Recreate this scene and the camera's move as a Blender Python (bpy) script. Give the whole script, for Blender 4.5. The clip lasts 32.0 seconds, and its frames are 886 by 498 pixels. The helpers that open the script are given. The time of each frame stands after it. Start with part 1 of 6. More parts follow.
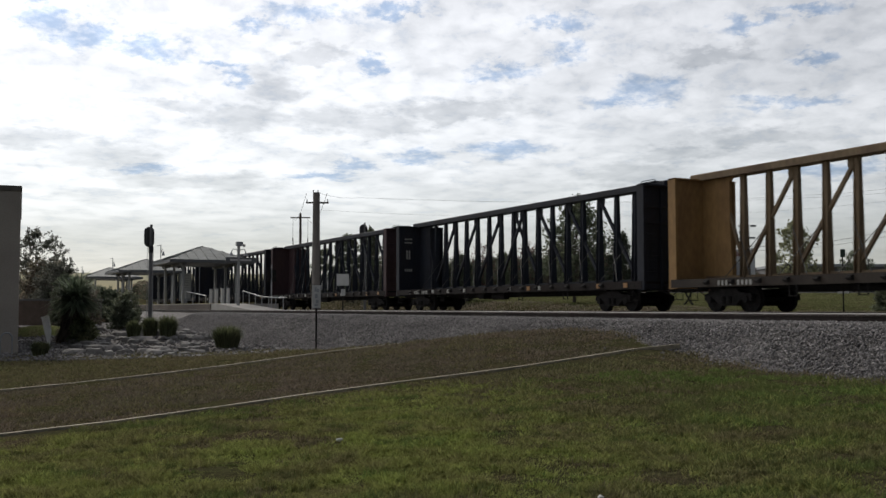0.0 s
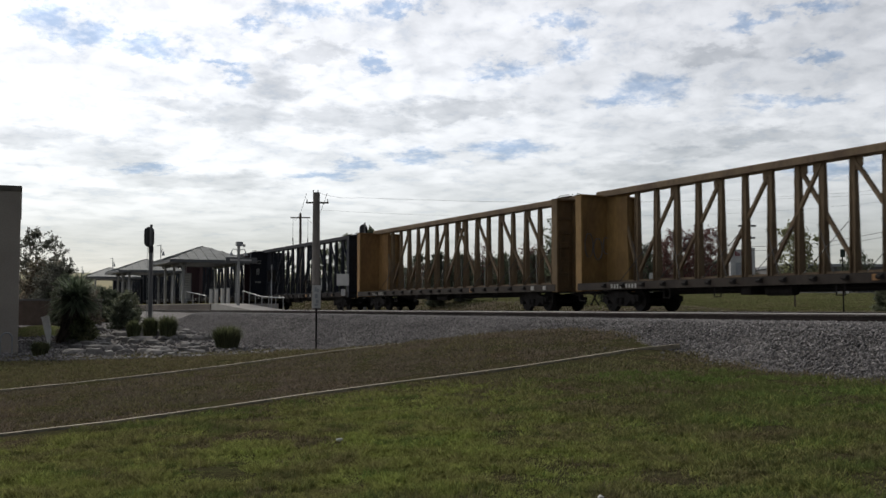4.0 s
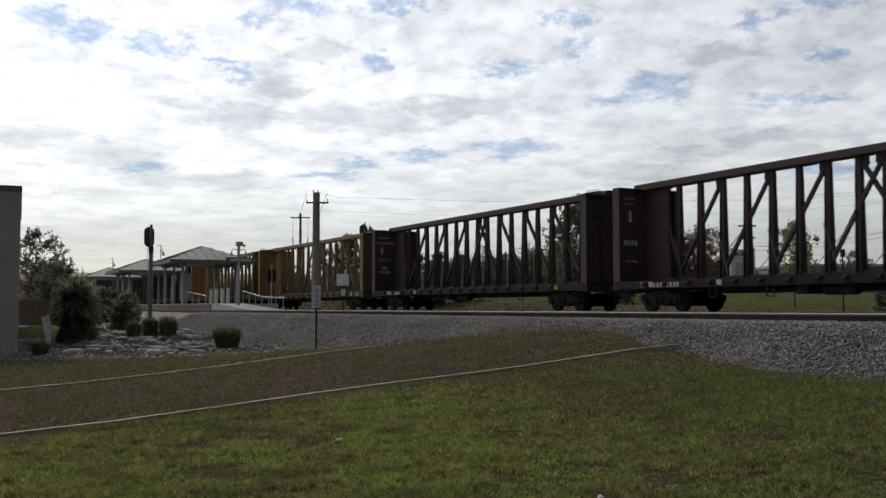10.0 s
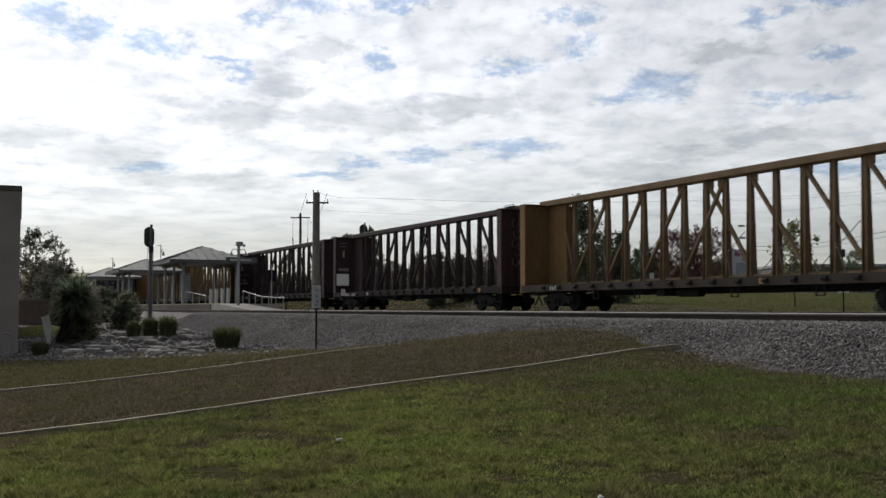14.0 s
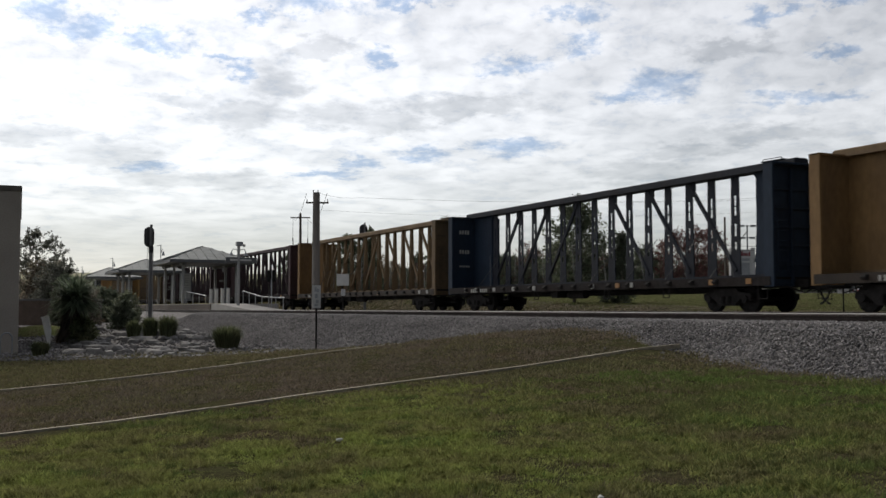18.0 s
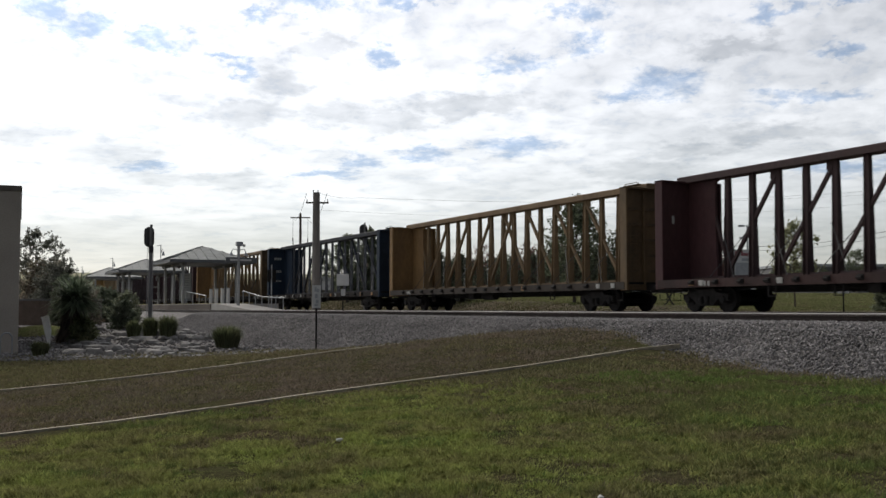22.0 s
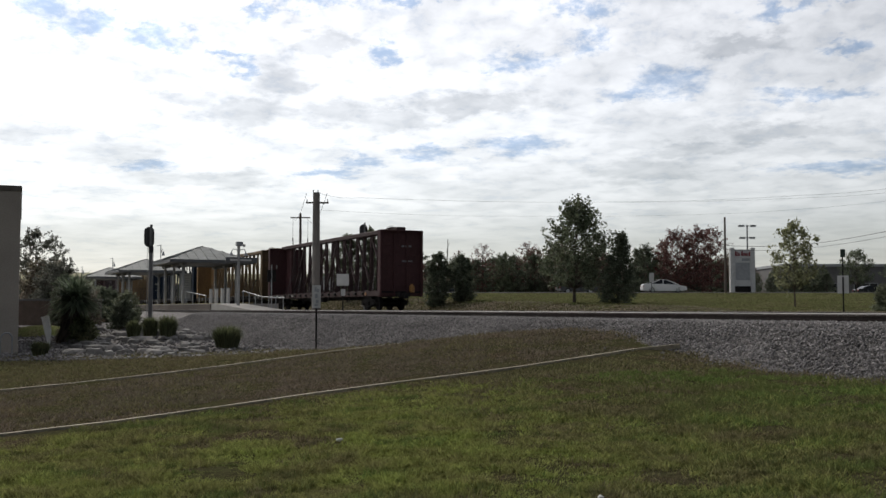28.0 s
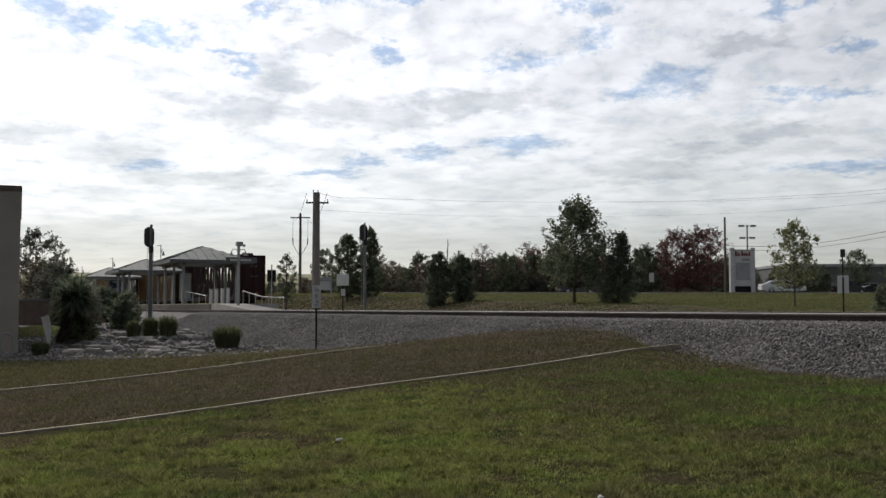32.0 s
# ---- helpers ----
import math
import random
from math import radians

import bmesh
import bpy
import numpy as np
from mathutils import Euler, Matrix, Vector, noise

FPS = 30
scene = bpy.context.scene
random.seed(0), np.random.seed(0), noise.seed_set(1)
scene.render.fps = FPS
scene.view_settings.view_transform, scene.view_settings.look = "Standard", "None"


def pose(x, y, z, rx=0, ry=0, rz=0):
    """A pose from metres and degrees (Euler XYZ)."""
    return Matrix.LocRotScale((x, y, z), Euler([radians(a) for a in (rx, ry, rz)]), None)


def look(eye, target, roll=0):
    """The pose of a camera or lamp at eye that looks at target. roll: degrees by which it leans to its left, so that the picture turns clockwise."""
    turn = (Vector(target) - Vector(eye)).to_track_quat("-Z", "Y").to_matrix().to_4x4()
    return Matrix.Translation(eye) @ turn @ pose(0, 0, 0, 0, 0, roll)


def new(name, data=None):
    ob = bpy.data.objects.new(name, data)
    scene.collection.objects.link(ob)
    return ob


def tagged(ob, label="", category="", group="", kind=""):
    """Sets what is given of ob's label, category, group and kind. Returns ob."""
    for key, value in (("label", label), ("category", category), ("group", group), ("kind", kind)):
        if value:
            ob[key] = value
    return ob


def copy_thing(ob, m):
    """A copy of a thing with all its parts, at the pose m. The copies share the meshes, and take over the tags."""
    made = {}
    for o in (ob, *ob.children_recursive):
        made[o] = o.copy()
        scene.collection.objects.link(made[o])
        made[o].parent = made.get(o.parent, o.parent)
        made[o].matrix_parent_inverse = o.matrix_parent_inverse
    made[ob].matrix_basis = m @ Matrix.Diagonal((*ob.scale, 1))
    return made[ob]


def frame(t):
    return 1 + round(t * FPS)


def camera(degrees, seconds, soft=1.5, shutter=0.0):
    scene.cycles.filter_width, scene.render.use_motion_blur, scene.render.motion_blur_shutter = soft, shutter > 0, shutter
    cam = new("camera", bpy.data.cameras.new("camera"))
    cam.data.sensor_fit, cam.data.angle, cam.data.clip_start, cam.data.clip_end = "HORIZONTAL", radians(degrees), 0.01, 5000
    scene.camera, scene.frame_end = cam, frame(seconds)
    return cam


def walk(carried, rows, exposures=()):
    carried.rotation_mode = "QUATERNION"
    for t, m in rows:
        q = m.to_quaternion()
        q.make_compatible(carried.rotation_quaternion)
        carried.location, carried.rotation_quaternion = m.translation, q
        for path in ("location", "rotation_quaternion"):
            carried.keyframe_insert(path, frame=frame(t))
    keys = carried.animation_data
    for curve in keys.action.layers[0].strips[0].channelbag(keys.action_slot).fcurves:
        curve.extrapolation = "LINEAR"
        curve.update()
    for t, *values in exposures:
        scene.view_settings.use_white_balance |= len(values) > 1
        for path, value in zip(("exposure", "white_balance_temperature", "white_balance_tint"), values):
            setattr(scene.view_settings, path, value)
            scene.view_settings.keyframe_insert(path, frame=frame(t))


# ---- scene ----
# Axes: the tracks run along +y, x is the distance across them, z = 0 is the top of the rails.
EYE = (0.0, 0.0, 0.125)
TURN = 26.07                      # the view lies this far to the right of the tracks
FX, FY = math.sin(radians(TURN)), math.cos(radians(TURN))
cam = camera(46.02, 32.0, soft=1.48, shutter=0.25)
AIM = look(EYE, (EYE[0] + 100 * FX, EYE[1] + 100 * FY, EYE[2] + 5.66))
walk(cam, [(0.0, AIM), (32.0, AIM)], exposures=[(0.0, -0.07), (10.0, -0.07), (16.0, -0.05), (19.0, -0.06), (21.0, 0.03), (24.0, 0.15), (26.0, 0.13), (28.0, 0.06), (32.0, 0.0)])


def spot(right, ahead):
    """Plan place from metres to the right of and ahead of the viewer."""
    return (ahead * FX + right * FY, ahead * FY - right * FX)


# ---- light ----
SUN_AZ, SUN_EL = -8.0, 38.0      # degrees from +y towards +x, degrees above the ground
world = bpy.data.worlds.new("world")
scene.world = world
world.use_nodes = True
wn = world.node_tree
wn.nodes.clear()
sky = wn.nodes.new("ShaderNodeTexSky")
sky.sky_type, sky.sun_disc = "NISHITA", False
sky.sun_elevation, sky.sun_rotation = radians(SUN_EL), radians(SUN_AZ)
sky.air_density, sky.dust_density = 1.0, 0.3
wb = wn.nodes.new("ShaderNodeBackground")
wb.inputs["Strength"].default_value = 0.024
wo = wn.nodes.new("ShaderNodeOutputWorld")
wn.links.new(sky.outputs[0], wb.inputs[0])
wn.links.new(wb.outputs[0], wo.inputs[0])
sun_data = bpy.data.lights.new("sun", "SUN")
sun_data.energy, sun_data.angle, sun_data.color = 1.7, radians(8), (1.0, 0.93, 0.82)
sun = new("sun", sun_data)
_a, _e = radians(SUN_AZ), radians(SUN_EL)
sun.matrix_world = look((60 * math.sin(_a), 60 * math.cos(_a), 50), (60 * math.sin(_a) - math.sin(_a) * math.cos(_e), 60 * math.cos(_a) - math.cos(_a) * math.cos(_e), 50 - math.sin(_e)))


# ---- materials ----
def nodes_of(name):
    m = bpy.data.materials.new(name)
    m.use_nodes = True
    nt = m.node_tree
    nt.nodes.clear()
    out = nt.nodes.new("ShaderNodeOutputMaterial")
    return m, nt, out


def pbr(name, col, rough=0.7, metal=0.0, var=0.3, scale=4.0, stain=None, stain_amt=0.4, stain_scale=0.7, bump=0.15, bump_scale=30.0, random_amt=0.0, island=False, stretch=(1, 1, 1), spec=0.4, translucent=0.0):
    """Painted, stony, woody or leafy surface: a base colour with fine grain, large stains and relief."""
    m, nt, out = nodes_of(name)
    N, L = nt.nodes.new, nt.links.new
    tc, mp = N("ShaderNodeTexCoord"), N("ShaderNodeMapping")
    mp.inputs["Scale"].default_value = stretch
    L(tc.outputs["Object"], mp.inputs[0])
    fine, big = N("ShaderNodeTexNoise"), N("ShaderNodeTexNoise")
    fine.inputs["Scale"].default_value, fine.inputs["Detail"].default_value = scale, 6
    big.inputs["Scale"].default_value, big.inputs["Detail"].default_value = stain_scale, 4
    for n in (fine, big):
        L(mp.outputs[0], n.inputs["Vector"])
    r1 = N("ShaderNodeMapRange")
    r1.inputs["From Min"].default_value, r1.inputs["From Max"].default_value = 0.3, 0.7
    r1.inputs["To Min"].default_value, r1.inputs["To Max"].default_value = 1 - var, 1 + var
    L(fine.outputs[0], r1.inputs[0])
    mul = N("ShaderNodeMix")
    mul.data_type, mul.blend_type = "RGBA", "MULTIPLY"
    mul.inputs[0].default_value = 1.0
    r2 = N("ShaderNodeMapRange")
    r2.inputs["From Min"].default_value, r2.inputs["From Max"].default_value = 0.42, 0.68
    r2.inputs["To Max"].default_value = stain_amt
    L(big.outputs[0], r2.inputs[0])
    mix = N("ShaderNodeMix")
    mix.data_type = "RGBA"
    s = stain or tuple(c * 0.45 for c in col)
    mix.inputs[6].default_value, mix.inputs[7].default_value = (*col, 1), (*s, 1)
    L(r2.outputs[0], mix.inputs[0])
    L(mix.outputs[2], mul.inputs[6])
    L(r1.outputs[0], mul.inputs[7])
    final = mul.outputs[2]
    if random_amt:
        src = N("ShaderNodeNewGeometry").outputs["Random Per Island"] if island else N("ShaderNodeObjectInfo").outputs["Random"]
        r3 = N("ShaderNodeMapRange")
        r3.inputs["To Min"].default_value, r3.inputs["To Max"].default_value = 1 - random_amt, 1 + random_amt
        L(src, r3.inputs[0])
        m2 = N("ShaderNodeMix")
        m2.data_type, m2.blend_type = "RGBA", "MULTIPLY"
        m2.inputs[0].default_value = 1.0
        L(final, m2.inputs[6])
        L(r3.outputs[0], m2.inputs[7])
        final = m2.outputs[2]
    b = N("ShaderNodeBsdfPrincipled")
    L(final, b.inputs["Base Color"])
    rr = N("ShaderNodeMapRange")
    rr.inputs["To Min"].default_value, rr.inputs["To Max"].default_value = max(0.02, rough - 0.12), min(1, rough + 0.12)
    L(big.outputs[0], rr.inputs[0])
    L(rr.outputs[0], b.inputs["Roughness"])
    b.inputs["Metallic"].default_value = metal
    b.inputs["Specular IOR Level"].default_value = spec
    if bump:
        bn, bp = N("ShaderNodeTexNoise"), N("ShaderNodeBump")
        bn.inputs["Scale"].default_value, bn.inputs["Detail"].default_value = bump_scale, 4
        L(mp.outputs[0], bn.inputs["Vector"])
        bp.inputs["Strength"].default_value, bp.inputs["Distance"].default_value = bump, 0.03
        L(bn.outputs[0], bp.inputs["Height"])
        L(bp.outputs[0], b.inputs["Normal"])
    if translucent:
        tr, ms = N("ShaderNodeBsdfTranslucent"), N("ShaderNodeMixShader")
        L(final, tr.inputs[0])
        ms.inputs[0].default_value = translucent
        L(b.outputs[0], ms.inputs[1])
        L(tr.outputs[0], ms.inputs[2])
        L(ms.outputs[0], out.inputs[0])
    else:
        L(b.outputs[0], out.inputs[0])
    return m


def glass(name, col, rough=0.05):
    m, nt, out = nodes_of(name)
    b = nt.nodes.new("ShaderNodeBsdfPrincipled")
    b.inputs["Base Color"].default_value, b.inputs["Roughness"].default_value = (*col, 1), rough
    b.inputs["Specular IOR Level"].default_value = 0.35
    nt.links.new(b.outputs[0], out.inputs[0])
    return m


def grass_material(name, green, olive, dry, rnd=0.0, translucent=0.0, bump=0.6):
    """Mown winter turf: greener and drier patches at two scales."""
    m, nt, out = nodes_of(name)
    N, L = nt.nodes.new, nt.links.new
    tc = N("ShaderNodeTexCoord")
    n1, n2, n3 = N("ShaderNodeTexNoise"), N("ShaderNodeTexNoise"), N("ShaderNodeTexNoise")
    for n, s, d in ((n1, 0.32, 4), (n2, 1.6, 6), (n3, 14, 5)):
        n.inputs["Scale"].default_value, n.inputs["Detail"].default_value = s, d
        L(tc.outputs["Object"], n.inputs["Vector"])
    ramp = N("ShaderNodeValToRGB")
    add = N("ShaderNodeMath")
    add.operation = "MULTIPLY_ADD"
    add.inputs[1].default_value = 0.6
    L(n2.outputs[0], add.inputs[0])
    m1 = N("ShaderNodeMath")
    m1.operation = "MULTIPLY"
    m1.inputs[1].default_value = 0.4
    L(n1.outputs[0], m1.inputs[0])
    L(m1.outputs[0], add.inputs[2])
    e = ramp.color_ramp.elements
    e[0].position, e[0].color = 0.38, (*dry, 1)
    e[1].position, e[1].color = 0.62, (*green, 1)
    mid = e.new(0.49)
    mid.color = (*olive, 1)
    L(add.outputs[0], ramp.inputs[0])
    r1 = N("ShaderNodeMapRange")
    r1.inputs["From Min"].default_value, r1.inputs["From Max"].default_value = 0.3, 0.7
    r1.inputs["To Min"].default_value, r1.inputs["To Max"].default_value = 0.5, 1.5
    L(n3.outputs[0], r1.inputs[0])
    mul = N("ShaderNodeMix")
    mul.data_type, mul.blend_type = "RGBA", "MULTIPLY"
    mul.inputs[0].default_value = 1
    L(ramp.outputs[0], mul.inputs[6])
    L(r1.outputs[0], mul.inputs[7])
    final = mul.outputs[2]
    if rnd:
        g = N("ShaderNodeNewGeometry")
        r3 = N("ShaderNodeMapRange")
        r3.inputs["To Min"].default_value, r3.inputs["To Max"].default_value = 1 - rnd, 1 + rnd
        L(g.outputs["Random Per Island"], r3.inputs[0])
        m2 = N("ShaderNodeMix")
        m2.data_type, m2.blend_type = "RGBA", "MULTIPLY"
        m2.inputs[0].default_value = 1
        L(final, m2.inputs[6])
        L(r3.outputs[0], m2.inputs[7])
        final = m2.outputs[2]
    b = N("ShaderNodeBsdfPrincipled")
    b.inputs["Roughness"].default_value, b.inputs["Specular IOR Level"].default_value = 1.0, 0.0
    L(final, b.inputs["Base Color"])
    if bump:
        bp = N("ShaderNodeBump")
        bp.inputs["Strength"].default_value, bp.inputs["Distance"].default_value = bump, 0.06
        L(n3.outputs[0], bp.inputs["Height"])
        L(bp.outputs[0], b.inputs["Normal"])
    if translucent:
        tr, ms = N("ShaderNodeBsdfTranslucent"), N("ShaderNodeMixShader")
        L(final, tr.inputs[0])
        ms.inputs[0].default_value = translucent
        L(b.outputs[0], ms.inputs[1])
        L(tr.outputs[0], ms.inputs[2])
        L(ms.outputs[0], out.inputs[0])
    else:
        L(b.outputs[0], out.inputs[0])
    return m


BANK_GRASS = grass_material("bank_grass", (0.18, 0.20, 0.082), (0.20, 0.205, 0.092), (0.24, 0.22, 0.12), rnd=0.28, translucent=0.3, bump=0)
TALL_DRY = grass_material("tall_dry_grass", (0.24, 0.215, 0.155), (0.27, 0.235, 0.175), (0.30, 0.26, 0.20), rnd=0.35, translucent=0.3, bump=0)
TURF = grass_material("turf", (0.055, 0.056, 0.026), (0.055, 0.05, 0.027), (0.068, 0.053, 0.034))
BLADES = grass_material("grass_blades", (0.278, 0.320, 0.092), (0.258, 0.264, 0.095), (0.23, 0.207, 0.103), rnd=0.32, translucent=0.35, bump=0)
BLADES_DEEP = grass_material("deep_grass_blades", (0.15, 0.205, 0.064), (0.152, 0.172, 0.065), (0.15, 0.142, 0.072), rnd=0.32, translucent=0.35, bump=0)
BLADES_DULL = grass_material("dull_grass_blades", (0.185, 0.178, 0.087), (0.19, 0.17, 0.09), (0.21, 0.172, 0.107), rnd=0.35, translucent=0.3, bump=0)
BLADES_DRY = grass_material("dry_grass_blades", (0.185, 0.162, 0.11), (0.19, 0.16, 0.115), (0.215, 0.175, 0.135), rnd=0.3, translucent=0.3, bump=0)
GRAVEL = pbr("gravel", (0.12, 0.11, 0.105), 0.9, var=0.5, scale=18, stain_amt=0.4, bump=1.0, bump_scale=22)
PALE_GRAVEL = pbr("pale_gravel", (0.40, 0.38, 0.36), 0.9, var=0.35, scale=18, bump=0.6, bump_scale=25)
STONE = pbr("ballast_stone", (0.182, 0.171, 0.169), 0.85, var=0.2, scale=9, random_amt=0.6, island=True, bump=0.2)
LIMESTONE = pbr("limestone", (0.215, 0.203, 0.19), 0.85, var=0.3, scale=5, random_amt=0.3, bump=0.5, bump_scale=12)
CONCRETE = pbr("concrete", (0.27, 0.258, 0.24), 0.85, var=0.15, scale=8, stain_amt=0.35, bump=0.15)
ASPHALT = pbr("asphalt", (0.06, 0.06, 0.06), 0.85, var=0.3, scale=25, bump=0.3)
RAIL_STEEL = pbr("rail_rust", (0.035, 0.025, 0.022), 0.75, 0.3, var=0.3, scale=10)
RAIL_HEAD = pbr("rail_head", (0.35, 0.34, 0.33), 0.3, 1.0, var=0.1)
TIE = pbr("tie_wood", (0.07, 0.055, 0.045), 0.9, var=0.4, scale=12, random_amt=0.3)
EDGING = pbr("edging_timber", (0.31, 0.27, 0.195), 0.85, var=0.3, scale=12, bump=0.3)
GALV = pbr("galvanised_steel", (0.30, 0.31, 0.32), 0.55, 0.4, var=0.15, scale=6, bump=0.05)
WHITE_PAINT = pbr("white_paint", (0.5, 0.5, 0.49), 0.5, var=0.08, stain_amt=0.2)
GREY_PAINT = pbr("grey_paint", (0.30, 0.31, 0.32), 0.5, var=0.1, stain_amt=0.25)
BLACK_PAINT = pbr("black_paint", (0.02, 0.02, 0.022), 0.6, var=0.2)
LENS_DARK = glass("dark_lens", (0.015, 0.015, 0.015), 0.1)
ROOF_METAL = pbr("roof_metal", (0.18, 0.19, 0.185), 0.6, 0.1, var=0.12, scale=2, stain_amt=0.25)
POLE_WOOD = pbr("pole_wood", (0.12, 0.10, 0.085), 0.9, var=0.3, scale=8, stretch=(6, 6, 0.6))
POLE_STEEL = pbr("pole_weathered", (0.17, 0.155, 0.14), 0.8, 0.0, var=0.2, scale=5, stretch=(3, 3, 0.5))
WIRE = pbr("wire", (0.05, 0.05, 0.05), 0.6, 0.3, var=0.1, bump=0)
BARK = pbr("bark", (0.085, 0.07, 0.055), 0.95, var=0.4, scale=12, stretch=(3, 3, 0.6), bump=0.6)
STUCCO = pbr("brown_stucco", (0.36, 0.32, 0.28), 0.9, var=0.12, scale=25, stain_amt=0.3, bump=0.3, bump_scale=60)
RED_SIGN = pbr("red_letters", (0.20, 0.03, 0.04), 0.5, var=0.1)
FASCIA_PAINT = pbr("fascia_paint", (0.11, 0.115, 0.12), 0.6, var=0.1, stain_amt=0.25)
COLUMN_PAINT = pbr("column_paint", (0.32, 0.32, 0.315), 0.6, var=0.1, stain_amt=0.25)
CAR_WHITE = pbr("car_white", (0.72, 0.72, 0.72), 0.25, 0.0, var=0.03, stain_amt=0.08, bump=0, spec=0.6)
CAR_SILVER = pbr("car_silver", (0.45, 0.46, 0.47), 0.3, 0.6, var=0.03, stain_amt=0.08, bump=0)
CAR_DARK = pbr("car_dark", (0.02, 0.022, 0.026), 0.25, 0.2, var=0.05, bump=0, spec=0.6)
CAR_RED = pbr("car_maroon", (0.12, 0.02, 0.02), 0.3, 0.2, var=0.05, bump=0)
RUBBER = pbr("rubber", (0.018, 0.018, 0.018), 0.85, var=0.2)
AUTO_GLASS = glass("auto_glass", (0.012, 0.014, 0.016), 0.12)
STEEL_DIRTY = pbr("dirty_steel", (0.016, 0.0148, 0.0145), 0.85, 0.0, spec=0.15, var=0.4, scale=6)
STENCIL = pbr("stencil_white", (0.32, 0.32, 0.30), 0.7, var=0.25, scale=14, stain_amt=0.5)


def leaf(name, col, col2, rnd=0.5):
    return pbr(name, col, 0.6, var=0.25, scale=1.5, stain=col2, stain_amt=0.7, stain_scale=0.6, bump=0, random_amt=rnd, island=True, spec=0.25, translucent=0.45)


LEAF_OAK = leaf("oak_leaves", (0.122, 0.145, 0.092), (0.142, 0.148, 0.096))
LEAF_DARK = leaf("cedar_leaves", (0.10, 0.118, 0.08), (0.115, 0.12, 0.083))
LEAF_RED = leaf("red_leaves", (0.13, 0.055, 0.05), (0.16, 0.11, 0.095))
LEAF_GREY = leaf("grey_leaves", (0.155, 0.16, 0.13), (0.14, 0.138, 0.115))
LEAF_SPRING = leaf("pale_leaves", (0.24, 0.245, 0.135), (0.18, 0.195, 0.115))
LEAF_BROWN = leaf("brown_leaves", (0.19, 0.155, 0.12), (0.14, 0.14, 0.095))
LEAF_SHRUB = leaf("shrub_leaves", (0.17, 0.19, 0.125), (0.19, 0.19, 0.125))
SKIRT = leaf("dead_fronds", (0.12, 0.095, 0.08), (0.09, 0.075, 0.062))
LEAF_PALM = leaf("palm_leaves", (0.17, 0.21, 0.14), (0.19, 0.20, 0.13))
TUFT = leaf("tuft_grass", (0.12, 0.14, 0.07), (0.16, 0.145, 0.085))


# ---- mesh helpers ----
def box(bm, x0, x1, y0, y1, z0, z1, bevel=0.0):
    vs = bmesh.ops.create_cube(bm, size=1, matrix=Matrix.Translation(((x0 + x1) / 2, (y0 + y1) / 2, (z0 + z1) / 2)) @ Matrix.Diagonal((x1 - x0, y1 - y0, z1 - z0, 1)))["verts"]
    if bevel:
        bmesh.ops.bevel(bm, geom=list({e for v in vs for e in v.link_edges}), offset=bevel, segments=1, affect="EDGES")
    return vs


def bar(bm, a, b, w, h):
    """A straight rectangular bar from a to b, w across and h deep."""
    a, b = Vector(a), Vector(b)
    d = b - a
    q = d.to_track_quat("Z", "Y").to_matrix().to_4x4()
    bmesh.ops.create_cube(bm, size=1, matrix=Matrix.Translation((a + b) / 2) @ q @ Matrix.Diagonal((w, h, d.length, 1)))


def rod(bm, a, b, r1, r2=None, seg=10):
    a, b = Vector(a), Vector(b)
    d = b - a
    q = d.to_track_quat("Z", "Y").to_matrix().to_4x4()
    bmesh.ops.create_cone(bm, cap_ends=True, segments=seg, radius1=r1, radius2=r1 if r2 is None else r2, depth=d.length, matrix=Matrix.Translation((a + b) / 2) @ q)


def tube(bm, pts, r, seg=7):
    """One bent round bar through the points."""
    pts = [Vector(p) for p in pts]
    rings = []
    for i, p in enumerate(pts):
        d = (pts[min(i + 1, len(pts) - 1)] - pts[max(i - 1, 0)]).normalized()
        q = d.to_track_quat("Z", "Y")
        rings.append([bm.verts.new(p + q @ Vector((r * math.cos(6.2832 * k / seg), r * math.sin(6.2832 * k / seg), 0))) for k in range(seg)])
    for a, b in zip(rings, rings[1:]):
        for k in range(seg):
            bm.faces.new((a[k], a[(k + 1) % seg], b[(k + 1) % seg], b[k]))
    bm.faces.new(rings[0][::-1])
    bm.faces.new(rings[-1])


def ball(bm, c, r, sx=1, sy=1, sz=1, seg=12):
    bmesh.ops.create_uvsphere(bm, u_segments=seg, v_segments=max(6, seg * 2 // 3), radius=r, matrix=Matrix.Translation(c) @ Matrix.Diagonal((sx, sy, sz, 1)))


def prism(bm, outline, a, b, axis="x"):
    """An outline in the other two axes, drawn out from a to b along the axis."""
    def p(u, v, w):
        return {"x": (w, u, v), "y": (u, w, v), "z": (u, v, w)}[axis]
    v0 = [bm.verts.new(p(u, v, a)) for u, v in outline]
    v1 = [bm.verts.new(p(u, v, b)) for u, v in outline]
    n = len(outline)
    fs = [bm.faces.new(v0), bm.faces.new(v1[::-1])]
    for i in range(n):
        fs.append(bm.faces.new((v0[i], v1[i], v1[(i + 1) % n], v0[(i + 1) % n])))
    bmesh.ops.recalc_face_normals(bm, faces=fs)


def mesh_of(name, bm, smooth=False):
    me = bpy.data.meshes.new(name)
    bm.normal_update()
    bm.to_mesh(me)
    bm.free()
    if smooth:
        me.shade_smooth()
    return me


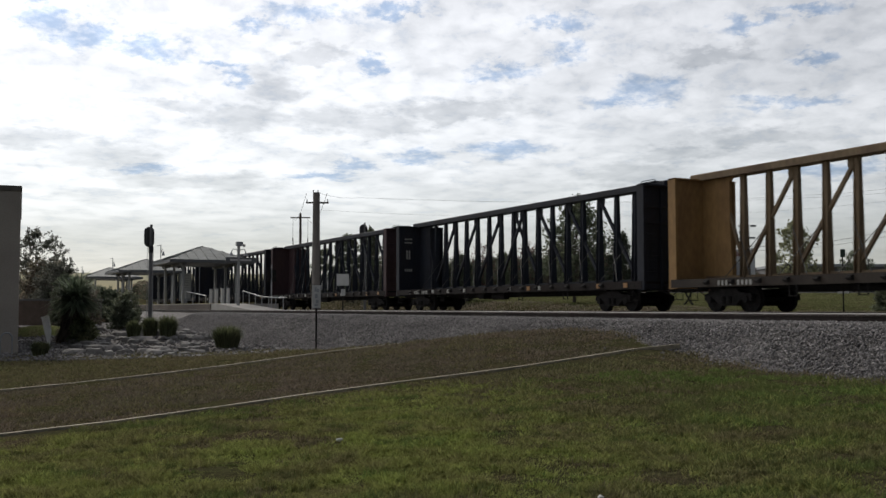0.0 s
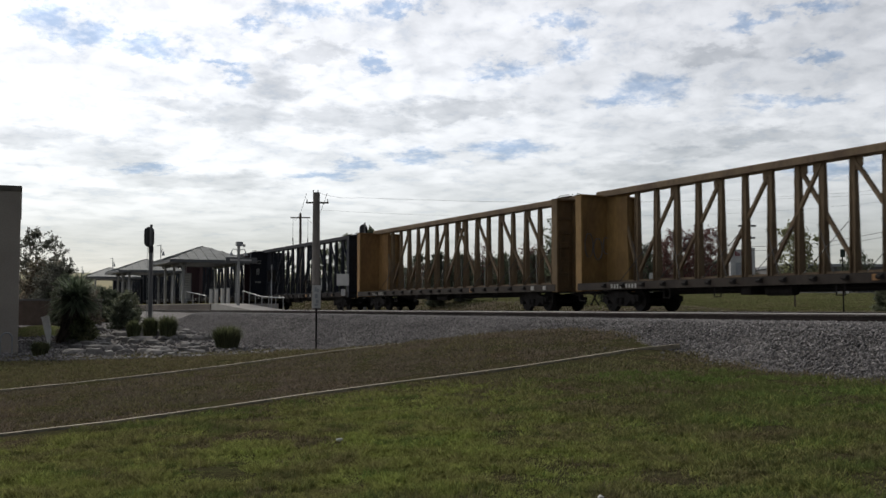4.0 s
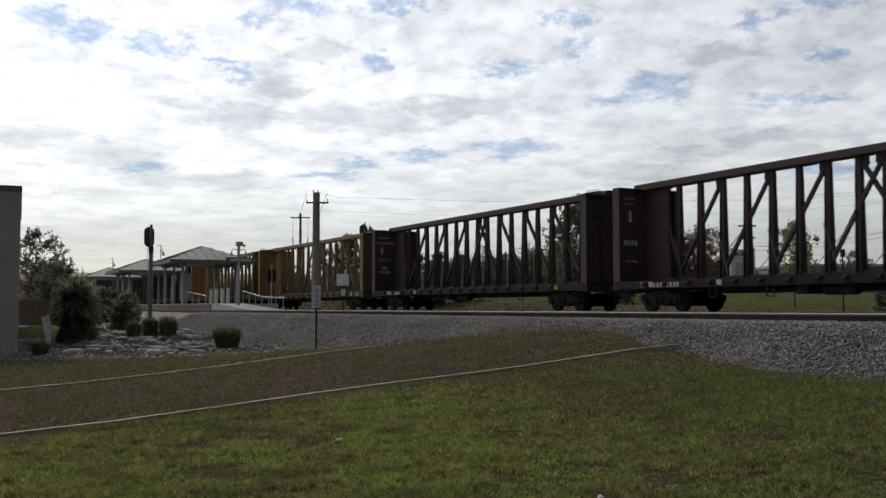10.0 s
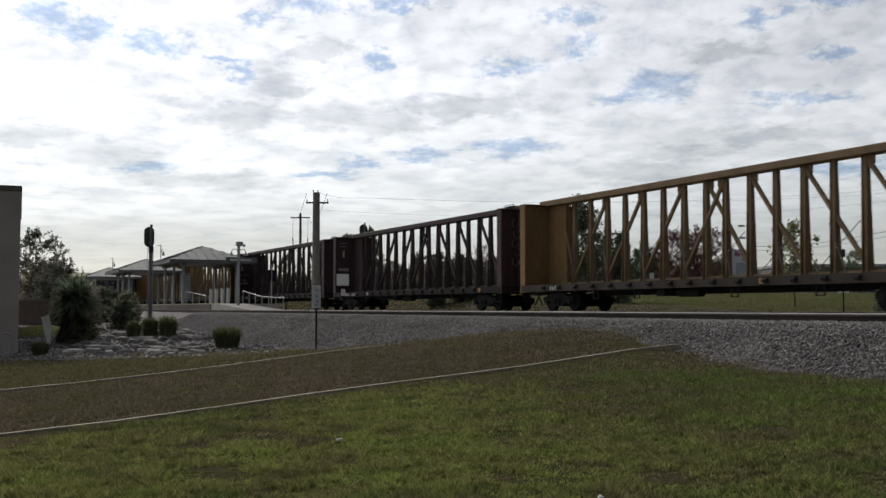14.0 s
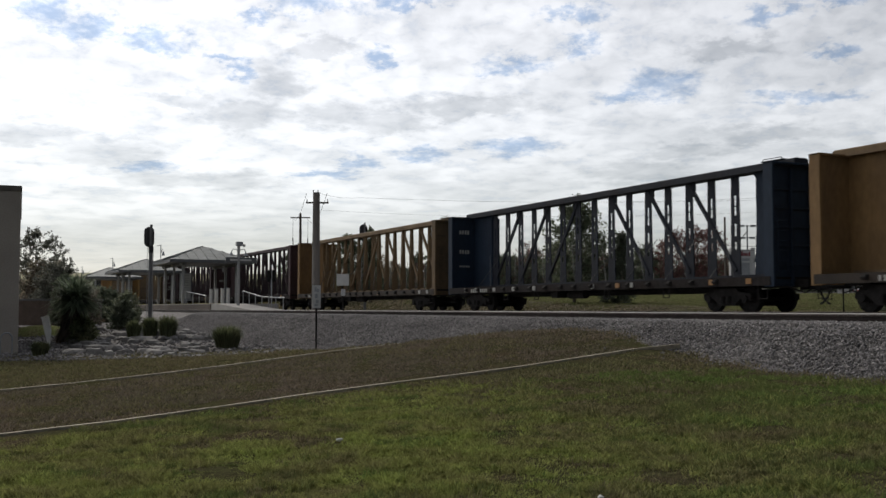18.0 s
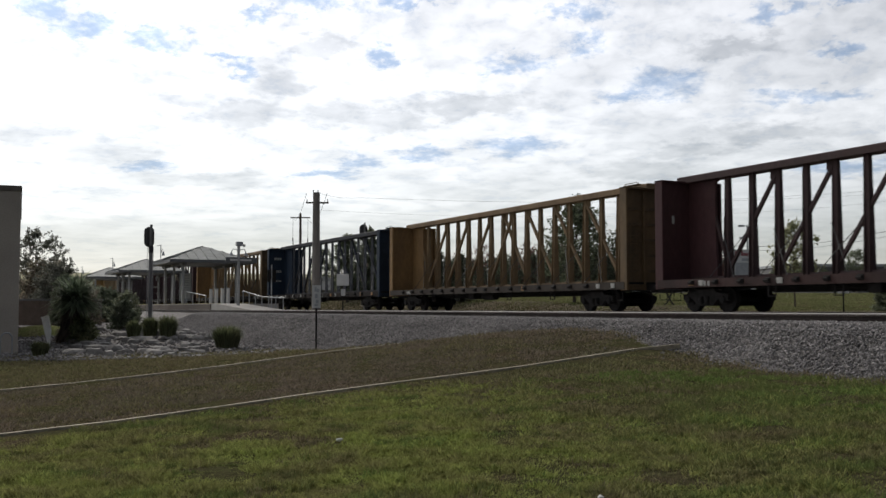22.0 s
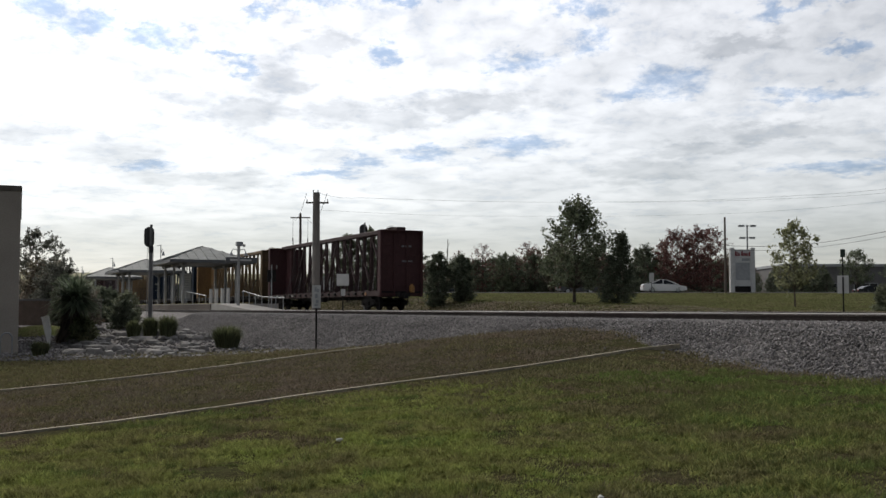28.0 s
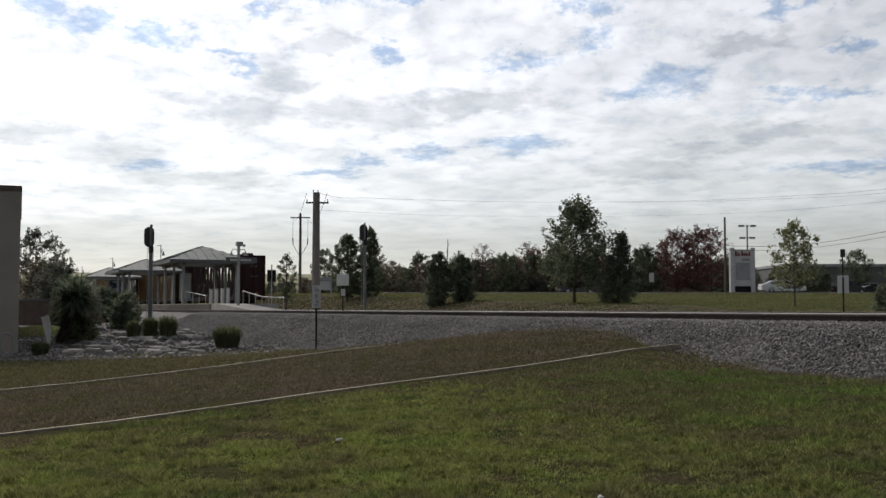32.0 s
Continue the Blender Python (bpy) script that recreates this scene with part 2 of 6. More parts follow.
def np_mesh(name, verts, faces, material=None):
    """A mesh from arrays: faces is (n, 3) or (n, 4)."""
    me = bpy.data.meshes.new(name)
    k = faces.shape[1]
    me.vertices.add(len(verts))
    me.vertices.foreach_set("co", verts.astype(np.float32).ravel())
    me.loops.add(faces.size)
    me.loops.foreach_set("vertex_index", faces.astype(np.int32).ravel())
    me.polygons.add(len(faces))
    me.polygons.foreach_set("loop_start", np.arange(0, faces.size, k, dtype=np.int32))
    me.update(calc_edges=True)
    if material:
        me.materials.append(material)
    return me


def piece(name, me, material, parent, at=None, label=""):
    """An object on a shared mesh under its thing, with its own material."""
    ob = new(name, me)
    if not me.materials:
        me.materials.append(material)
    if me.materials[0] != material:
        ob.material_slots[0].link = "OBJECT"
        ob.material_slots[0].material = material
    ob.parent = parent
    if at is not None:
        ob.matrix_basis = at
    if label:
        tagged(ob, label)
    return ob


def part(name, bm, material, parent, label="", smooth=False):
    return piece(name, mesh_of(name, bm, smooth), material, parent, None, label)


def thing(name, at, label, category, group=""):
    e = new(name)
    e.empty_display_size = 0.2
    e.matrix_basis = at
    return tagged(e, label, category, group)


def solid(name, bm, material, label, category="", group="", kind="", at=None, smooth=False):
    me = mesh_of(name, bm, smooth)
    me.materials.append(material)
    ob = new(name, me)
    if at is not None:
        ob.matrix_basis = at
    return tagged(ob, label, category, group, kind)


# ---- ground ----
NEAR, FAR = 16.0, 25.1            # centres of the two tracks


def smooth(t):
    t = np.clip(t, 0, 1)
    return t * t * (3 - 2 * t)


def ground_z(x, y):
    """Height of the turf: the lawn, the low mound of the old crossing, the yard between the tracks, the bank up to the road."""
    x, y = np.asarray(x, float), np.asarray(y, float)
    lawn = -1.45 + 0.12 * smooth(x / 13) + 0.36 * smooth((x + 1) / 14) * smooth((34 - y) / 10)
    lawn = lawn + 0.58 * np.exp(-((x - 14) / 5) ** 2 - ((y - 20.5) / 5) ** 2)
    lawn = lawn + 0.10 * np.exp(-((x - 5.8) / 3.6) ** 2 - ((y - 15.5) / 6) ** 2)
    u = x * FX + y * FY
    bank = -0.2 + 1.95 * np.clip((u - 35) / 80, 0, 1)
    yard = -0.45 + 0 * x
    w1, w2 = smooth((x - 14.0) / 3), smooth((x - 27.5) / 5)
    return (lawn * (1 - w1) + yard * w1) * (1 - w2) + bank * w2


def gz(x, y):
    return float(ground_z(x, y))


def axis(lo, hi, step, far, grow=1.16):
    a = list(np.arange(lo, hi + 1e-6, step))
    d, p = step, hi
    while p < far:
        d *= grow
        p += d
        a.append(p)
    d, p, b = step, lo, []
    while p > -far:
        d *= grow
        p -= d
        b.append(p)
    return np.array(b[::-1] + a)


def grid_mesh(name, xs, ys, height, material):
    X, Y = np.meshgrid(xs, ys, indexing="ij")
    V = np.stack([X, Y, height(X, Y)], -1).reshape(-1, 3)
    ny = len(ys)
    i = (np.arange(len(xs) - 1)[:, None] * ny + np.arange(ny - 1)[None, :]).ravel()
    F = np.stack([i, i + ny, i + ny + 1, i + 1], 1)
    me = np_mesh(name, V, F, material)
    me.shade_smooth()
    return me


def rough_ground(x, y):
    z = ground_z(x, y)
    bumps = 0.02 * np.sin(1.9 * x + 0.7 * y) * np.sin(1.3 * y - 0.4 * x) + 0.015 * np.sin(4.1 * x - 2.2 * y)
    return z + np.where(np.abs(x) + np.abs(y) < 200, bumps, 0)


ground = tagged(new("ground", grid_mesh("ground", axis(-12, 34, 0.4, 3800), axis(-6, 48, 0.4, 3800), rough_ground, TURF)), "mown winter grass, green with olive and dry patches", "lawn", kind="structure")
rng = np.random.default_rng(7)


# ---- clouds: a broken layer that drifts ----
CLOUD_Z = 150.0


def cloud_material():
    """Broken altocumulus: a glowing layer with soft cells, grey undersides and a few blue gaps."""
    m, nt, out = nodes_of("cloud_layer")
    N, L = nt.nodes.new, nt.links.new

    def math_node(op, a, b=None, clamp=False):
        n = N("ShaderNodeMath")
        n.operation, n.use_clamp = op, clamp
        for i, v in enumerate((a, b)):
            if isinstance(v, (int, float)):
                n.inputs[i].default_value = v
            elif v is not None:
                L(v, n.inputs[i])
        return n.outputs[0]

    def span(v, a, b, c, d):
        n = N("ShaderNodeMapRange")
        n.interpolation_type = "SMOOTHSTEP"
        for k, x in zip(("From Min", "From Max", "To Min", "To Max"), (a, b, c, d)):
            n.inputs[k].default_value = x
        L(v, n.inputs[0])
        return n.outputs[0]

    tc = N("ShaderNodeTexCoord").outputs["Object"]
    sep = N("ShaderNodeSeparateXYZ")
    L(tc, sep.inputs[0])
    # the cells spread with distance: bearing, and the logarithm of the distance
    bearing = math_node("SUBTRACT", math_node("ARCTAN2", sep.outputs[0], sep.outputs[1]), radians(TURN))
    reach = N("ShaderNodeVectorMath")
    reach.operation = "LENGTH"
    L(tc, reach.inputs[0])
    log_reach = math_node("LOGARITHM", math_node("MAXIMUM", reach.outputs["Value"], 20.0), math.e)
    polar = N("ShaderNodeCombineXYZ")
    L(bearing, polar.inputs[0])
    L(log_reach, polar.inputs[1])

    def noise_node(scale, detail, rough, dist, offset, flat=1.6):
        mp = N("ShaderNodeMapping")
        mp.inputs["Location"].default_value = offset
        mp.inputs["Scale"].default_value = (1000, 240 * flat, 1)
        L(polar.outputs[0], mp.inputs[0])
        n = N("ShaderNodeTexNoise")
        n.inputs["Scale"].default_value, n.inputs["Detail"].default_value = scale, detail
        n.inputs["Roughness"].default_value, n.inputs["Distortion"].default_value = rough, dist
        L(mp.outputs[0], n.inputs["Vector"])
        return n.outputs[0], mp.outputs[0]

    fluff, where = noise_node(0.034, 5, 0.50, 0.5, (0, 0, 0), 1.9)
    large = noise_node(0.010, 4, 0.5, 0.4, (310, 70, 0), 1.9)[0]
    grain = noise_node(0.11, 5, 0.6, 0.3, (30, 500, 0))[0]
    warp = N("ShaderNodeVectorMath")
    warp.operation = "MULTIPLY_ADD"
    warp.inputs[1].default_value = (14, 14, 0)
    wn3 = N("ShaderNodeTexNoise")
    wn3.inputs["Scale"].default_value = 0.06
    L(where, wn3.inputs["Vector"])
    L(wn3.outputs["Color"], warp.inputs[0])
    L(where, warp.inputs[2])
    puffs = N("ShaderNodeTexVoronoi")
    puffs.feature = "SMOOTH_F1"
    puffs.inputs["Scale"].default_value, puffs.inputs["Smoothness"].default_value = 0.036, 0.55
    L(warp.outputs[0], puffs.inputs["Vector"])
    cells = math_node("ADD", math_node("MULTIPLY", fluff, 0.68), math_node("MULTIPLY", math_node("SUBTRACT", 0.95, puffs.outputs["Distance"]), 0.32))
    # the gaps have torn outlines: their place is pushed about by two sizes of noise
    torn = N("ShaderNodeTexNoise")
    torn.inputs["Scale"].default_value, torn.inputs["Detail"].default_value, torn.inputs["Roughness"].default_value = 0.035, 5, 0.62
    L(where, torn.inputs["Vector"])
    push = N("ShaderNodeVectorMath")
    push.operation = "MULTIPLY_ADD"
    push.inputs[1].default_value = (0.07, 0.22, 0)
    L(torn.outputs["Color"], push.inputs[0])
    back = N("ShaderNodeVectorMath")
    back.operation = "SUBTRACT"
    back.inputs[1].default_value = (0.035, 0.11, 0)
    L(polar.outputs[0], back.inputs[0])
    L(back.outputs[0], push.inputs[2])
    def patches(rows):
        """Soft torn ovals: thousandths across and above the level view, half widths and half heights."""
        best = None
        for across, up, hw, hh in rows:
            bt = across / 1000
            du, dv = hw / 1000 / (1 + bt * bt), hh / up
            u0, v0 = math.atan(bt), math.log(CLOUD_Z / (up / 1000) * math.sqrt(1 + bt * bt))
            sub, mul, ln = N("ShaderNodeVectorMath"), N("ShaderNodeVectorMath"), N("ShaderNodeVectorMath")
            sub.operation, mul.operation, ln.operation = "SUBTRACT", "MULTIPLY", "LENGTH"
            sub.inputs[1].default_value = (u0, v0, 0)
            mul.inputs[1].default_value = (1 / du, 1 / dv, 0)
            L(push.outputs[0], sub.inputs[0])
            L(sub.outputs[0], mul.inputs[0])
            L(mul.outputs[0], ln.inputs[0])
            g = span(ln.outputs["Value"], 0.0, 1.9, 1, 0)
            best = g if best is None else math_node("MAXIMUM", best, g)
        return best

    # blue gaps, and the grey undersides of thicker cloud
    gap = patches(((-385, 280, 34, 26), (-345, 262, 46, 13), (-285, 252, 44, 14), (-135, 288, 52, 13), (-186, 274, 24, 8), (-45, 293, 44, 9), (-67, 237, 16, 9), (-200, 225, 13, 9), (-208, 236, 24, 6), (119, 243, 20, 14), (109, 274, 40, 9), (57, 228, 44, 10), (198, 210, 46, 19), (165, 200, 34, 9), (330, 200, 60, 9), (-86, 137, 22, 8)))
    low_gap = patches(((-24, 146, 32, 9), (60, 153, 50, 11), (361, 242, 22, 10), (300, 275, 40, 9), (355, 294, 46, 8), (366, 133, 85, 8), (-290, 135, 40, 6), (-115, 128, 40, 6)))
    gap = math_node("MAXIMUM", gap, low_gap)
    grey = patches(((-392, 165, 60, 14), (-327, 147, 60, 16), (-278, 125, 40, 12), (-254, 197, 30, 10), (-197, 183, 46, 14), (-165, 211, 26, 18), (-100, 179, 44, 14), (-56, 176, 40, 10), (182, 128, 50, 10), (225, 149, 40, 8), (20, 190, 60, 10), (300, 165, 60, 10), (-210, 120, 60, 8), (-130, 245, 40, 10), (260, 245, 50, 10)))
    # the gaps open where the cells are thin, behind veils of fine cloud
    veil = math_node("ADD", math_node("MULTIPLY", cells, 0.5), math_node("MULTIPLY", grain, 0.5))
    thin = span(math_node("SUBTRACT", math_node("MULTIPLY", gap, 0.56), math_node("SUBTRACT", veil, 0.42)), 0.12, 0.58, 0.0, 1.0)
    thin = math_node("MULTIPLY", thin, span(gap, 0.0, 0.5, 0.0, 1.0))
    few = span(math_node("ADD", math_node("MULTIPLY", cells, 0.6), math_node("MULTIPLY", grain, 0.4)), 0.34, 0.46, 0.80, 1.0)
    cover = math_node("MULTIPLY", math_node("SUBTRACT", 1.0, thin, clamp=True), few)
    shade = math_node("MULTIPLY", span(cells, 0.36, 0.60, 0.89, 1.06), span(large, 0.36, 0.60, 0.89, 1.07))
    shade = math_node("MULTIPLY", shade, span(grain, 0.3, 0.7, 0.975, 1.02))
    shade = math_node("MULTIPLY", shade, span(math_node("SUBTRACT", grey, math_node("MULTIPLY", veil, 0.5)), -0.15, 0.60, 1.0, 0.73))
    detail = span(reach.outputs["Value"], 700, 2800, 1.0, 0.5)
    shade = math_node("ADD", 0.93, math_node("MULTIPLY", math_node("SUBTRACT", shade, 0.93), detail))
    # brighter towards the hidden sun, dimmer away from it and behind the viewer
    toward = math_node("ADD", math_node("MULTIPLY", sep.outputs[0], math.sin(radians(SUN_AZ))), math_node("MULTIPLY", sep.outputs[1], math.cos(radians(SUN_AZ))))
    bright = span(toward, -300, 480, 0.07, 1.0)
    halo = math_node("MULTIPLY", span(bearing, -0.42, 0.45, 1.05, 0.66), span(reach.outputs["Value"], 500, 2600, 1.0, 0.54))
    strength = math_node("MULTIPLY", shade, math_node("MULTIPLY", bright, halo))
    em, tr, ad = N("ShaderNodeEmission"), N("ShaderNodeBsdfTransparent"), N("ShaderNodeAddShader")
    tint = N("ShaderNodeMix")
    tint.data_type = "RGBA"
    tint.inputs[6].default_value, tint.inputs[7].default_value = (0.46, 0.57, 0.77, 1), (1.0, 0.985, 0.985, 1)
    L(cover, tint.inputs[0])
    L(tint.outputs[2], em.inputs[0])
    L(strength, em.inputs[1])
    L(em.outputs[0], ad.inputs[0])
    L(tr.outputs[0], ad.inputs[1])
    L(ad.outputs[0], out.inputs[0])
    return m


R = np.linspace(0, 2 * np.pi, 49)[:-1]
cv = [np.array([[0.0, 0.0, 0.0]])] + [np.stack([r * np.cos(R), r * np.sin(R), 0 * R], 1) for r in (600.0, 4700.0)]
cf = [(0, 1 + i, 1 + (i + 1) % 48, 1 + (i + 1) % 48) for i in range(48)]
cme = bpy.data.meshes.new("cloud_layer")
cme.from_pydata(np.concatenate(cv).tolist(), [], [f[:3] for f in cf] + [(1 + i, 49 + i, 49 + (i + 1) % 48, 1 + (i + 1) % 48) for i in range(48)])
cme.materials.append(cloud_material())
clouds = tagged(new("cloud_layer", cme), "broken white cloud layer with blue gaps", "clouds", kind="structure")
clouds.location = (0, 0, CLOUD_Z)


# ---- railway ----
def strip_between(name, profile, y0, y1, step, material, label, rough=0.0, category="ballast"):
    """A bed with the cross-section profile of (x, z), drawn along the track."""
    ys = np.arange(y0, y1 + 0.1, step)
    xs = np.array([p[0] for p in profile])
    zs = np.array([p[1] for p in profile])
    X, Y = np.meshgrid(xs, ys, indexing="ij")
    Z = np.repeat(zs[:, None], len(ys), 1)
    Z = Z + rough * (np.sin(X * 3.3 + Y * 1.7) * np.sin(Y * 2.6 - X) + 0.6 * np.sin(Y * 5.9 + X * 7.1))
    X = X + rough * 1.5 * np.sin(Y * 1.1 + X)
    V = np.stack([X, Y, Z], -1).reshape(-1, 3)
    n = len(ys)
    i = (np.arange(len(xs) - 1)[:, None] * n + np.arange(n - 1)[None, :]).ravel()
    F = np.stack([i, i + n, i + n + 1, i + 1], 1)
    return tagged(new(name, np_mesh(name, V, F, material)), label, category, kind="structure")


NEAR_BED = [(10.4, -1.95), (11.3, -1.52), (12.2, -1.08), (13.1, -0.66), (13.9, -0.31), (14.35, -0.19), (15.0, -0.15), (16.0, -0.16), (17.0, -0.15), (17.7, -0.2), (18.6, -0.6)]
FAR_BED = [(21.6, -0.6), (22.9, -0.22), (23.6, -0.16), (25.1, -0.16), (26.6, -0.16), (27.3, -0.22), (28.8, -0.7)]
strip_between("ballast_bed", NEAR_BED, -30, 420, 0.6, GRAVEL, "pale grey crushed stone bed of the near track", 0.010)
strip_between("ballast_bed", FAR_BED, -30, 420, 0.6, GRAVEL, "pale grey crushed stone bed of the far track", 0.02)
strip_between("gravel_yard", [(16.83, -0.05), (17.3, -0.03), (19.5, -0.008), (21.5, -0.008), (23.4, -0.03), (24.25, -0.05)], -30, 420, 3.0, PALE_GRAVEL, "flat pale gravel between the tracks", 0.004, "gravel")
strip_between("gravel_margin", [(25.95, -0.05), (26.6, -0.03), (28.2, -0.04), (29.4, -0.3)], -30, 420, 3.0, PALE_GRAVEL, "pale gravel margin beyond the far track", 0.008, "gravel")

RAIL = [(-0.075, -0.17), (0.075, -0.17), (0.075, -0.155), (0.012, -0.135), (0.012, -0.045), (0.036, -0.035), (0.036, -0.006), (0.03, 0.0), (-0.03, 0.0), (-0.036, -0.006), (-0.036, -0.035), (-0.012, -0.045), (-0.012, -0.135), (-0.075, -0.155)]


def track(centre, label):
    t = thing("railway_track", pose(centre, 0, 0), label, "railway track")
    t["kind"] = "structure"
    for sx in (-0.755, 0.755):
        bm = bmesh.new()
        prism(bm, [(sx + u, v) for u, v in RAIL], -60, 420, "y")
        r = part("rail", bm, RAIL_STEEL, t)
        bm = bmesh.new()
        box(bm, sx - 0.03, sx + 0.03, -60, 420, 0.0005, 0.003)
        part("running_surface", bm, RAIL_HEAD, r, "polished steel top of the rail")
    bm = bmesh.new()
    box(bm, -1.3, 1.3, -0.115, 0.115, -0.33, -0.135, 0.012)
    tie = mesh_of("tie", bm)
    for i in range(150):
        piece("tie", tie, TIE, t, pose(random.uniform(-0.04, 0.04), -6 + i * 0.56, -0.012 + random.uniform(-0.01, 0.004), 0, 0, random.uniform(-1, 1)))
    bm = bmesh.new()
    for sx in (-0.755, 0.755):
        box(bm, sx - 0.16, sx + 0.16, -0.09, 0.09, -0.14, -0.12)
    plate = mesh_of("tie_plate", bm)
    for i in range(150):
        piece("tie_plate", plate, RAIL_STEEL, t, pose(0, -6 + i * 0.56, -0.01))
    return t


track(NEAR, "empty near railway track with rusty rails on crushed stone")
track(FAR, "far railway track with rusty rails under the train")


# edging beams of the old crossing, half sunk in the turf
def edging(a, b, n, label, up=0.0):
    a, b = np.array(a), np.array(b)
    e = thing("edging_beam", pose(0, 0, 0), label, "edging")
    e["kind"] = "structure"
    for i in range(n):
        p, q = a + (b - a) * i / n, a + (b - a) * (i + 0.997) / n
        bm = bmesh.new()
        lift = [max(gz(*w), float(np.interp(w[0], [b[0] for b in NEAR_BED], [b[1] for b in NEAR_BED], left=-9))) for w in (p, q)]
        bar(bm, (*p, lift[0] - 0.002), (*q, lift[1] - 0.002 + up), 0.085, 0.085)
        part("beam", bm, EDGING, e)
    return e


edging((-9.0, 11.6), (0.74, 13.66), 4, "pale weathered edging beam sunk in the grass")
edging((0.74, 13.66), (12.26, 16.56), 8, "pale weathered edging beam in the grass")
edging((12.26, 16.56), (13.1, 16.30), 1, "last length of edging beam ending at the ballast", 0.05)
edging((-8.0, 17.6), (1.11, 20.9), 4, "thin pale edging beam beside dry grass")
edging((1.11, 20.9), (11.0, 25.0), 7, "thin pale edging beam running up to the ballast")


# ---- stones and grass ----
def scatter_stones(name, pts, size, material, label, category="stones", flat=0.75):
    """Many small angular stones as one mesh."""
    n = len(pts)
    base = np.array([(1, 0, 0), (-0.5, 0.87, 0), (-0.5, -0.87, 0), (0, 0, 0.9), (0, 0, -0.9)], float)
    tri = np.array([(0, 1, 3), (1, 2, 3), (2, 0, 3), (1, 0, 4), (2, 1, 4), (0, 2, 4)])
    q = rng.normal(size=(n, 4))
    q /= np.linalg.norm(q, axis=1)[:, None]
    w, x, y, z = q.T
    Rm = np.stack([1 - 2 * (y * y + z * z), 2 * (x * y - z * w), 2 * (x * z + y * w), 2 * (x * y + z * w), 1 - 2 * (x * x + z * z), 2 * (y * z - x * w), 2 * (x * z - y * w), 2 * (y * z + x * w), 1 - 2 * (x * x + y * y)], -1).reshape(n, 3, 3)
    v = base[None] * (0.65 + 0.7 * rng.random((n, 5, 1))) * (size * (0.55 + 0.9 * rng.random((n, 1, 1)) ** 2))
    v = np.einsum("nij,nkj->nki", Rm, v)
    v[:, :, 2] *= flat
    v += pts[:, None, :]
    f = tri[None] + 5 * np.arange(n)[:, None, None]
    return tagged(new(name, np_mesh(name, v.reshape(-1, 3), f.reshape(-1, 3), material)), label, category, kind="stuff")


def value_noise(x, y, wave, seed):
    """Smooth noise from 0 to 1 with the given wavelength in metres."""
    table = np.random.default_rng(seed).random((64, 64))
    u, v = x / wave + 1000, y / wave + 1000
    i, j = np.floor(u).astype(int), np.floor(v).astype(int)
    a, b = smooth(u - i), smooth(v - j)
    t = lambda p, q: table[p % 64, q % 64]
    return (t(i, j) * (1 - a) + t(i + 1, j) * a) * (1 - b) + (t(i, j + 1) * (1 - a) + t(i + 1, j + 1) * a) * b


def layered(x, y, wave, seed):
    return 0.5 * value_noise(x, y, wave, seed) + 0.3 * value_noise(x + y, y - x, wave * 0.55, seed + 1) + 0.2 * value_noise(x, y, wave * 0.27, seed + 2)


bx = np.array([p[0] for p in NEAR_BED])
bz = np.array([p[1] for p in NEAR_BED])


def above_bed(x, y):
    """How far the turf stands above the ballast bed, with a ragged toe."""
    return ground_z(x, y) - np.interp(x, bx, bz, left=-9) + 0.42 * (layered(x, y, 1.1, 90) - 0.5)


n = 170000
px = 11.0 + 4.2 * rng.random(n)
py = 5.5 + 58 * rng.random(n) ** 1.5
pz = np.interp(px, bx, bz) + 0.014
ok = above_bed(px, py) < 0.05
scatter_stones("ballast_stones", np.stack([px, py, np.maximum(pz, ground_z(px, py) + 0.01)], 1)[ok], 0.0275, STONE, "pale grey and brown crushed ballast stones", flat=0.95)
# loose stones that rolled onto the turf
n = 42000
py = 6 + 32 * rng.random(n)
px = 9.5 + 4.3 * rng.random(n)
ab = above_bed(px, py)
ok = (ab > 0) & (ab < 0.9) & (rng.random(n) < 0.5 * np.exp(-ab / 0.10))
px, py = px[ok], py[ok]
scatter_stones("loose_stones", np.stack([px, py, ground_z(px, py) + 0.012], 1), 0.032, STONE, "loose stones at the foot of the ballast")


def in_strip(x, y):
    """1 inside the dry strip between the two edging beams."""
    lo = np.interp(x, [-9, 0.74, 13.9], [11.6, 13.66, 16.95])
    hi = np.interp(x, [-8, 1.11, 11.0, 14], [17.6, 20.9, 25.0, 26.2])
    return (y > lo) & (y < hi)


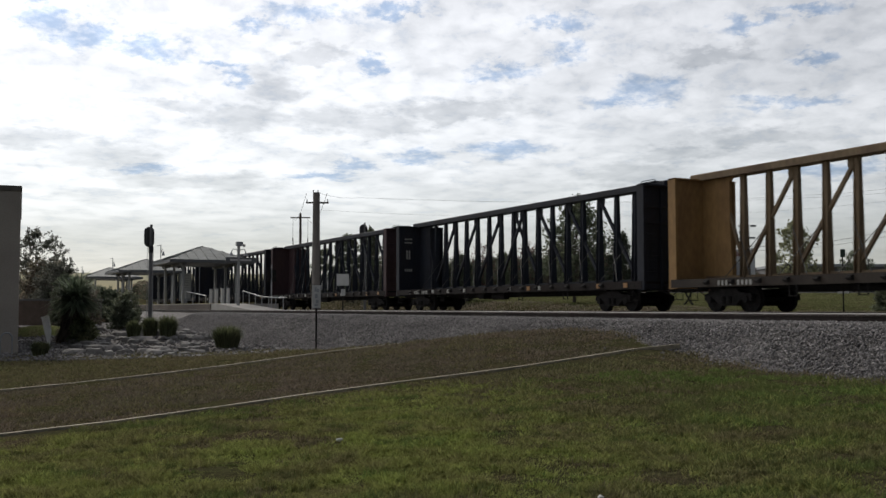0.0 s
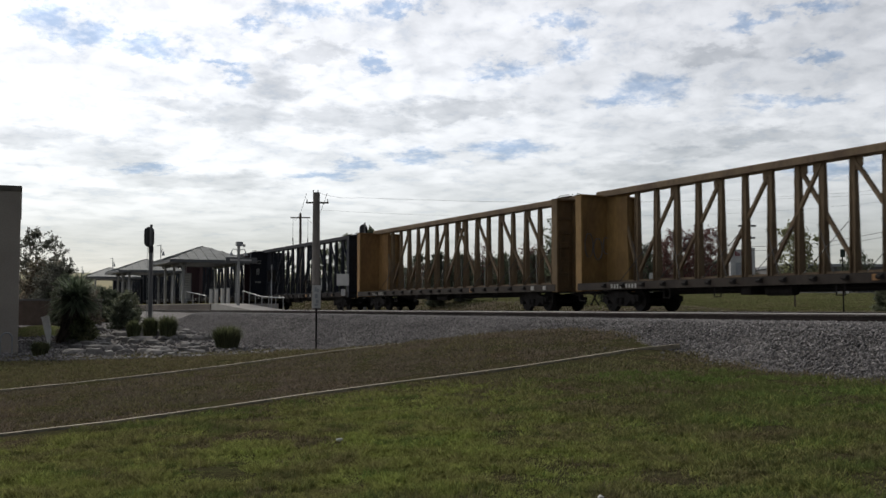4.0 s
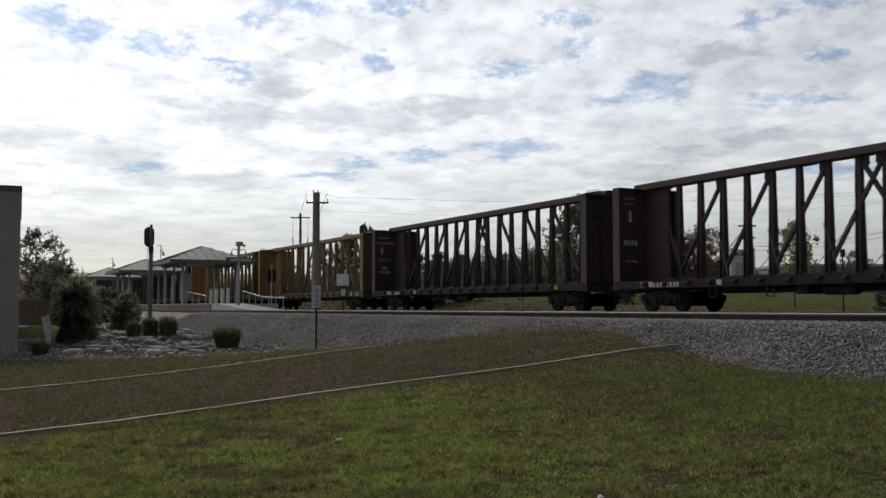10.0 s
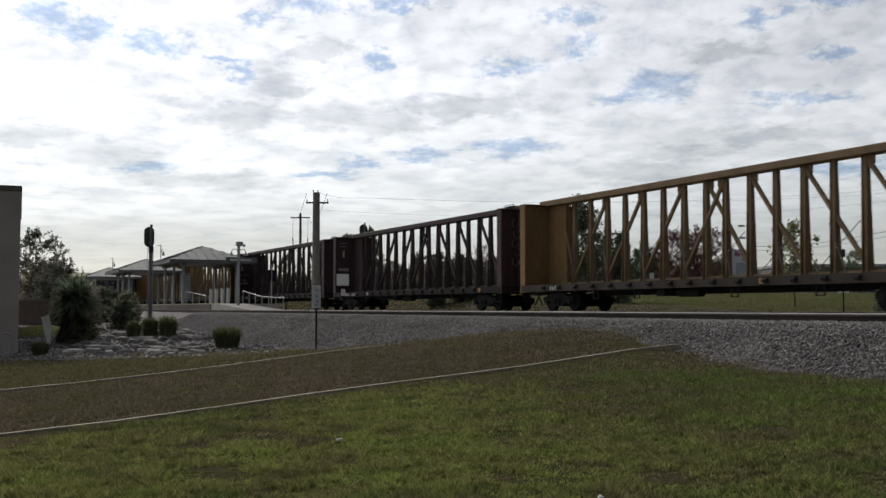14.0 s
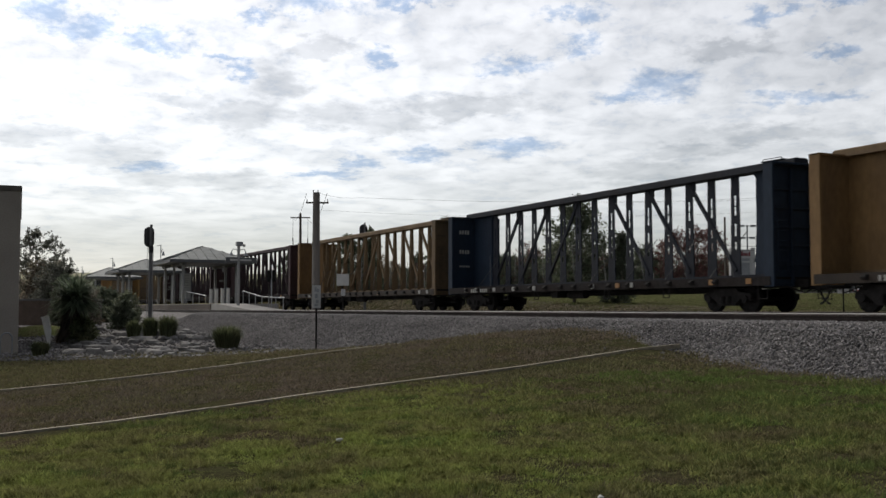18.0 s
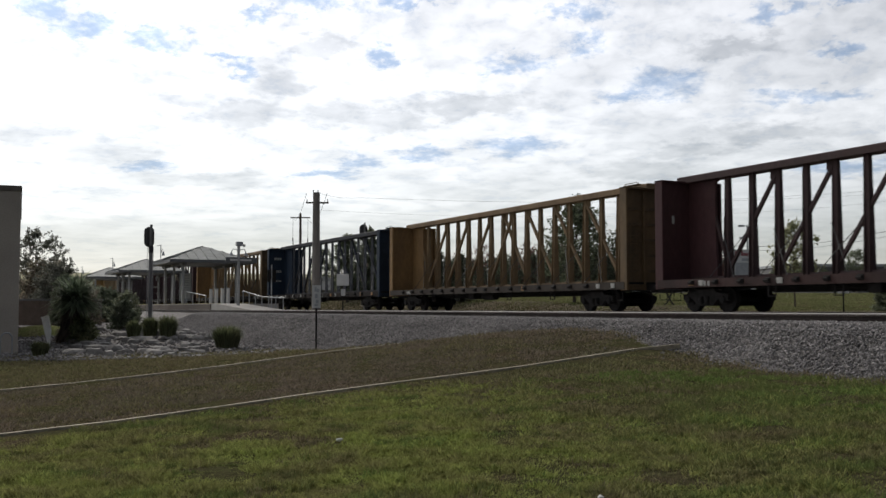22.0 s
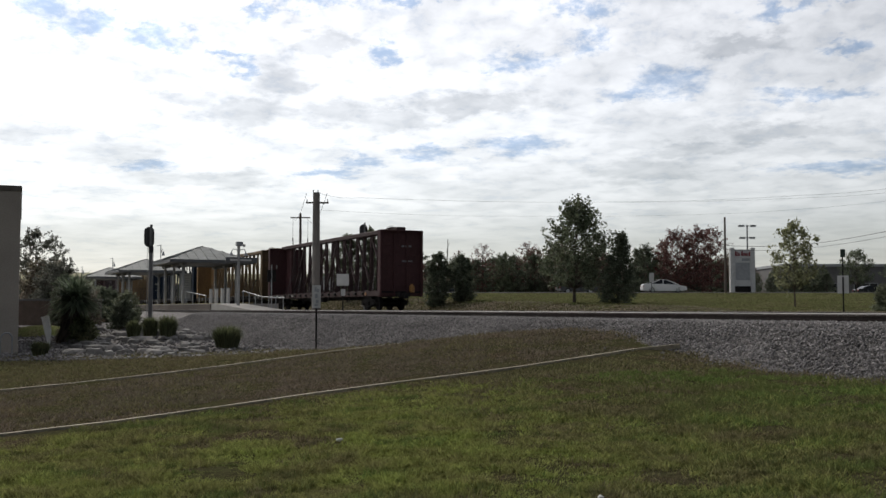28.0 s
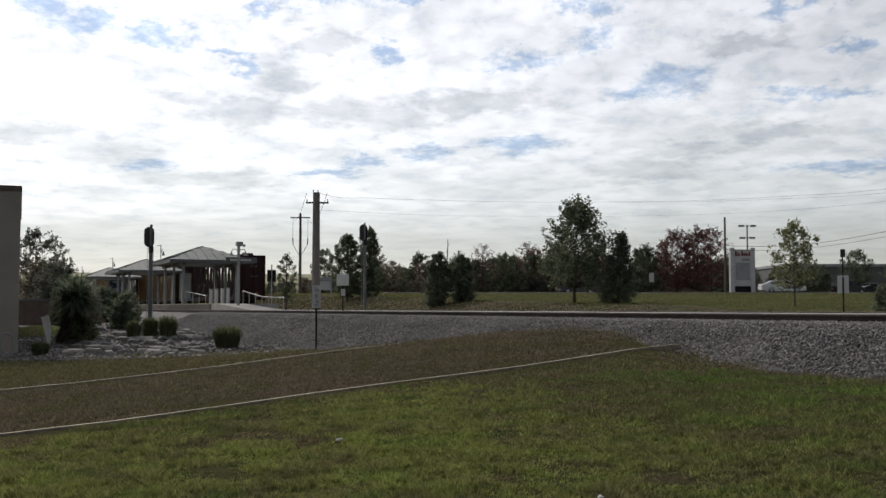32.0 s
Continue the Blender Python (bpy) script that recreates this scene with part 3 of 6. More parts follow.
def blades(name, n, near, far, zone, material, label, tall=1.0):
    """zone: 0 the lush lawn, 1 duller turf, 2 dormant brown turf, 3 deeper green turf beside the ballast; they mingle in patches."""
    u = near + (far - near) * rng.random(n) ** 1.25
    r = (rng.random(n) - 0.5) * u * 1.0
    x, y = u * FX + r * FY, u * FY - r * FX
    strip = in_strip(x, y)
    broad, small = np.clip(layered(x, y, 3.4, 11) - 0.022 * r + 0.04, 0, 1), layered(x, y, 0.75, 21)
    toe = above_bed(x, y)
    edge = np.where(x > 8.0, smooth((toe - 0.02) / 0.5), 1.0)
    beam = smooth((np.interp(x, [-9, 0.74, 13.9], [11.6, 13.66, 16.95]) - y - 0.10 - 1.1 * smooth(r / 4)) / 1.3)
    green = smooth((16.8 + 0.16 * r + 5 * (layered(x, y, 2.2, 57) - 0.5) - u) / 3.0) * edge * (0.25 + 0.75 * beam) * smooth((broad - 0.20) / 0.26) * smooth((small - 0.22) / 0.26) * 1.1
    brown = 0.12 + 0.75 * smooth((0.50 - broad) / 0.22) * smooth((0.62 - small) / 0.3) + 0.6 * (1 - edge)
    dice, dice2 = rng.random(n), rng.random(n)
    lawn = np.where(dice < green, 0, np.where(dice2 < brown, 2, 1))
    dull = np.where(dice < 0.06 + 0.55 * smooth((broad - 0.5) / 0.2) * smooth((small - 0.4) / 0.3), 1, 2)
    where = np.where(strip, dull, lawn)
    where = np.where((where == 0) & (rng.random(n) < 0.9 * smooth((r + 0.8) / 4) * (0.5 + 0.5 * smooth((u - 9.5) / 4))), 3, where)
    z = ground_z(x, y)
    off = np.minimum(np.abs(np.interp(x, [-9, 0.74, 13.9], [11.6, 13.66, 16.95]) - y), np.abs(np.interp(x, [-8, 1.11, 11.0], [17.6, 20.9, 25.0]) - y))
    keep = (x < 14.2) & (where == zone) & (toe > -0.01) & (off > 0.06) & (rng.random(n) > 0.5 * smooth((r + 0.5) / 4.5) * (0.3 + small))
    x, y, z, u, small, broad, toe = (q[keep] for q in (x, y, z, u, small, broad, toe))
    k = len(x)
    tuftness = layered(x, y, 0.30, 31)
    h = tall * (0.018 + 0.030 * rng.random(k)) * (0.40 + 0.5 * broad + 1.3 * smooth((tuftness - 0.42) / 0.3) * (0.3 + small)) * (1 + u / 45)
    h = h * np.where(off[keep] < 0.8, 0.55, 1.0)
    h = h * (1 + 0.9 * (toe < 0.16) * rng.random(k))
    a = rng.random(k) * 6.283
    lean = rng.normal(size=(k, 2)) * h[:, None] * 0.75
    w = (0.004 + 0.004 * rng.random(k)) * (1 + u / 12)
    b = np.stack([x, y, z - 0.005], 1)
    side = np.stack([np.cos(a) * w, np.sin(a) * w, 0 * a], 1)
    tip = b + np.stack([lean[:, 0], lean[:, 1], h + 0.005], 1)
    V = np.stack([b - side, b + side, tip], 1).reshape(-1, 3)
    F = np.arange(3 * k).reshape(-1, 3)
    return tagged(new(name, np_mesh(name, V, F, material)), label, "grass", kind="stuff")


blades("grass_blades", 560000, 6, 19, 0, BLADES, "short mown bright green grass blades")
blades("deep_grass_blades", 420000, 6, 19, 3, BLADES_DEEP, "short deep green grass blades beside the ballast")
blades("dull_grass_blades", 420000, 6, 36, 1, BLADES_DULL, "short olive grass blades round the lawn", 0.9)
blades("dry_grass_blades", 420000, 6, 32, 2, BLADES_DRY, "short dormant brownish grass blades", 0.75)


def lawn_clumps(name, count, per, material, label):
    """Coarser clumps that stand out of the mown lawn, in loose drifts."""
    u = 6.6 + 10.5 * rng.random(count * 3) ** 0.9
    r = (rng.random(count * 3) - 0.5) * u * 0.95
    x, y = u * FX + r * FY, u * FY - r * FX
    ok = (np.interp(x, [-9, 0.74, 13.9], [11.6, 13.66, 16.95]) - y > 0.5) & (above_bed(x, y) > 0.12) & (layered(x, y, 2.6, 71) + 0.25 * (rng.random(count * 3) - 0.5) > 0.52)
    x, y = x[ok][:count], y[ok][:count]
    m = len(x)
    size = np.repeat(0.05 + 0.11 * rng.random(m) ** 2, per)
    a = rng.random(m * per) * 6.283
    d = np.sqrt(rng.random(m * per)) * size
    along, depth = d * np.cos(a) * 1.9, d * np.sin(a)
    bx_, by_ = np.repeat(x, per) + along * FY + depth * FX, np.repeat(y, per) - along * FX + depth * FY
    k = m * per
    h = (0.03 + 0.045 * rng.random(k)) * (0.6 + size / 0.16)
    b = np.stack([bx_, by_, ground_z(bx_, by_) - 0.004], 1)
    w = 0.006 + 0.005 * rng.random(k)
    side = np.stack([np.cos(a) * w, np.sin(a) * w, 0 * a], 1)
    tip = b + np.stack([rng.normal(size=k) * h * 0.5, rng.normal(size=k) * h * 0.5, h], 1)
    V = np.stack([b - side, b + side, tip], 1).reshape(-1, 3)
    return tagged(new(name, np_mesh(name, V, np.arange(3 * k).reshape(-1, 3), material)), label, "grass", kind="stuff")


lawn_clumps("grass_clumps", 420, 110, BLADES_DEEP, "coarse dark green clumps standing out of the lawn")


# the bank beyond the tracks: short turf, and a ragged dry fringe beside the ballast
def bank_blades(name, n, x0, x1, umax, h0, h1, material, label):
    u = 38 + (umax - 38) * rng.random(n) ** 1.4
    r = u * (-0.16 + 0.62 * rng.random(n))
    x, y = u * FX + r * FY, u * FY - r * FX
    keep = (x > x0 + 0.6 * np.sin(y * 0.8)) & (x < x1 + 0.8 * np.sin(y * 0.5))
    x, y, u = x[keep], y[keep], u[keep]
    k = len(x)
    z = ground_z(x, y)
    clump = 0.5 + 0.5 * np.sin(x * 1.9 + 2 * np.sin(y * 1.1)) * np.sin(y * 1.7 + 2 * np.sin(x * 0.8))
    h = (h0 + (h1 - h0) * rng.random(k)) * (0.5 + clump)
    a = rng.random(k) * 6.283
    w = (0.012 + 0.012 * rng.random(k)) * (1 + u / 60)
    lean = rng.normal(size=(k, 2)) * h[:, None] * 0.5
    b = np.stack([x, y, z - 0.01], 1)
    side = np.stack([np.cos(a) * w, np.sin(a) * w, 0 * a], 1)
    V = np.stack([b - side, b + side, b + np.stack([lean[:, 0], lean[:, 1], h], 1)], 1).reshape(-1, 3)
    return tagged(new(name, np_mesh(name, V, np.arange(3 * k).reshape(-1, 3), material)), label, "grass", kind="stuff")


bank_blades("bank_grass", 200000, 31.2, 999, 114, 0.03, 0.09, BANK_GRASS, "short olive grass on the bank below the road")
bank_blades("dry_fringe", 190000, 27.8, 32.2, 100, 0.04, 0.10, TALL_DRY, "ragged straw-coloured grass beside the far track")


# ---- the freight train ----
PITCH, HALF = 24.5, 11.62         # car pitch, half length over the bulkheads
BAY, FIRST = 1.245, 0.525         # post spacing, first post from the middle
DECK_Z, TOP_Z, CHORD_Z, BULK_Z = 1.12, 4.72, 4.97, 4.77
WHEEL_R = 0.42


def paint(name, col, rust=(0.09, 0.05, 0.035), amt=0.55):
    return pbr(name, col, 0.7, spec=0.2, var=0.16, scale=7, stain=rust, stain_amt=amt, stain_scale=0.9, bump=0.1, bump_scale=20, stretch=(1, 1, 0.45))


YELLOW = paint("faded_yellow_paint", (0.25, 0.15, 0.062), (0.15, 0.085, 0.042))
YELLOW_B = paint("grimy_yellow_paint", (0.24, 0.15, 0.058), (0.12, 0.075, 0.04), 0.7)
YELLOW_POST = paint("rusty_yellow_paint", (0.165, 0.118, 0.070), (0.085, 0.056, 0.04), 0.7)
OCHRE_POST = paint("faded_ochre_paint", (0.175, 0.120, 0.066), (0.10, 0.068, 0.042), 0.6)
YELLOW_C = paint("dulled_yellow_paint", (0.19, 0.115, 0.05), (0.11, 0.068, 0.038), 0.6)
BLUE_DARK = paint("dark_blue_paint", (0.016, 0.019, 0.027), (0.026, 0.023, 0.022))
BLUE = paint("blue_paint", (0.013, 0.024, 0.042), (0.014, 0.018, 0.028))
BROWN = paint("dark_brown_paint", (0.044, 0.030, 0.034), (0.055, 0.036, 0.032))
OXIDE = paint("oxide_red_paint", (0.054, 0.024, 0.026), (0.057, 0.030, 0.028))
MAROON = paint("maroon_paint", (0.050, 0.030, 0.033), (0.06, 0.036, 0.032))
SILL = pbr("grimy_sill_paint", (0.02, 0.018, 0.018), 0.9, var=0.3, scale=7, stain=(0.025, 0.018, 0.015), stain_amt=0.5, spec=0.12)
BROWN_SILL = paint("grimy_brown_sill", (0.036, 0.028, 0.022), (0.021, 0.017, 0.015), 0.7)
SILLS = {"rusty_yellow_paint": BROWN_SILL, "faded_ochre_paint": BROWN_SILL, "dull_oxide_paint": paint("grimy_red_sill", (0.045, 0.024, 0.022), (0.02, 0.015, 0.014), 0.7)}
# darker yellows with stronger stain, for the rear bulkheads of the yellow cars
REAR_BULK = {"dulled_yellow_paint": paint("rear_dull_yellow", (0.12, 0.082, 0.045), (0.055, 0.042, 0.031), 0.8), "faded_yellow_paint": paint("rear_yellow", (0.135, 0.092, 0.048), (0.06, 0.045, 0.032), 0.8), "grimy_yellow_paint": paint("rear_ochre", (0.115, 0.082, 0.045), (0.05, 0.04, 0.03), 0.8)}
OXIDE_POST = paint("dull_oxide_paint", (0.050, 0.031, 0.031), (0.06, 0.038, 0.034))
ORANGE = pbr("orange_plate", (0.24, 0.12, 0.035), 0.5, var=0.1)
GRAFFITI = pbr("faded_graffiti", (0.16, 0.16, 0.17), 0.7, var=0.2, stain_amt=0.5)


def shared_meshes():
    """The forms that all cars share, in the car's own axes: y forward, z up from the rail."""
    M = {}
    # deck with edge angles
    bm = bmesh.new()
    box(bm, -1.33, 1.33, -11.3, 11.3, 1.04, DECK_Z)
    for i in range(-8, 9):
        box(bm, -1.31, 1.31, i * BAY - 0.06, i * BAY + 0.06, 0.90, 1.04)
    M["deck"] = mesh_of("deck", bm)
    bm = bmesh.new()
    prism(bm, [(0, 0.84), (0.10, 0.84), (0.10, 0.88), (0.03, 0.88), (0.03, 1.08), (0.10, 1.08), (0.10, 1.13), (0, 1.13)], -11.5, 11.5, "y")
    M["side_sill"] = mesh_of("side_sill", bm)
    bm = bmesh.new()
    box(bm, -0.33, 0.33, -11.9, 11.9, 0.80, 1.04)
    prism(bm, [(-7.6, 0.80), (-6.6, 0.64), (6.6, 0.64), (7.6, 0.80)], -0.20, 0.20, "x")
    M["centre_sill"] = mesh_of("centre_sill", bm)
    # top chord
    bm = bmesh.new()
    prism(bm, [(-0.30, 4.72), (-0.16, 4.72), (-0.12, 4.74), (0.12, 4.74), (0.16, 4.72), (0.30, 4.72), (0.30, 4.93), (0.22, CHORD_Z), (-0.22, CHORD_Z), (-0.30, 4.93)], -11.50, 11.72, "y")
    M["top_chord"] = mesh_of("top_chord", bm)
    # running board on the chord near the car's rear end, with a low grab rail (+y is outward)
    bm = bmesh.new()
    box(bm, -0.34, 0.34, -1.60, -0.60, CHORD_Z + 0.002, CHORD_Z + 0.03)
    M["running_board"] = mesh_of("running_board", bm)
    bm = bmesh.new()
    tube(bm, [(0.3, -1.55, 0.0), (0.3, -1.5, 0.065), (0.3, -0.7, 0.065), (0.3, -0.65, 0.0)], 0.014, 5)
    M["grab_rail"] = mesh_of("grab_rail", bm)
    # low web along the deck between the posts
    bm = bmesh.new()
    box(bm, -0.07, 0.07, -11.2, 11.2, DECK_Z, DECK_Z + 0.14)
    M["beam_web"] = mesh_of("beam_web", bm)

    def post(slots):
        bm = bmesh.new()
        zs = [DECK_Z, 2.3, 3.4, TOP_Z + 0.01]
        wy = lambda z: 0.15 - 0.085 * (z - DECK_Z) / 3.6
        wx = lambda z: 0.15 - 0.09 * (z - DECK_Z) / 3.6
        if not slots:
            prism(bm, [(-wy(zs[0]), zs[0]), (wy(zs[0]), zs[0]), (wy(zs[3]), zs[3]), (-wy(zs[3]), zs[3])], -0.05, 0.05, "x")
        else:
            for s in (-1, 1):
                prism(bm, [(s * 0.25, zs[0]), (s * 0.19, zs[3]), (s * 0.055, zs[3]), (s * 0.06, zs[0])], -0.02, 0.02, "x")
            for z0, z1 in ((DECK_Z, 2.16), (2.42, 2.63), (3.06, 3.35), (3.64, 3.69), (4.04, TOP_Z)):
                box(bm, -0.018, 0.018, -0.08, 0.08, z0, z1)
        # flanges across the car
        for s in (() if slots else (-1, 1)):
            prism(bm, [(-wx(zs[0]), zs[0]), (wx(zs[0]), zs[0]), (wx(zs[3]), zs[3]), (-wx(zs[3]), zs[3])], s * 0.10 - 0.012, s * 0.10 + 0.012, "y")
        return mesh_of("post", bm)

    M["post"], M["post_slotted"] = post(False), post(True)
    # diagonals over two bays with a plate at the top joint, drawn once for each hand
    for key, s in (("diag_r", 1), ("diag_f", -1)):
        for tail, reach in (("_mid", 2 * FIRST + BAY), ("", 2 * BAY)):
            bm = bmesh.new()
            bar(bm, (0, 0, TOP_Z - 0.02), (0, s * reach, DECK_Z + 0.30), 0.11, 0.12)
            prism(bm, [(0, TOP_Z), (s * 0.36, TOP_Z), (s * 0.36, TOP_Z - 0.28), (s * 0.14, TOP_Z - 0.42), (0, TOP_Z - 0.36)], -0.03, 0.03, "x")
            M[key + tail] = mesh_of("diagonal", bm)
        bm = bmesh.new()
        bar(bm, (0, s * 0.08, DECK_Z + 0.55), (0, s * 0.70, 3.45), 0.09, 0.10)
        M[key + "_end"] = mesh_of("end_brace", bm)
        bm = bmesh.new()
        rod(bm, (-0.9, 0, DECK_Z + 0.05), (-0.25, s * BAY * 0.98, 2.75), 0.014, seg=5)
        rod(bm, (-0.9, s * BAY * 0.98, DECK_Z + 0.05), (-0.25, 0, 2.75), 0.014, seg=5)
        M[key + "_cable"] = mesh_of("lading_cable", bm)

    # bulkhead: smooth panel within, ribs without (+y is outward)
    bm = bmesh.new()
    box(bm, -1.34, 1.34, -0.28, -0.22, 0.82, BULK_Z)
    M["bulkhead"] = mesh_of("bulkhead", bm)
    bm = bmesh.new()
    box(bm, -0.05, 0.05, -0.40, 0.02, 0.80, BULK_Z, 0.01)
    M["bulk_edge"] = mesh_of("edge_post", bm)
    bm = bmesh.new()
    box(bm, -0.05, 0.05, -0.22, -0.12, 0.82, TOP_Z - 0.1)
    M["bulk_stiff"] = mesh_of("stiffener", bm)
    bm = bmesh.new()
    box(bm, -1.29, 1.29, -0.22, -0.165, 0, 0.10)
    M["bulk_rib"] = mesh_of("rib", bm)
    bm = bmesh.new()
    box(bm, -1.39, 1.39, -0.41, 0.03, BULK_Z - 0.06, BULK_Z + 0.005, 0.01)
    M["bulk_cap"] = mesh_of("cap", bm)
    for key, d in (("bulkhead_gusset", 1.70), ("deep_gusset", 2.15)):
        bm = bmesh.new()
        prism(bm, [(-0.285, 1.12), (-d - 0.08, 1.12), (-d - 0.08, 1.5), (-d, 3.0), (-d, 4.55), (-d - 0.16, 4.73), (-0.285, 4.73)], -0.055, 0.055, "x")
        M[key] = mesh_of("gusset", bm)
    # truck
    bm = bmesh.new()
    prism(bm, [(-1.15, 0.40), (-1.15, 0.60), (-0.60, 0.66), (-0.45, 0.78), (0.45, 0.78), (0.60, 0.66), (1.15, 0.60), (1.15, 0.40), (0.95, 0.36), (0.72, 0.46), (0.48, 0.30), (0.40, 0.20), (-0.40, 0.20), (-0.48, 0.30), (-0.72, 0.46), (-0.95, 0.36)], -0.09, 0.09, "x")
    for s in (-0.14, 0.14):
        rod(bm, (-0.13, s, 0.27), (-0.13, s, 0.52), 0.09, seg=10)
    for s in (-0.89, 0.89):
        rod(bm, (-0.14, s, 0.42), (0, s, 0.42), 0.13, seg=12)
    M["side_frame"] = mesh_of("side_frame", bm)
    bm = bmesh.new()
    box(bm, -1.05, 1.05, -0.20, 0.20, 0.50, 0.74, 0.03)
    box(bm, -0.6, 0.6, -0.46, 0.46, 0.20, 0.50, 0.02)
    for s in (-1, 1):
        bar(bm, (-0.9, s * 0.42, 0.40), (0.9, s * 0.42, 0.40), 0.08, 0.12)
    M["bolster"] = mesh_of("bolster", bm)
    bm = bmesh.new()
    for s in (-1, 1):
        rod(bm, (s * 0.70, 0, 0), (s * 0.82, 0, 0), WHEEL_R, seg=28)
        rod(bm, (s * 0.66, 0, 0), (s * 0.70, 0, 0), WHEEL_R + 0.03, seg=28)
        rod(bm, (s * 0.60, 0, 0), (s * 0.90, 0, 0), 0.14, seg=12)
        for i in range(5):
            a = i * 1.2566
            ball(bm, (s * 0.825, 0.26 * math.cos(a), 0.26 * math.sin(a)), 0.035, seg=6)
    rod(bm, (-1.05, 0, 0), (1.05, 0, 0), 0.08, seg=10)
    M["wheelset"] = mesh_of("wheelset", bm)
    bm = bmesh.new()
    box(bm, -0.13, 0.13, -0.35, 0.30, 0.72, 0.98, 0.02)
    box(bm, -0.19, 0.17, 0.28, 0.60, 0.70, 1.02, 0.05)
    rod(bm, (0.02, 0.5, 0.68), (0.02, 0.5, 1.04), 0.05, seg=8)
    M["coupler"] = mesh_of("coupler", bm)
    bm = bmesh.new()
    pts = [(-0.30, 0.1, 0.72), (-0.34, 0.25, 0.45), (-0.30, 0.45, 0.30), (-0.22, 0.62, 0.26)]
    tube(bm, pts, 0.035)
    M["air_hose"] = mesh_of("air_hose", bm)
    bm = bmesh.new()
    rod(bm, (0.9, -0.1, 0.82), (0.5, 0.35, 0.60), 0.018, seg=6)
    rod(bm, (0.5, 0.35, 0.60), (0.2, 0.40, 0.80), 0.018, seg=6)
    M["cut_lever"] = mesh_of("cut_lever", bm)
    bm = bmesh.new()
    for s in (-0.2, 0.2):
        rod(bm, (0, s, 0.40), (0, s, 0.82), 0.014, seg=6)
    rod(bm, (0, -0.2, 0.42), (0, 0.2, 0.42), 0.014, seg=6)
    M["stirrup"] = mesh_of("stirrup_step", bm)
    bm = bmesh.new()
    for q in (-0.16, 0.16):
        bar(bm, (0, q, 0.50), (0, q, 0.86), 0.03, 0.04)
    bar(bm, (0, -0.18, 0.50), (0, 0.18, 0.50), 0.04, 0.03)
    M["hanger"] = mesh_of("hanging_step", bm)
    bm = bmesh.new()
    box(bm, -0.05, 0.05, -0.11, 0.11, 0.92, 1.09, 0.02)
    rod(bm, (-0.07, -0.09, 1.0), (-0.07, 0.09, 1.0), 0.045, seg=8)
    M["winch"] = mesh_of("winch", bm)
    bm = bmesh.new()
    rod(bm, (-0.7, 0.0, 0.70), (-0.7, 1.2, 0.70), 0.18, seg=12)
    box(bm, -1.1, -0.4, 1.6, 2.1, 0.56, 0.86, 0.03)
    rod(bm, (-0.5, -4.0, 0.74), (-0.5, 4.0, 0.74), 0.03, seg=6)
    M["brake_gear"] = mesh_of("brake_gear", bm)
    bm = bmesh.new()
    for s in (-0.2, 0.2):
        rod(bm, (s, 0, 1.2), (s, 0, 3.0), 0.012, seg=6)
    for i in range(6):
        rod(bm, (-0.2, 0, 1.3 + 0.32 * i), (0.2, 0, 1.3 + 0.32 * i), 0.012, seg=6)
    M["ladder"] = mesh_of("ladder", bm)
    bm = bmesh.new()
    box(bm, -0.012, 0.012, -0.12, 0.12, -0.09, 0.09)
    M["tag"] = mesh_of("tag", bm)
    return M


CAR = shared_meshes()


def stencil(bm, x0, x1, z0, z1, n, gap=0.35):
    """A line of lettering as plain strokes on a face that looks along -y."""
    w = (x1 - x0) / n
    for i in range(n):
        box(bm, x0 + i * w, x0 + (i + 1 - gap) * w, -0.297, -0.285, z0, z1)


def post_y(i):
    """Place along the car of post i of 16."""
    k = i - 8 if i >= 8 else 7 - i
    return (FIRST + BAY * k) * (1 if i >= 8 else -1)


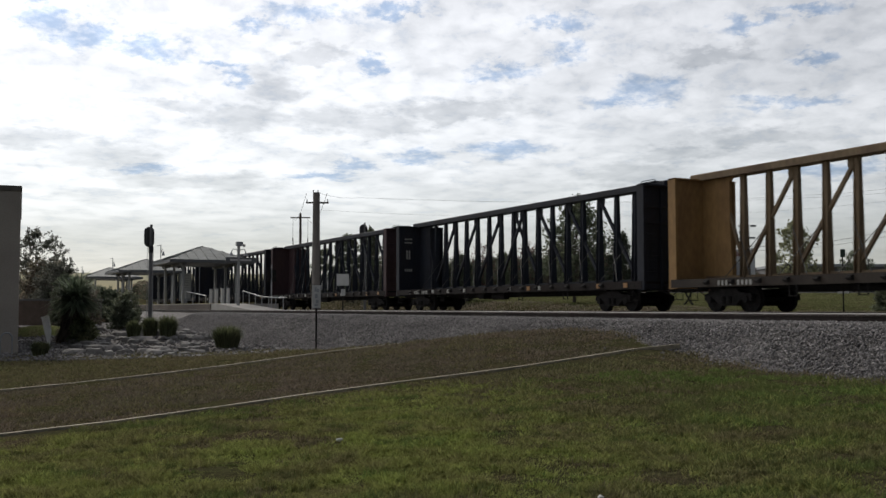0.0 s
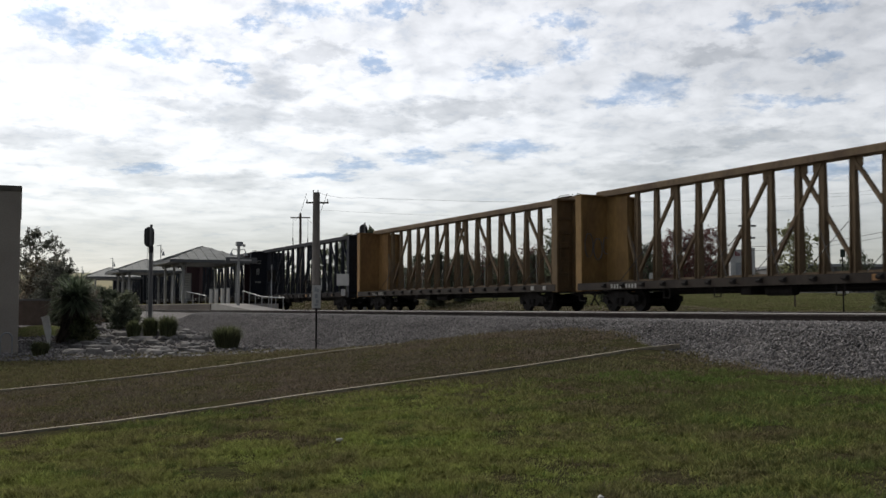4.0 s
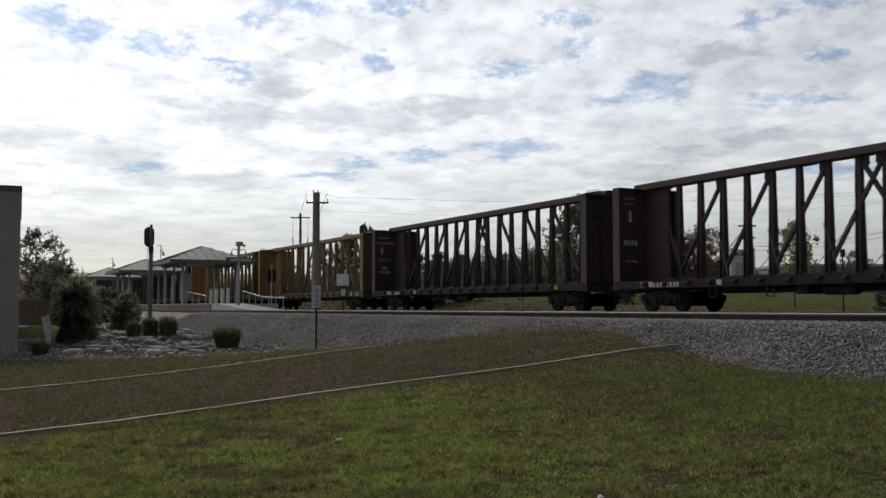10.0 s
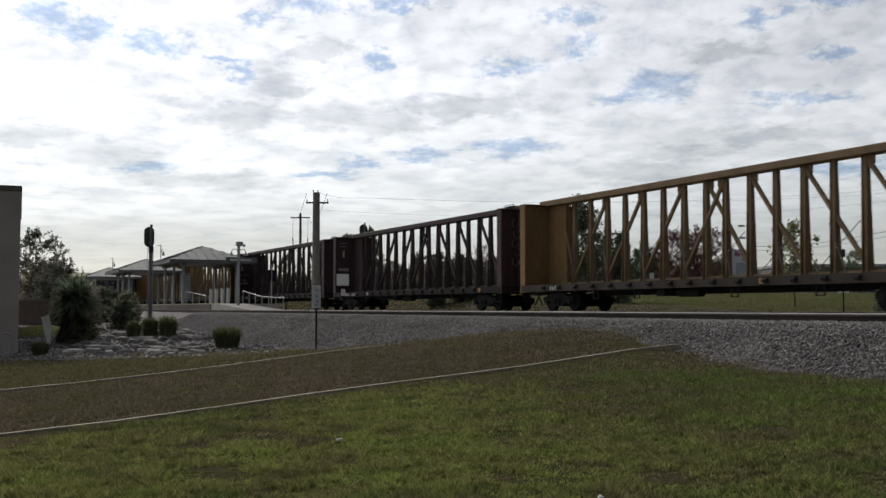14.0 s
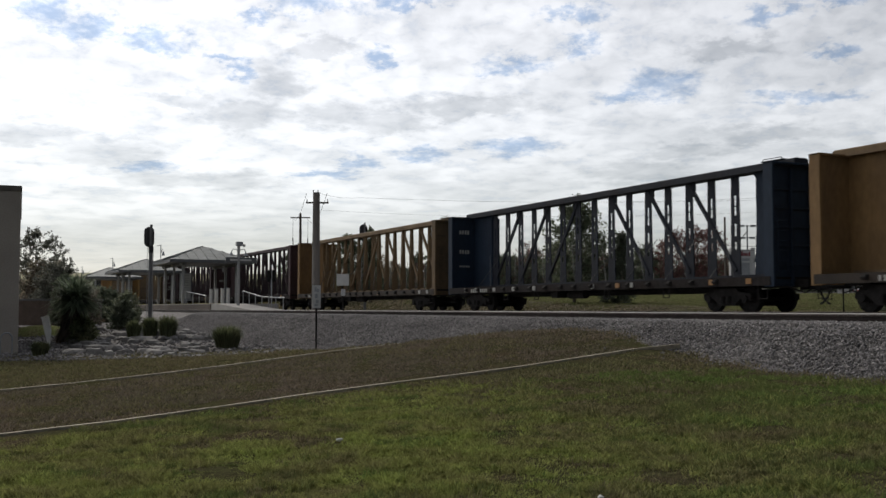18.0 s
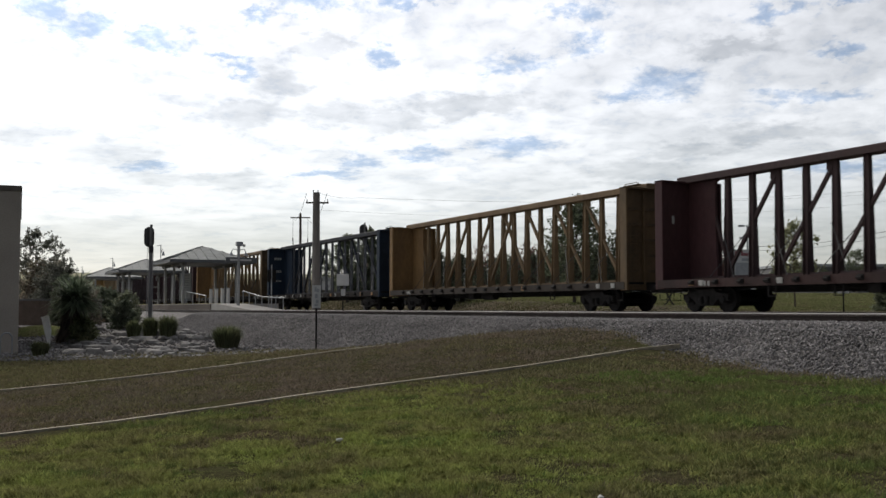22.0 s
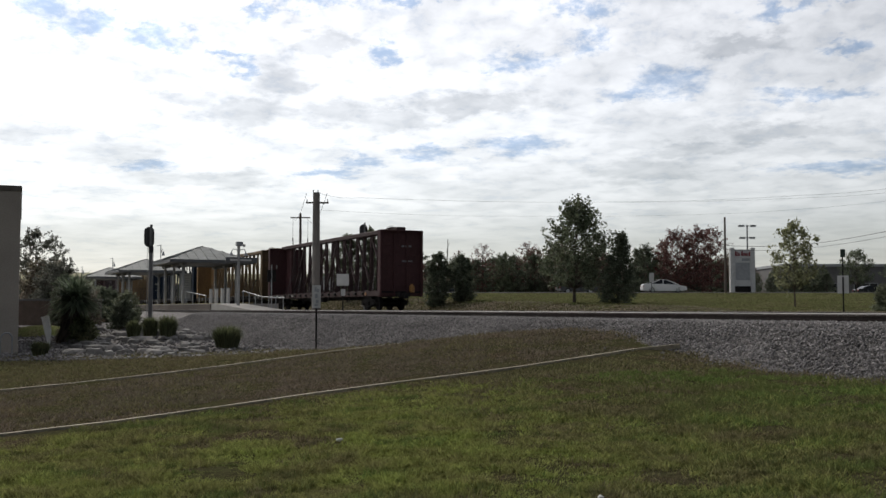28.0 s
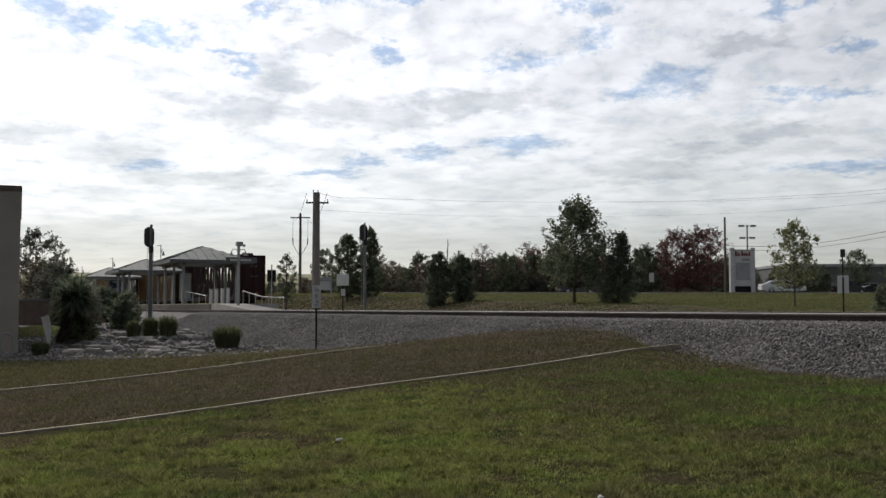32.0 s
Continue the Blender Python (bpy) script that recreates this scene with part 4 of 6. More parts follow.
def flatcar(label, body, posts, bulk, tags, slotted=False, marks=None, deep=False, numbered=True, k=1.0, c0=0.0):
    """k: length of the beam and its bays against the usual car; c0: how far the beam sits ahead of the running gear."""
    long = Matrix.Diagonal((1, k, 1, 1))
    c = thing("centerbeam_flatcar", pose(FAR, 0, 0), label, "freight car", "cars of the train")
    piece("deck", CAR["deck"], STEEL_DIRTY, c)
    piece("centre_sill", CAR["centre_sill"], STEEL_DIRTY, c)
    sill = SILLS.get(posts.name, SILL)
    piece("side_sill", CAR["side_sill"], sill, c, pose(-1.41, 0, 0) @ long)
    piece("side_sill", CAR["side_sill"], sill, c, pose(1.41, 0, 0, 0, 0, 180) @ long)
    piece("top_chord", CAR["top_chord"], posts, c, long)
    piece("beam_web", CAR["beam_web"], posts, c, long)
    if slotted:
        for i in range(-7, 8):
            piece("post", CAR["post_slotted"], posts, c, pose(0, k * (0.37 + 1.246 * i), 0))
        for i in (1, 3, 5):
            piece("diagonal_brace", CAR["diag_r"], posts, c, pose(0, k * (0.37 + 1.246 * i), 0))
            piece("diagonal_brace", CAR["diag_f"], posts, c, pose(0, k * (0.37 - 1.246 * i), 0))
    else:
        for i in range(16):
            piece("post", CAR["post"], posts, c, pose(0, k * post_y(i), 0))
        piece("diagonal_brace", CAR["diag_r_mid"], posts, c, pose(-0.03, -k * FIRST, 0) @ long)
        piece("diagonal_brace", CAR["diag_f_mid"], posts, c, pose(0.03, k * FIRST, 0) @ long)
        for j in range(3):
            y = FIRST + (1 + 2 * j) * BAY
            piece("diagonal_brace", CAR["diag_r"], posts, c, pose(0, k * y, 0) @ long)
            piece("diagonal_brace", CAR["diag_f"], posts, c, pose(0, -k * y, 0) @ long)
    for s, hand in ((1, "diag_r"), (-1, "diag_f")):
        piece("end_brace", CAR[hand + "_end"], posts, c, pose(0, s * k * (FIRST + 7 * BAY), 0))
        for i in (1, 3, 5, 7):
            piece("lading_cable", CAR[hand + "_cable"], WIRE, c, pose(0, s * k * (FIRST + (i - 1) * BAY), 0))
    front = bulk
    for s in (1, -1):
        # yellow cars take a darker tone on the rear bulkhead
        bulk = front if s > 0 else REAR_BULK.get(front.name, front)
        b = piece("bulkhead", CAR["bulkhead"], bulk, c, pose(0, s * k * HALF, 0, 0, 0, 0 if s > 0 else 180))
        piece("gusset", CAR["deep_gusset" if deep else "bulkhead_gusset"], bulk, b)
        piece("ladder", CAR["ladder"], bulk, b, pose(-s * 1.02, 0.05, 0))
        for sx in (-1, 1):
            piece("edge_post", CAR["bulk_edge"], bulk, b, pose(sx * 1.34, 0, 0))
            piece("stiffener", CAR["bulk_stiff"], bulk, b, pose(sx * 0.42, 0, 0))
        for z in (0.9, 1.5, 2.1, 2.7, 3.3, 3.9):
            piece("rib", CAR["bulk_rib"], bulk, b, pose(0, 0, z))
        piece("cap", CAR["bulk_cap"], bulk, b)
        if s < 0:
            piece("running_board", CAR["running_board"], posts, b)
            piece("grab_rail", CAR["grab_rail"], posts, b, pose(0, 0, CHORD_Z + 0.025))
        piece("coupler", CAR["coupler"], STEEL_DIRTY, c, pose(0, s * 11.65 - c0, 0, 0, 0, 0 if s > 0 else 180))
        piece("air_hose", CAR["air_hose"], RUBBER, c, pose(0, s * 11.6 - c0, 0, 0, 0, 0 if s > 0 else 180))
        piece("cut_lever", CAR["cut_lever"], STEEL_DIRTY, c, pose(0, s * 11.6 - c0, 0, 0, 0, 0 if s > 0 else 180))
        tr = piece("truck", CAR["bolster"], STEEL_DIRTY, c, pose(0, s * 8.95 - c0, 0), "dirty steel two-axle truck")
        piece("side_frame", CAR["side_frame"], STEEL_DIRTY, tr, pose(-0.98, 0, 0))
        piece("side_frame", CAR["side_frame"], STEEL_DIRTY, tr, pose(0.98, 0, 0, 0, 0, 180))
        for a in (-0.89, 0.89):
            WHEELSETS.append((piece("wheelset", CAR["wheelset"], STEEL_DIRTY, tr, pose(0, a, WHEEL_R)), a))
        for sx in (-1.38, 1.38):
            piece("stirrup_step", CAR["stirrup"], STEEL_DIRTY, c, pose(sx, s * 11.0, 0))
    for i in range(16):
        piece("winch", CAR["winch"], STEEL_DIRTY, c, pose(-1.43, k * post_y(i) + 0.3, 0))
    piece("brake_gear", CAR["brake_gear"], STEEL_DIRTY, c)
    for y in (-6.1, -2.4, 2.9, 5.6):
        piece("hanging_step", CAR["hanger"], STEEL_DIRTY, c, pose(-1.35, y, 0))
    for y, m in tags:
        piece("tag", CAR["tag"], m, c, pose(-1.425, y, 0.99))
    # car number strokes on the near sill, beside the forward bulkhead
    bm = bmesh.new()
    for i in range(9 if numbered else 3):
        if i not in (4,):
            y = 8.95 - i * 0.19
            box(bm, -1.422, -1.416, y - 0.10, y, 0.88, 1.05)
    tagged(part("car_number", bm, STENCIL, c), kind="stuff")
    if marks:
        marks(c, k * HALF)
    return c


WHEELSETS = []


def face_marks(rows, material=None):
    """Lettering on the inner face of the forward bulkhead: rows of x0, x1, z0, z1, strokes."""
    def f(c, end):
        bm = bmesh.new()
        for x0, x1, z0, z1, k in rows:
            stencil(bm, x0, x1, z0, z1, k)
        b = tagged(part("lettering", bm, material or STENCIL, c), kind="stuff")
        b.location = (0, end, 0)
    return f


def warning_marks(c, end):
    face_marks([(-1.15, -0.35, 4.30, 4.36, 14), (-0.95, -0.75, 3.35, 3.75, 1), (-1.15, -0.30, 3.05, 3.09, 14), (-1.15, -0.30, 2.93, 2.97, 14), (-0.85, -0.5, 2.42, 2.62, 3), (-1.05, -0.35, 2.20, 2.34, 8), (0.05, 0.55, 3.75, 4.3, 2), (0.05, 0.55, 3.0, 3.6, 1), (0.05, 0.55, 1.9, 2.8, 1)])(c, end)
    t = bpy.data.curves.new("warning", "FONT")
    t.body, t.size, t.align_x = "WARNING", 0.26, "CENTER"
    t.extrude = 0.004
    o = new("warning_tmp", t)
    me = bpy.data.meshes.new_from_object(o.evaluated_get(bpy.context.evaluated_depsgraph_get()))
    bpy.data.objects.remove(o)
    ob = piece("warning_lettering", me, STENCIL, c, Matrix.Translation((-0.72, end - 0.292, 3.92)) @ pose(0, 0, 0, 90, 0, 0), "white stencilled word")
    return ob


def graffiti_marks(c, end):
    bm = bmesh.new()
    for x0, x1, z, h in ((-1.15, -0.75, 2.2, 1.0), (-0.72, -0.30, 2.1, 0.9), (-0.25, 0.02, 2.35, 0.7)):
        n = 14
        for i in range(n):
            a, b = 6.283 * i / n, 6.283 * (i + 1) / n
            xc, zc, rx, rz = (x0 + x1) / 2, z + h / 2, (x1 - x0) / 2, h / 2
            bar(bm, (xc + rx * math.cos(a), -0.288, zc + rz * math.sin(a)), (xc + rx * math.cos(b), -0.288, zc + rz * math.sin(b)), 0.09, 0.012)
    b = part("graffiti", bm, GRAFFITI, c, "faded dark painted scrawl")
    b.location = (0, end, 0)


def rear_lettering(rows, material):
    """Lettering on the outer face of the rear bulkhead: rows of x0, x1, z0, z1, strokes."""
    def f(c, end):
        bm = bmesh.new()
        for x0, x1, z0, z1, k in rows:
            w = (x1 - x0) / k
            for i in range(k):
                box(bm, x0 + i * w, x0 + (i + 0.72) * w, -0.007, 0.0, z0, z1)
        b = tagged(part("rear_lettering", bm, material, c), kind="stuff")
        b.location = (0, 0.163 - end, 0)
    return f


def rear_scrawl(c, end):
    bm = bmesh.new()
    for x, z, rx, rz in ((-0.52, 4.1, 0.17, 0.2), (-0.42, 3.6, 0.2, 0.22), (-0.55, 3.15, 0.16, 0.17), (-0.40, 2.75, 0.2, 0.16), (-0.5, 2.3, 0.18, 0.2)):
        for i in range(10):
            a, b = 5.2 * i / 10 + x * 9, 5.2 * (i + 1) / 10 + x * 9
            bar(bm, (x + rx * math.cos(a), 0, z + rz * math.sin(a)), (x + rx * math.cos(b), 0, z + rz * math.sin(b)), 0.09, 0.010)
    o = part("graffiti", bm, GRAFFITI, c, "pale painted scrawl down the bulkhead")
    o.location = (0, 0.158 - end, 0)


def both(*makers):
    def f(c, end):
        for m in makers:
            m(c, end)
    return f


YT = [(-3 * BAY, ORANGE), (-9.6, STENCIL), (-10.6, STENCIL)]
BT = [(y, STENCIL) for y in (9.5, 8.4, 6.6, 4.8, 3.0, -1.5, -4.1)] + [(-8.6, ORANGE), (-10.4, ORANGE), (-3.2, ORANGE)]
DT = [(9.4, ORANGE), (8.9, STENCIL), (5.2, STENCIL), (-9.2, ORANGE)]
SPEC = [
    ("dark blue-black empty centerbeam lumber flatcar with bulkheads", BLUE_DARK, BLUE_DARK, BLUE_DARK, BT, False, None),
    ("dark blue-black empty centerbeam lumber flatcar with bulkheads", BLUE_DARK, BLUE_DARK, BLUE_DARK, BT, False, None),
    ("dark maroon empty centerbeam lumber flatcar with bulkheads", MAROON, BLUE_DARK, MAROON, BT, False, None),
    ("dark blue empty centerbeam lumber flatcar with stencilled bulkhead", BLUE_DARK, BLUE_DARK, BLUE_DARK, BT, False, face_marks([(-1.0, -0.5, 4.0, 4.08, 5), (-1.0, -0.5, 3.8, 3.88, 5), (-0.9, -0.6, 2.9, 3.4, 2), (-1.0, -0.5, 2.2, 2.35, 4), (0.1, 0.4, 2.2, 3.9, 1)])),
    ("weathered yellow empty centerbeam lumber flatcar with rusty posts", YELLOW_POST, YELLOW_POST, YELLOW, YT, False, None),
    ("grimy yellow empty centerbeam lumber flatcar with scrawled bulkhead", YELLOW_B, YELLOW_POST, YELLOW_B, YT, False, graffiti_marks),
    ("dark brown empty centerbeam lumber flatcar with white warning lettering", BROWN, BROWN, BROWN, DT, False, warning_marks),
    ("red-brown empty centerbeam lumber flatcar with faded lettering", MAROON, BROWN, MAROON, DT, False, both(rear_scrawl, face_marks([(-1.05, -0.55, 4.35, 4.39, 6), (-1.0, -0.6, 4.15, 4.19, 5), (-0.85, -0.65, 3.45, 3.9, 1), (-1.1, -0.4, 2.55, 2.75, 4), (-1.0, -0.4, 1.9, 1.96, 5), (0.15, 0.3, 2.0, 4.2, 1)]))),
    ("yellow empty centerbeam lumber flatcar with brownish posts", YELLOW_POST, OCHRE_POST, YELLOW_C, YT, False, None),
    ("blue empty centerbeam lumber flatcar with slotted posts", BLUE_DARK, BLUE_DARK, BLUE, BT, True, face_marks([(-0.9, -0.3, 3.9, 4.1, 4), (-0.9, -0.3, 2.9, 3.1, 4), (-0.9, -0.3, 2.2, 2.3, 5)])),
    ("clean yellow empty centerbeam lumber flatcar with ochre posts", YELLOW_C, OCHRE_POST, YELLOW_C, YT, False, None),
    ("oxide red empty centerbeam lumber flatcar at the train's end", OXIDE, OXIDE_POST, OXIDE, DT, False, both(face_marks([(-0.85, -0.7, 3.2, 3.5, 1), (0.1, 0.5, 2.0, 3.9, 1)]), rear_lettering([(0.05, 0.22, 3.76, 3.88, 2), (0.32, 0.72, 3.76, 3.88, 4), (0.10, 0.80, 2.88, 2.98, 7)], GRAFFITI))),
]
CARS = []
# car by car: length of the beam against the usual one, and how far it sits ahead
BEAMS = [(0.990, 0.10)] * 4 + [(0.9935, 0.065), (0.984, 0.115), (0.982, 0.185), (0.971, 0.105), (0.988, 0.07), (0.988, 0.0), (0.985, 0.0), (0.983, -0.17)]
for n, ((lab, body, posts, bulk, tags, slotted, marks), (k, c0)) in enumerate(zip(SPEC, BEAMS)):
    c = flatcar(lab, body, posts, bulk, tags, slotted, marks, n == 9, n not in (8, 10, 11), k, c0)
    CARS.append((c, 18.41 - PITCH * (n - 4) + c0))
last = CARS[-1][0]
bm = bmesh.new()
box(bm, 0.35, 0.62, -11.95, -11.72, 1.05, 1.45, 0.03)
rod(bm, (0.48, -11.83, 1.45), (0.48, -11.83, 1.55), 0.07, seg=10)
part("end_marker", bm, ORANGE, last, "orange end-of-train marker")


# ---- the station ----
PLAT_Z = 0.45
bm = bmesh.new()
prism(bm, [(64.0, -0.5), (64.0, -0.02), (74.0, PLAT_Z), (75.0, PLAT_Z), (75.0, -0.5)], 18.1, 20.3, "x")
prism(bm, [(75.0, -0.5), (75.0, PLAT_Z), (150.0, PLAT_Z), (150.0, -0.5)], 18.1, 23.1, "x")
tagged(solid("platform", bm, CONCRETE, "pale concrete island platform with an end ramp", "platform"), kind="structure")
bm = bmesh.new()
box(bm, 18.1, 18.7, 74.2, 150, PLAT_Z + 0.004, PLAT_Z + 0.02)
tagged(solid("edge_strip", bm, pbr("tactile_yellow", (0.45, 0.36, 0.08), 0.8), "worn yellow tactile strip along the platform edge", "paving"), kind="structure")


# dark strip added over the pale platform side: its shade given as colour
bm = bmesh.new()
box(bm, 18.03, 18.085, 75.0, 150, -0.5, PLAT_Z - 0.06)
tagged(solid("platform_facing", bm, TIE, "dark strip added over the platform side for its shade", "platform"), kind="structure")


def canopy(cy, label):
    cx, wx, wy, eave, top = 20.5, 3.4, 4.6, 4.05, 5.35
    c = thing("platform_canopy", pose(cx, cy, PLAT_Z), label, "canopy", "platform canopies")
    e, t = eave - PLAT_Z, top - PLAT_Z
    ridge = 1.0
    # four roof planes with standing seams
    for name, corners, seams in (("front", ((-wx, -wy), (wx, -wy), (0, -ridge), (0, -ridge)), 9), ("back", ((wx, wy), (-wx, wy), (0, ridge), (0, ridge)), 9), ("near", ((-wx, wy), (-wx, -wy), (0, -ridge), (0, ridge)), 12), ("far", ((wx, -wy), (wx, wy), (0, ridge), (0, -ridge)), 12)):
        a, b, c2, d = [Vector((p[0], p[1], e if i < 2 else t)) for i, p in enumerate(corners)]
        bm = bmesh.new()
        lo = [bm.verts.new(v - Vector((0, 0, 0.07))) for v in ((a, b, c2) if c2 == d else (a, b, c2, d))]
        hi = [bm.verts.new(v) for v in ((a, b, c2) if c2 == d else (a, b, c2, d))]
        bm.faces.new(hi)
        bm.faces.new(lo[::-1])
        for i in range(len(hi)):
            j = (i + 1) % len(hi)
            bm.faces.new((hi[i], lo[i], lo[j], hi[j]))
        lines = []
        for i in range(1, seams):
            f = i / seams
            s0 = a.lerp(b, f)
            # where the seam meets the hip or the ridge
            up = min(1.0, 2 * min(f, 1 - f)) if c2 == d else min(1.0, min(f, 1 - f) * (2 * wy) / (wy - ridge))
            s1 = s0 + ((c2 + d) / 2 - (a + b) / 2) * up
            lines.append((s0 + Vector((0, 0, 0.02)), s1 + Vector((0, 0, 0.02))))
        plane = part("roof_plane", bm, ROOF_METAL, c)
        for s0, s1 in lines:
            bm = bmesh.new()
            bar(bm, s0, s1, 0.04, 0.06)
            part("seam", bm, ROOF_METAL, plane)
    for s in (-1, 1):
        bm = bmesh.new()
        box(bm, s * wx - 0.06, s * wx + 0.06, -wy, wy, e - 0.26, e - 0.01)
        part("fascia", bm, FASCIA_PAINT, c)
        bm = bmesh.new()
        box(bm, -wx + 0.065, wx - 0.065, s * wy - 0.06, s * wy + 0.06, e - 0.26, e - 0.01)
        part("fascia", bm, FASCIA_PAINT, c)
    bm = bmesh.new()
    box(bm, -wx + 0.07, wx - 0.07, -wy + 0.07, wy - 0.07, e - 0.20, e - 0.15)
    part("soffit", bm, FASCIA_PAINT, c)
    for sx in (-2.2, 2.2):
        for sy in (-3.6, 0, 3.6):
            bm = bmesh.new()
            box(bm, sx - 0.10, sx + 0.10, sy - 0.10, sy + 0.10, 0, e - 0.2, 0.015)
            col = part("column", bm, COLUMN_PAINT, c)
            bm = bmesh.new()
            box(bm, sx - 0.28, sx + 0.28, sy - 0.12, sy + 0.12, e - 0.42, e - 0.3, 0.02)
            part("column_bracket", bm, COLUMN_PAINT, col)
        bm = bmesh.new()
        box(bm, sx - 0.09, sx + 0.09, -wy + 0.1, wy - 0.1, e - 0.45, e - 0.2)
        part("beam", bm, FASCIA_PAINT, c)
    bm = bmesh.new()
    rod(bm, (-wx, -0.4, e - 0.1), (-wx, -0.4, e + 1.35), 0.035, seg=8)
    rod(bm, (-wx, -0.4, e + 1.35), (-wx, 1.3, e + 1.35), 0.03, seg=8)
    tube(bm, [(-wx, -0.4, e + 0.5), (-wx, -0.7, e + 0.85), (-wx, -1.1, e + 0.95), (-wx, -1.45, e + 0.75)], 0.025)
    rod(bm, (-wx, -1.45, e + 0.42), (-wx, -1.45, e + 0.75), 0.13, 0.05, 10)
    part("gooseneck_lamp", bm, GREY_PAINT, c)
    return c


canopy(89.1, "open platform canopy with a grey standing-seam hip roof")
canopy(115.0, "farther platform canopy with a grey standing-seam hip roof")
canopy(140.0, "last platform canopy with a grey standing-seam hip roof")


def handrail(x, y0, y1, z0, z1, n, label, bend=0.5):
    h = thing("ramp_handrail", pose(x, y0, z0), label, "handrail", "ramp handrails")
    L, dz = y1 - y0, z1 - z0
    bm = bmesh.new()
    tube(bm, [(0, -0.25, 0.98), (0, L * 0.5, 1.0 + dz * bend), (0, L, 1.0 + dz), (0, L + 0.2, 0.95 + dz)], 0.038, 8)
    part("top_rail", bm, GALV, h)
    for i in range(n + 1):
        f = i / n
        bm = bmesh.new()
        fz = 2 * bend * f * dz if f < 0.5 else (bend + (2 * f - 1) * (1 - bend)) * dz
        rod(bm, (0, f * L, fz - 0.25), (0, f * L, fz + 1.0), 0.032, seg=8)
        part("rail_post", bm, GALV, h)
    return h


handrail(18.3, 77.6, 84.0, PLAT_Z - 0.40, PLAT_Z, 3, "pale steel handrail along the platform ramp")
handrail(20.15, 64.4, 74.0, -0.2, 0.36, 6, "pale steel handrail along the far side of the ramp", 0.15)
# row of pale bollards at the head of the ramp
for i in range(4):
    b = thing("bollard", pose(19.5, 75.7 + 1.75 * i, PLAT_Z), "pale square steel bollard on the platform", "bollard", "platform bollards")
    bm = bmesh.new()
    box(bm, -0.10, 0.10, -0.10, 0.10, 0, 1.10, 0.02)
    part("shaft", bm, WHITE_PAINT, b)
    bm = bmesh.new()
    box(bm, -0.12, 0.12, -0.12, 0.12, 1.10, 1.15, 0.02)
    part("cap", bm, GREY_PAINT, b)
# ticket kiosk and timetable case below the canopy
k = thing("timetable_case", pose(19.6, 90.6, PLAT_Z, 0, 0, -12), "tall white timetable case on the platform", "sign")
bm = bmesh.new()
box(bm, -0.5, 0.5, -0.12, 0.12, 0.3, 2.7, 0.03)
part("case", bm, GREY_PAINT, k)
bm = bmesh.new()
box(bm, -0.42, 0.42, -0.135, -0.122, 0.5, 2.6)
part("panel", bm, WHITE_PAINT, k)
bm = bmesh.new()
for z in (2.45, 2.2, 2.0, 1.85, 1.6, 1.4, 1.2):
    box(bm, -0.3, 0.3, -0.142, -0.136, z, z + 0.06)
part("print_lines", bm, GREY_PAINT, k)
bm = bmesh.new()
box(bm, -0.06, 0.06, -0.06, 0.06, 0, 0.3)
part("foot", bm, GREY_PAINT, k)

# platform lamp and name board
lp = thing("platform_lamp", pose(18.96, 70.9, 0.2), "white platform lamp post with two goosenecks and a name board", "lamp post")
bm = bmesh.new()
rod(bm, (0, 0, -0.1), (0, 0, 4.5), 0.11, 0.10, 12)
part("post", bm, COLUMN_PAINT, lp)
for s in (-1, 1):
    bm = bmesh.new()
    pts = [(0, 0, 3.6), (s * 0.12, 0, 3.95), (s * 0.4, 0, 4.0), (s * 0.52, 0, 3.75)]
    tube(bm, pts, 0.03)
    rod(bm, (s * 0.52, 0, 3.55), (s * 0.52, 0, 3.75), 0.16, 0.05, 10)
    part("gooseneck", bm, GREY_PAINT, lp)
bm = bmesh.new()
box(bm, -0.9, 1.3, -0.05, 0.05, 3.05, 3.42, 0.01)
part("name_board", bm, FASCIA_PAINT, lp)
bm = bmesh.new()
box(bm, -0.6, 0.9, -0.06, -0.052, 3.18, 3.30)
part("lettering", bm, WHITE_PAINT, lp)
bm = bmesh.new()
box(bm, -0.2, 0.25, -0.2, 0.1, 4.2, 4.5, 0.03)
ball(bm, (0.35, -0.1, 4.25), 0.11)
part("camera_box", bm, GREY_PAINT, lp)
sp = thing("platform_sign", pose(20.3, 67.5, 0.12), "dark round-topped platform sign on a thin post", "sign")
bm = bmesh.new()
rod(bm, (0, 0, 0), (0, 0, 2.9), 0.04, seg=8)
part("post", bm, GREY_PAINT, sp)
bm = bmesh.new()
box(bm, -0.3, 0.3, -0.03, 0.03, 1.75, 2.55, 0.02)
part("plate", bm, STEEL_DIRTY, sp)


# ---- signals ----
MAST = pbr("mast_paint", (0.13, 0.13, 0.13), 0.6, var=0.15, scale=6)


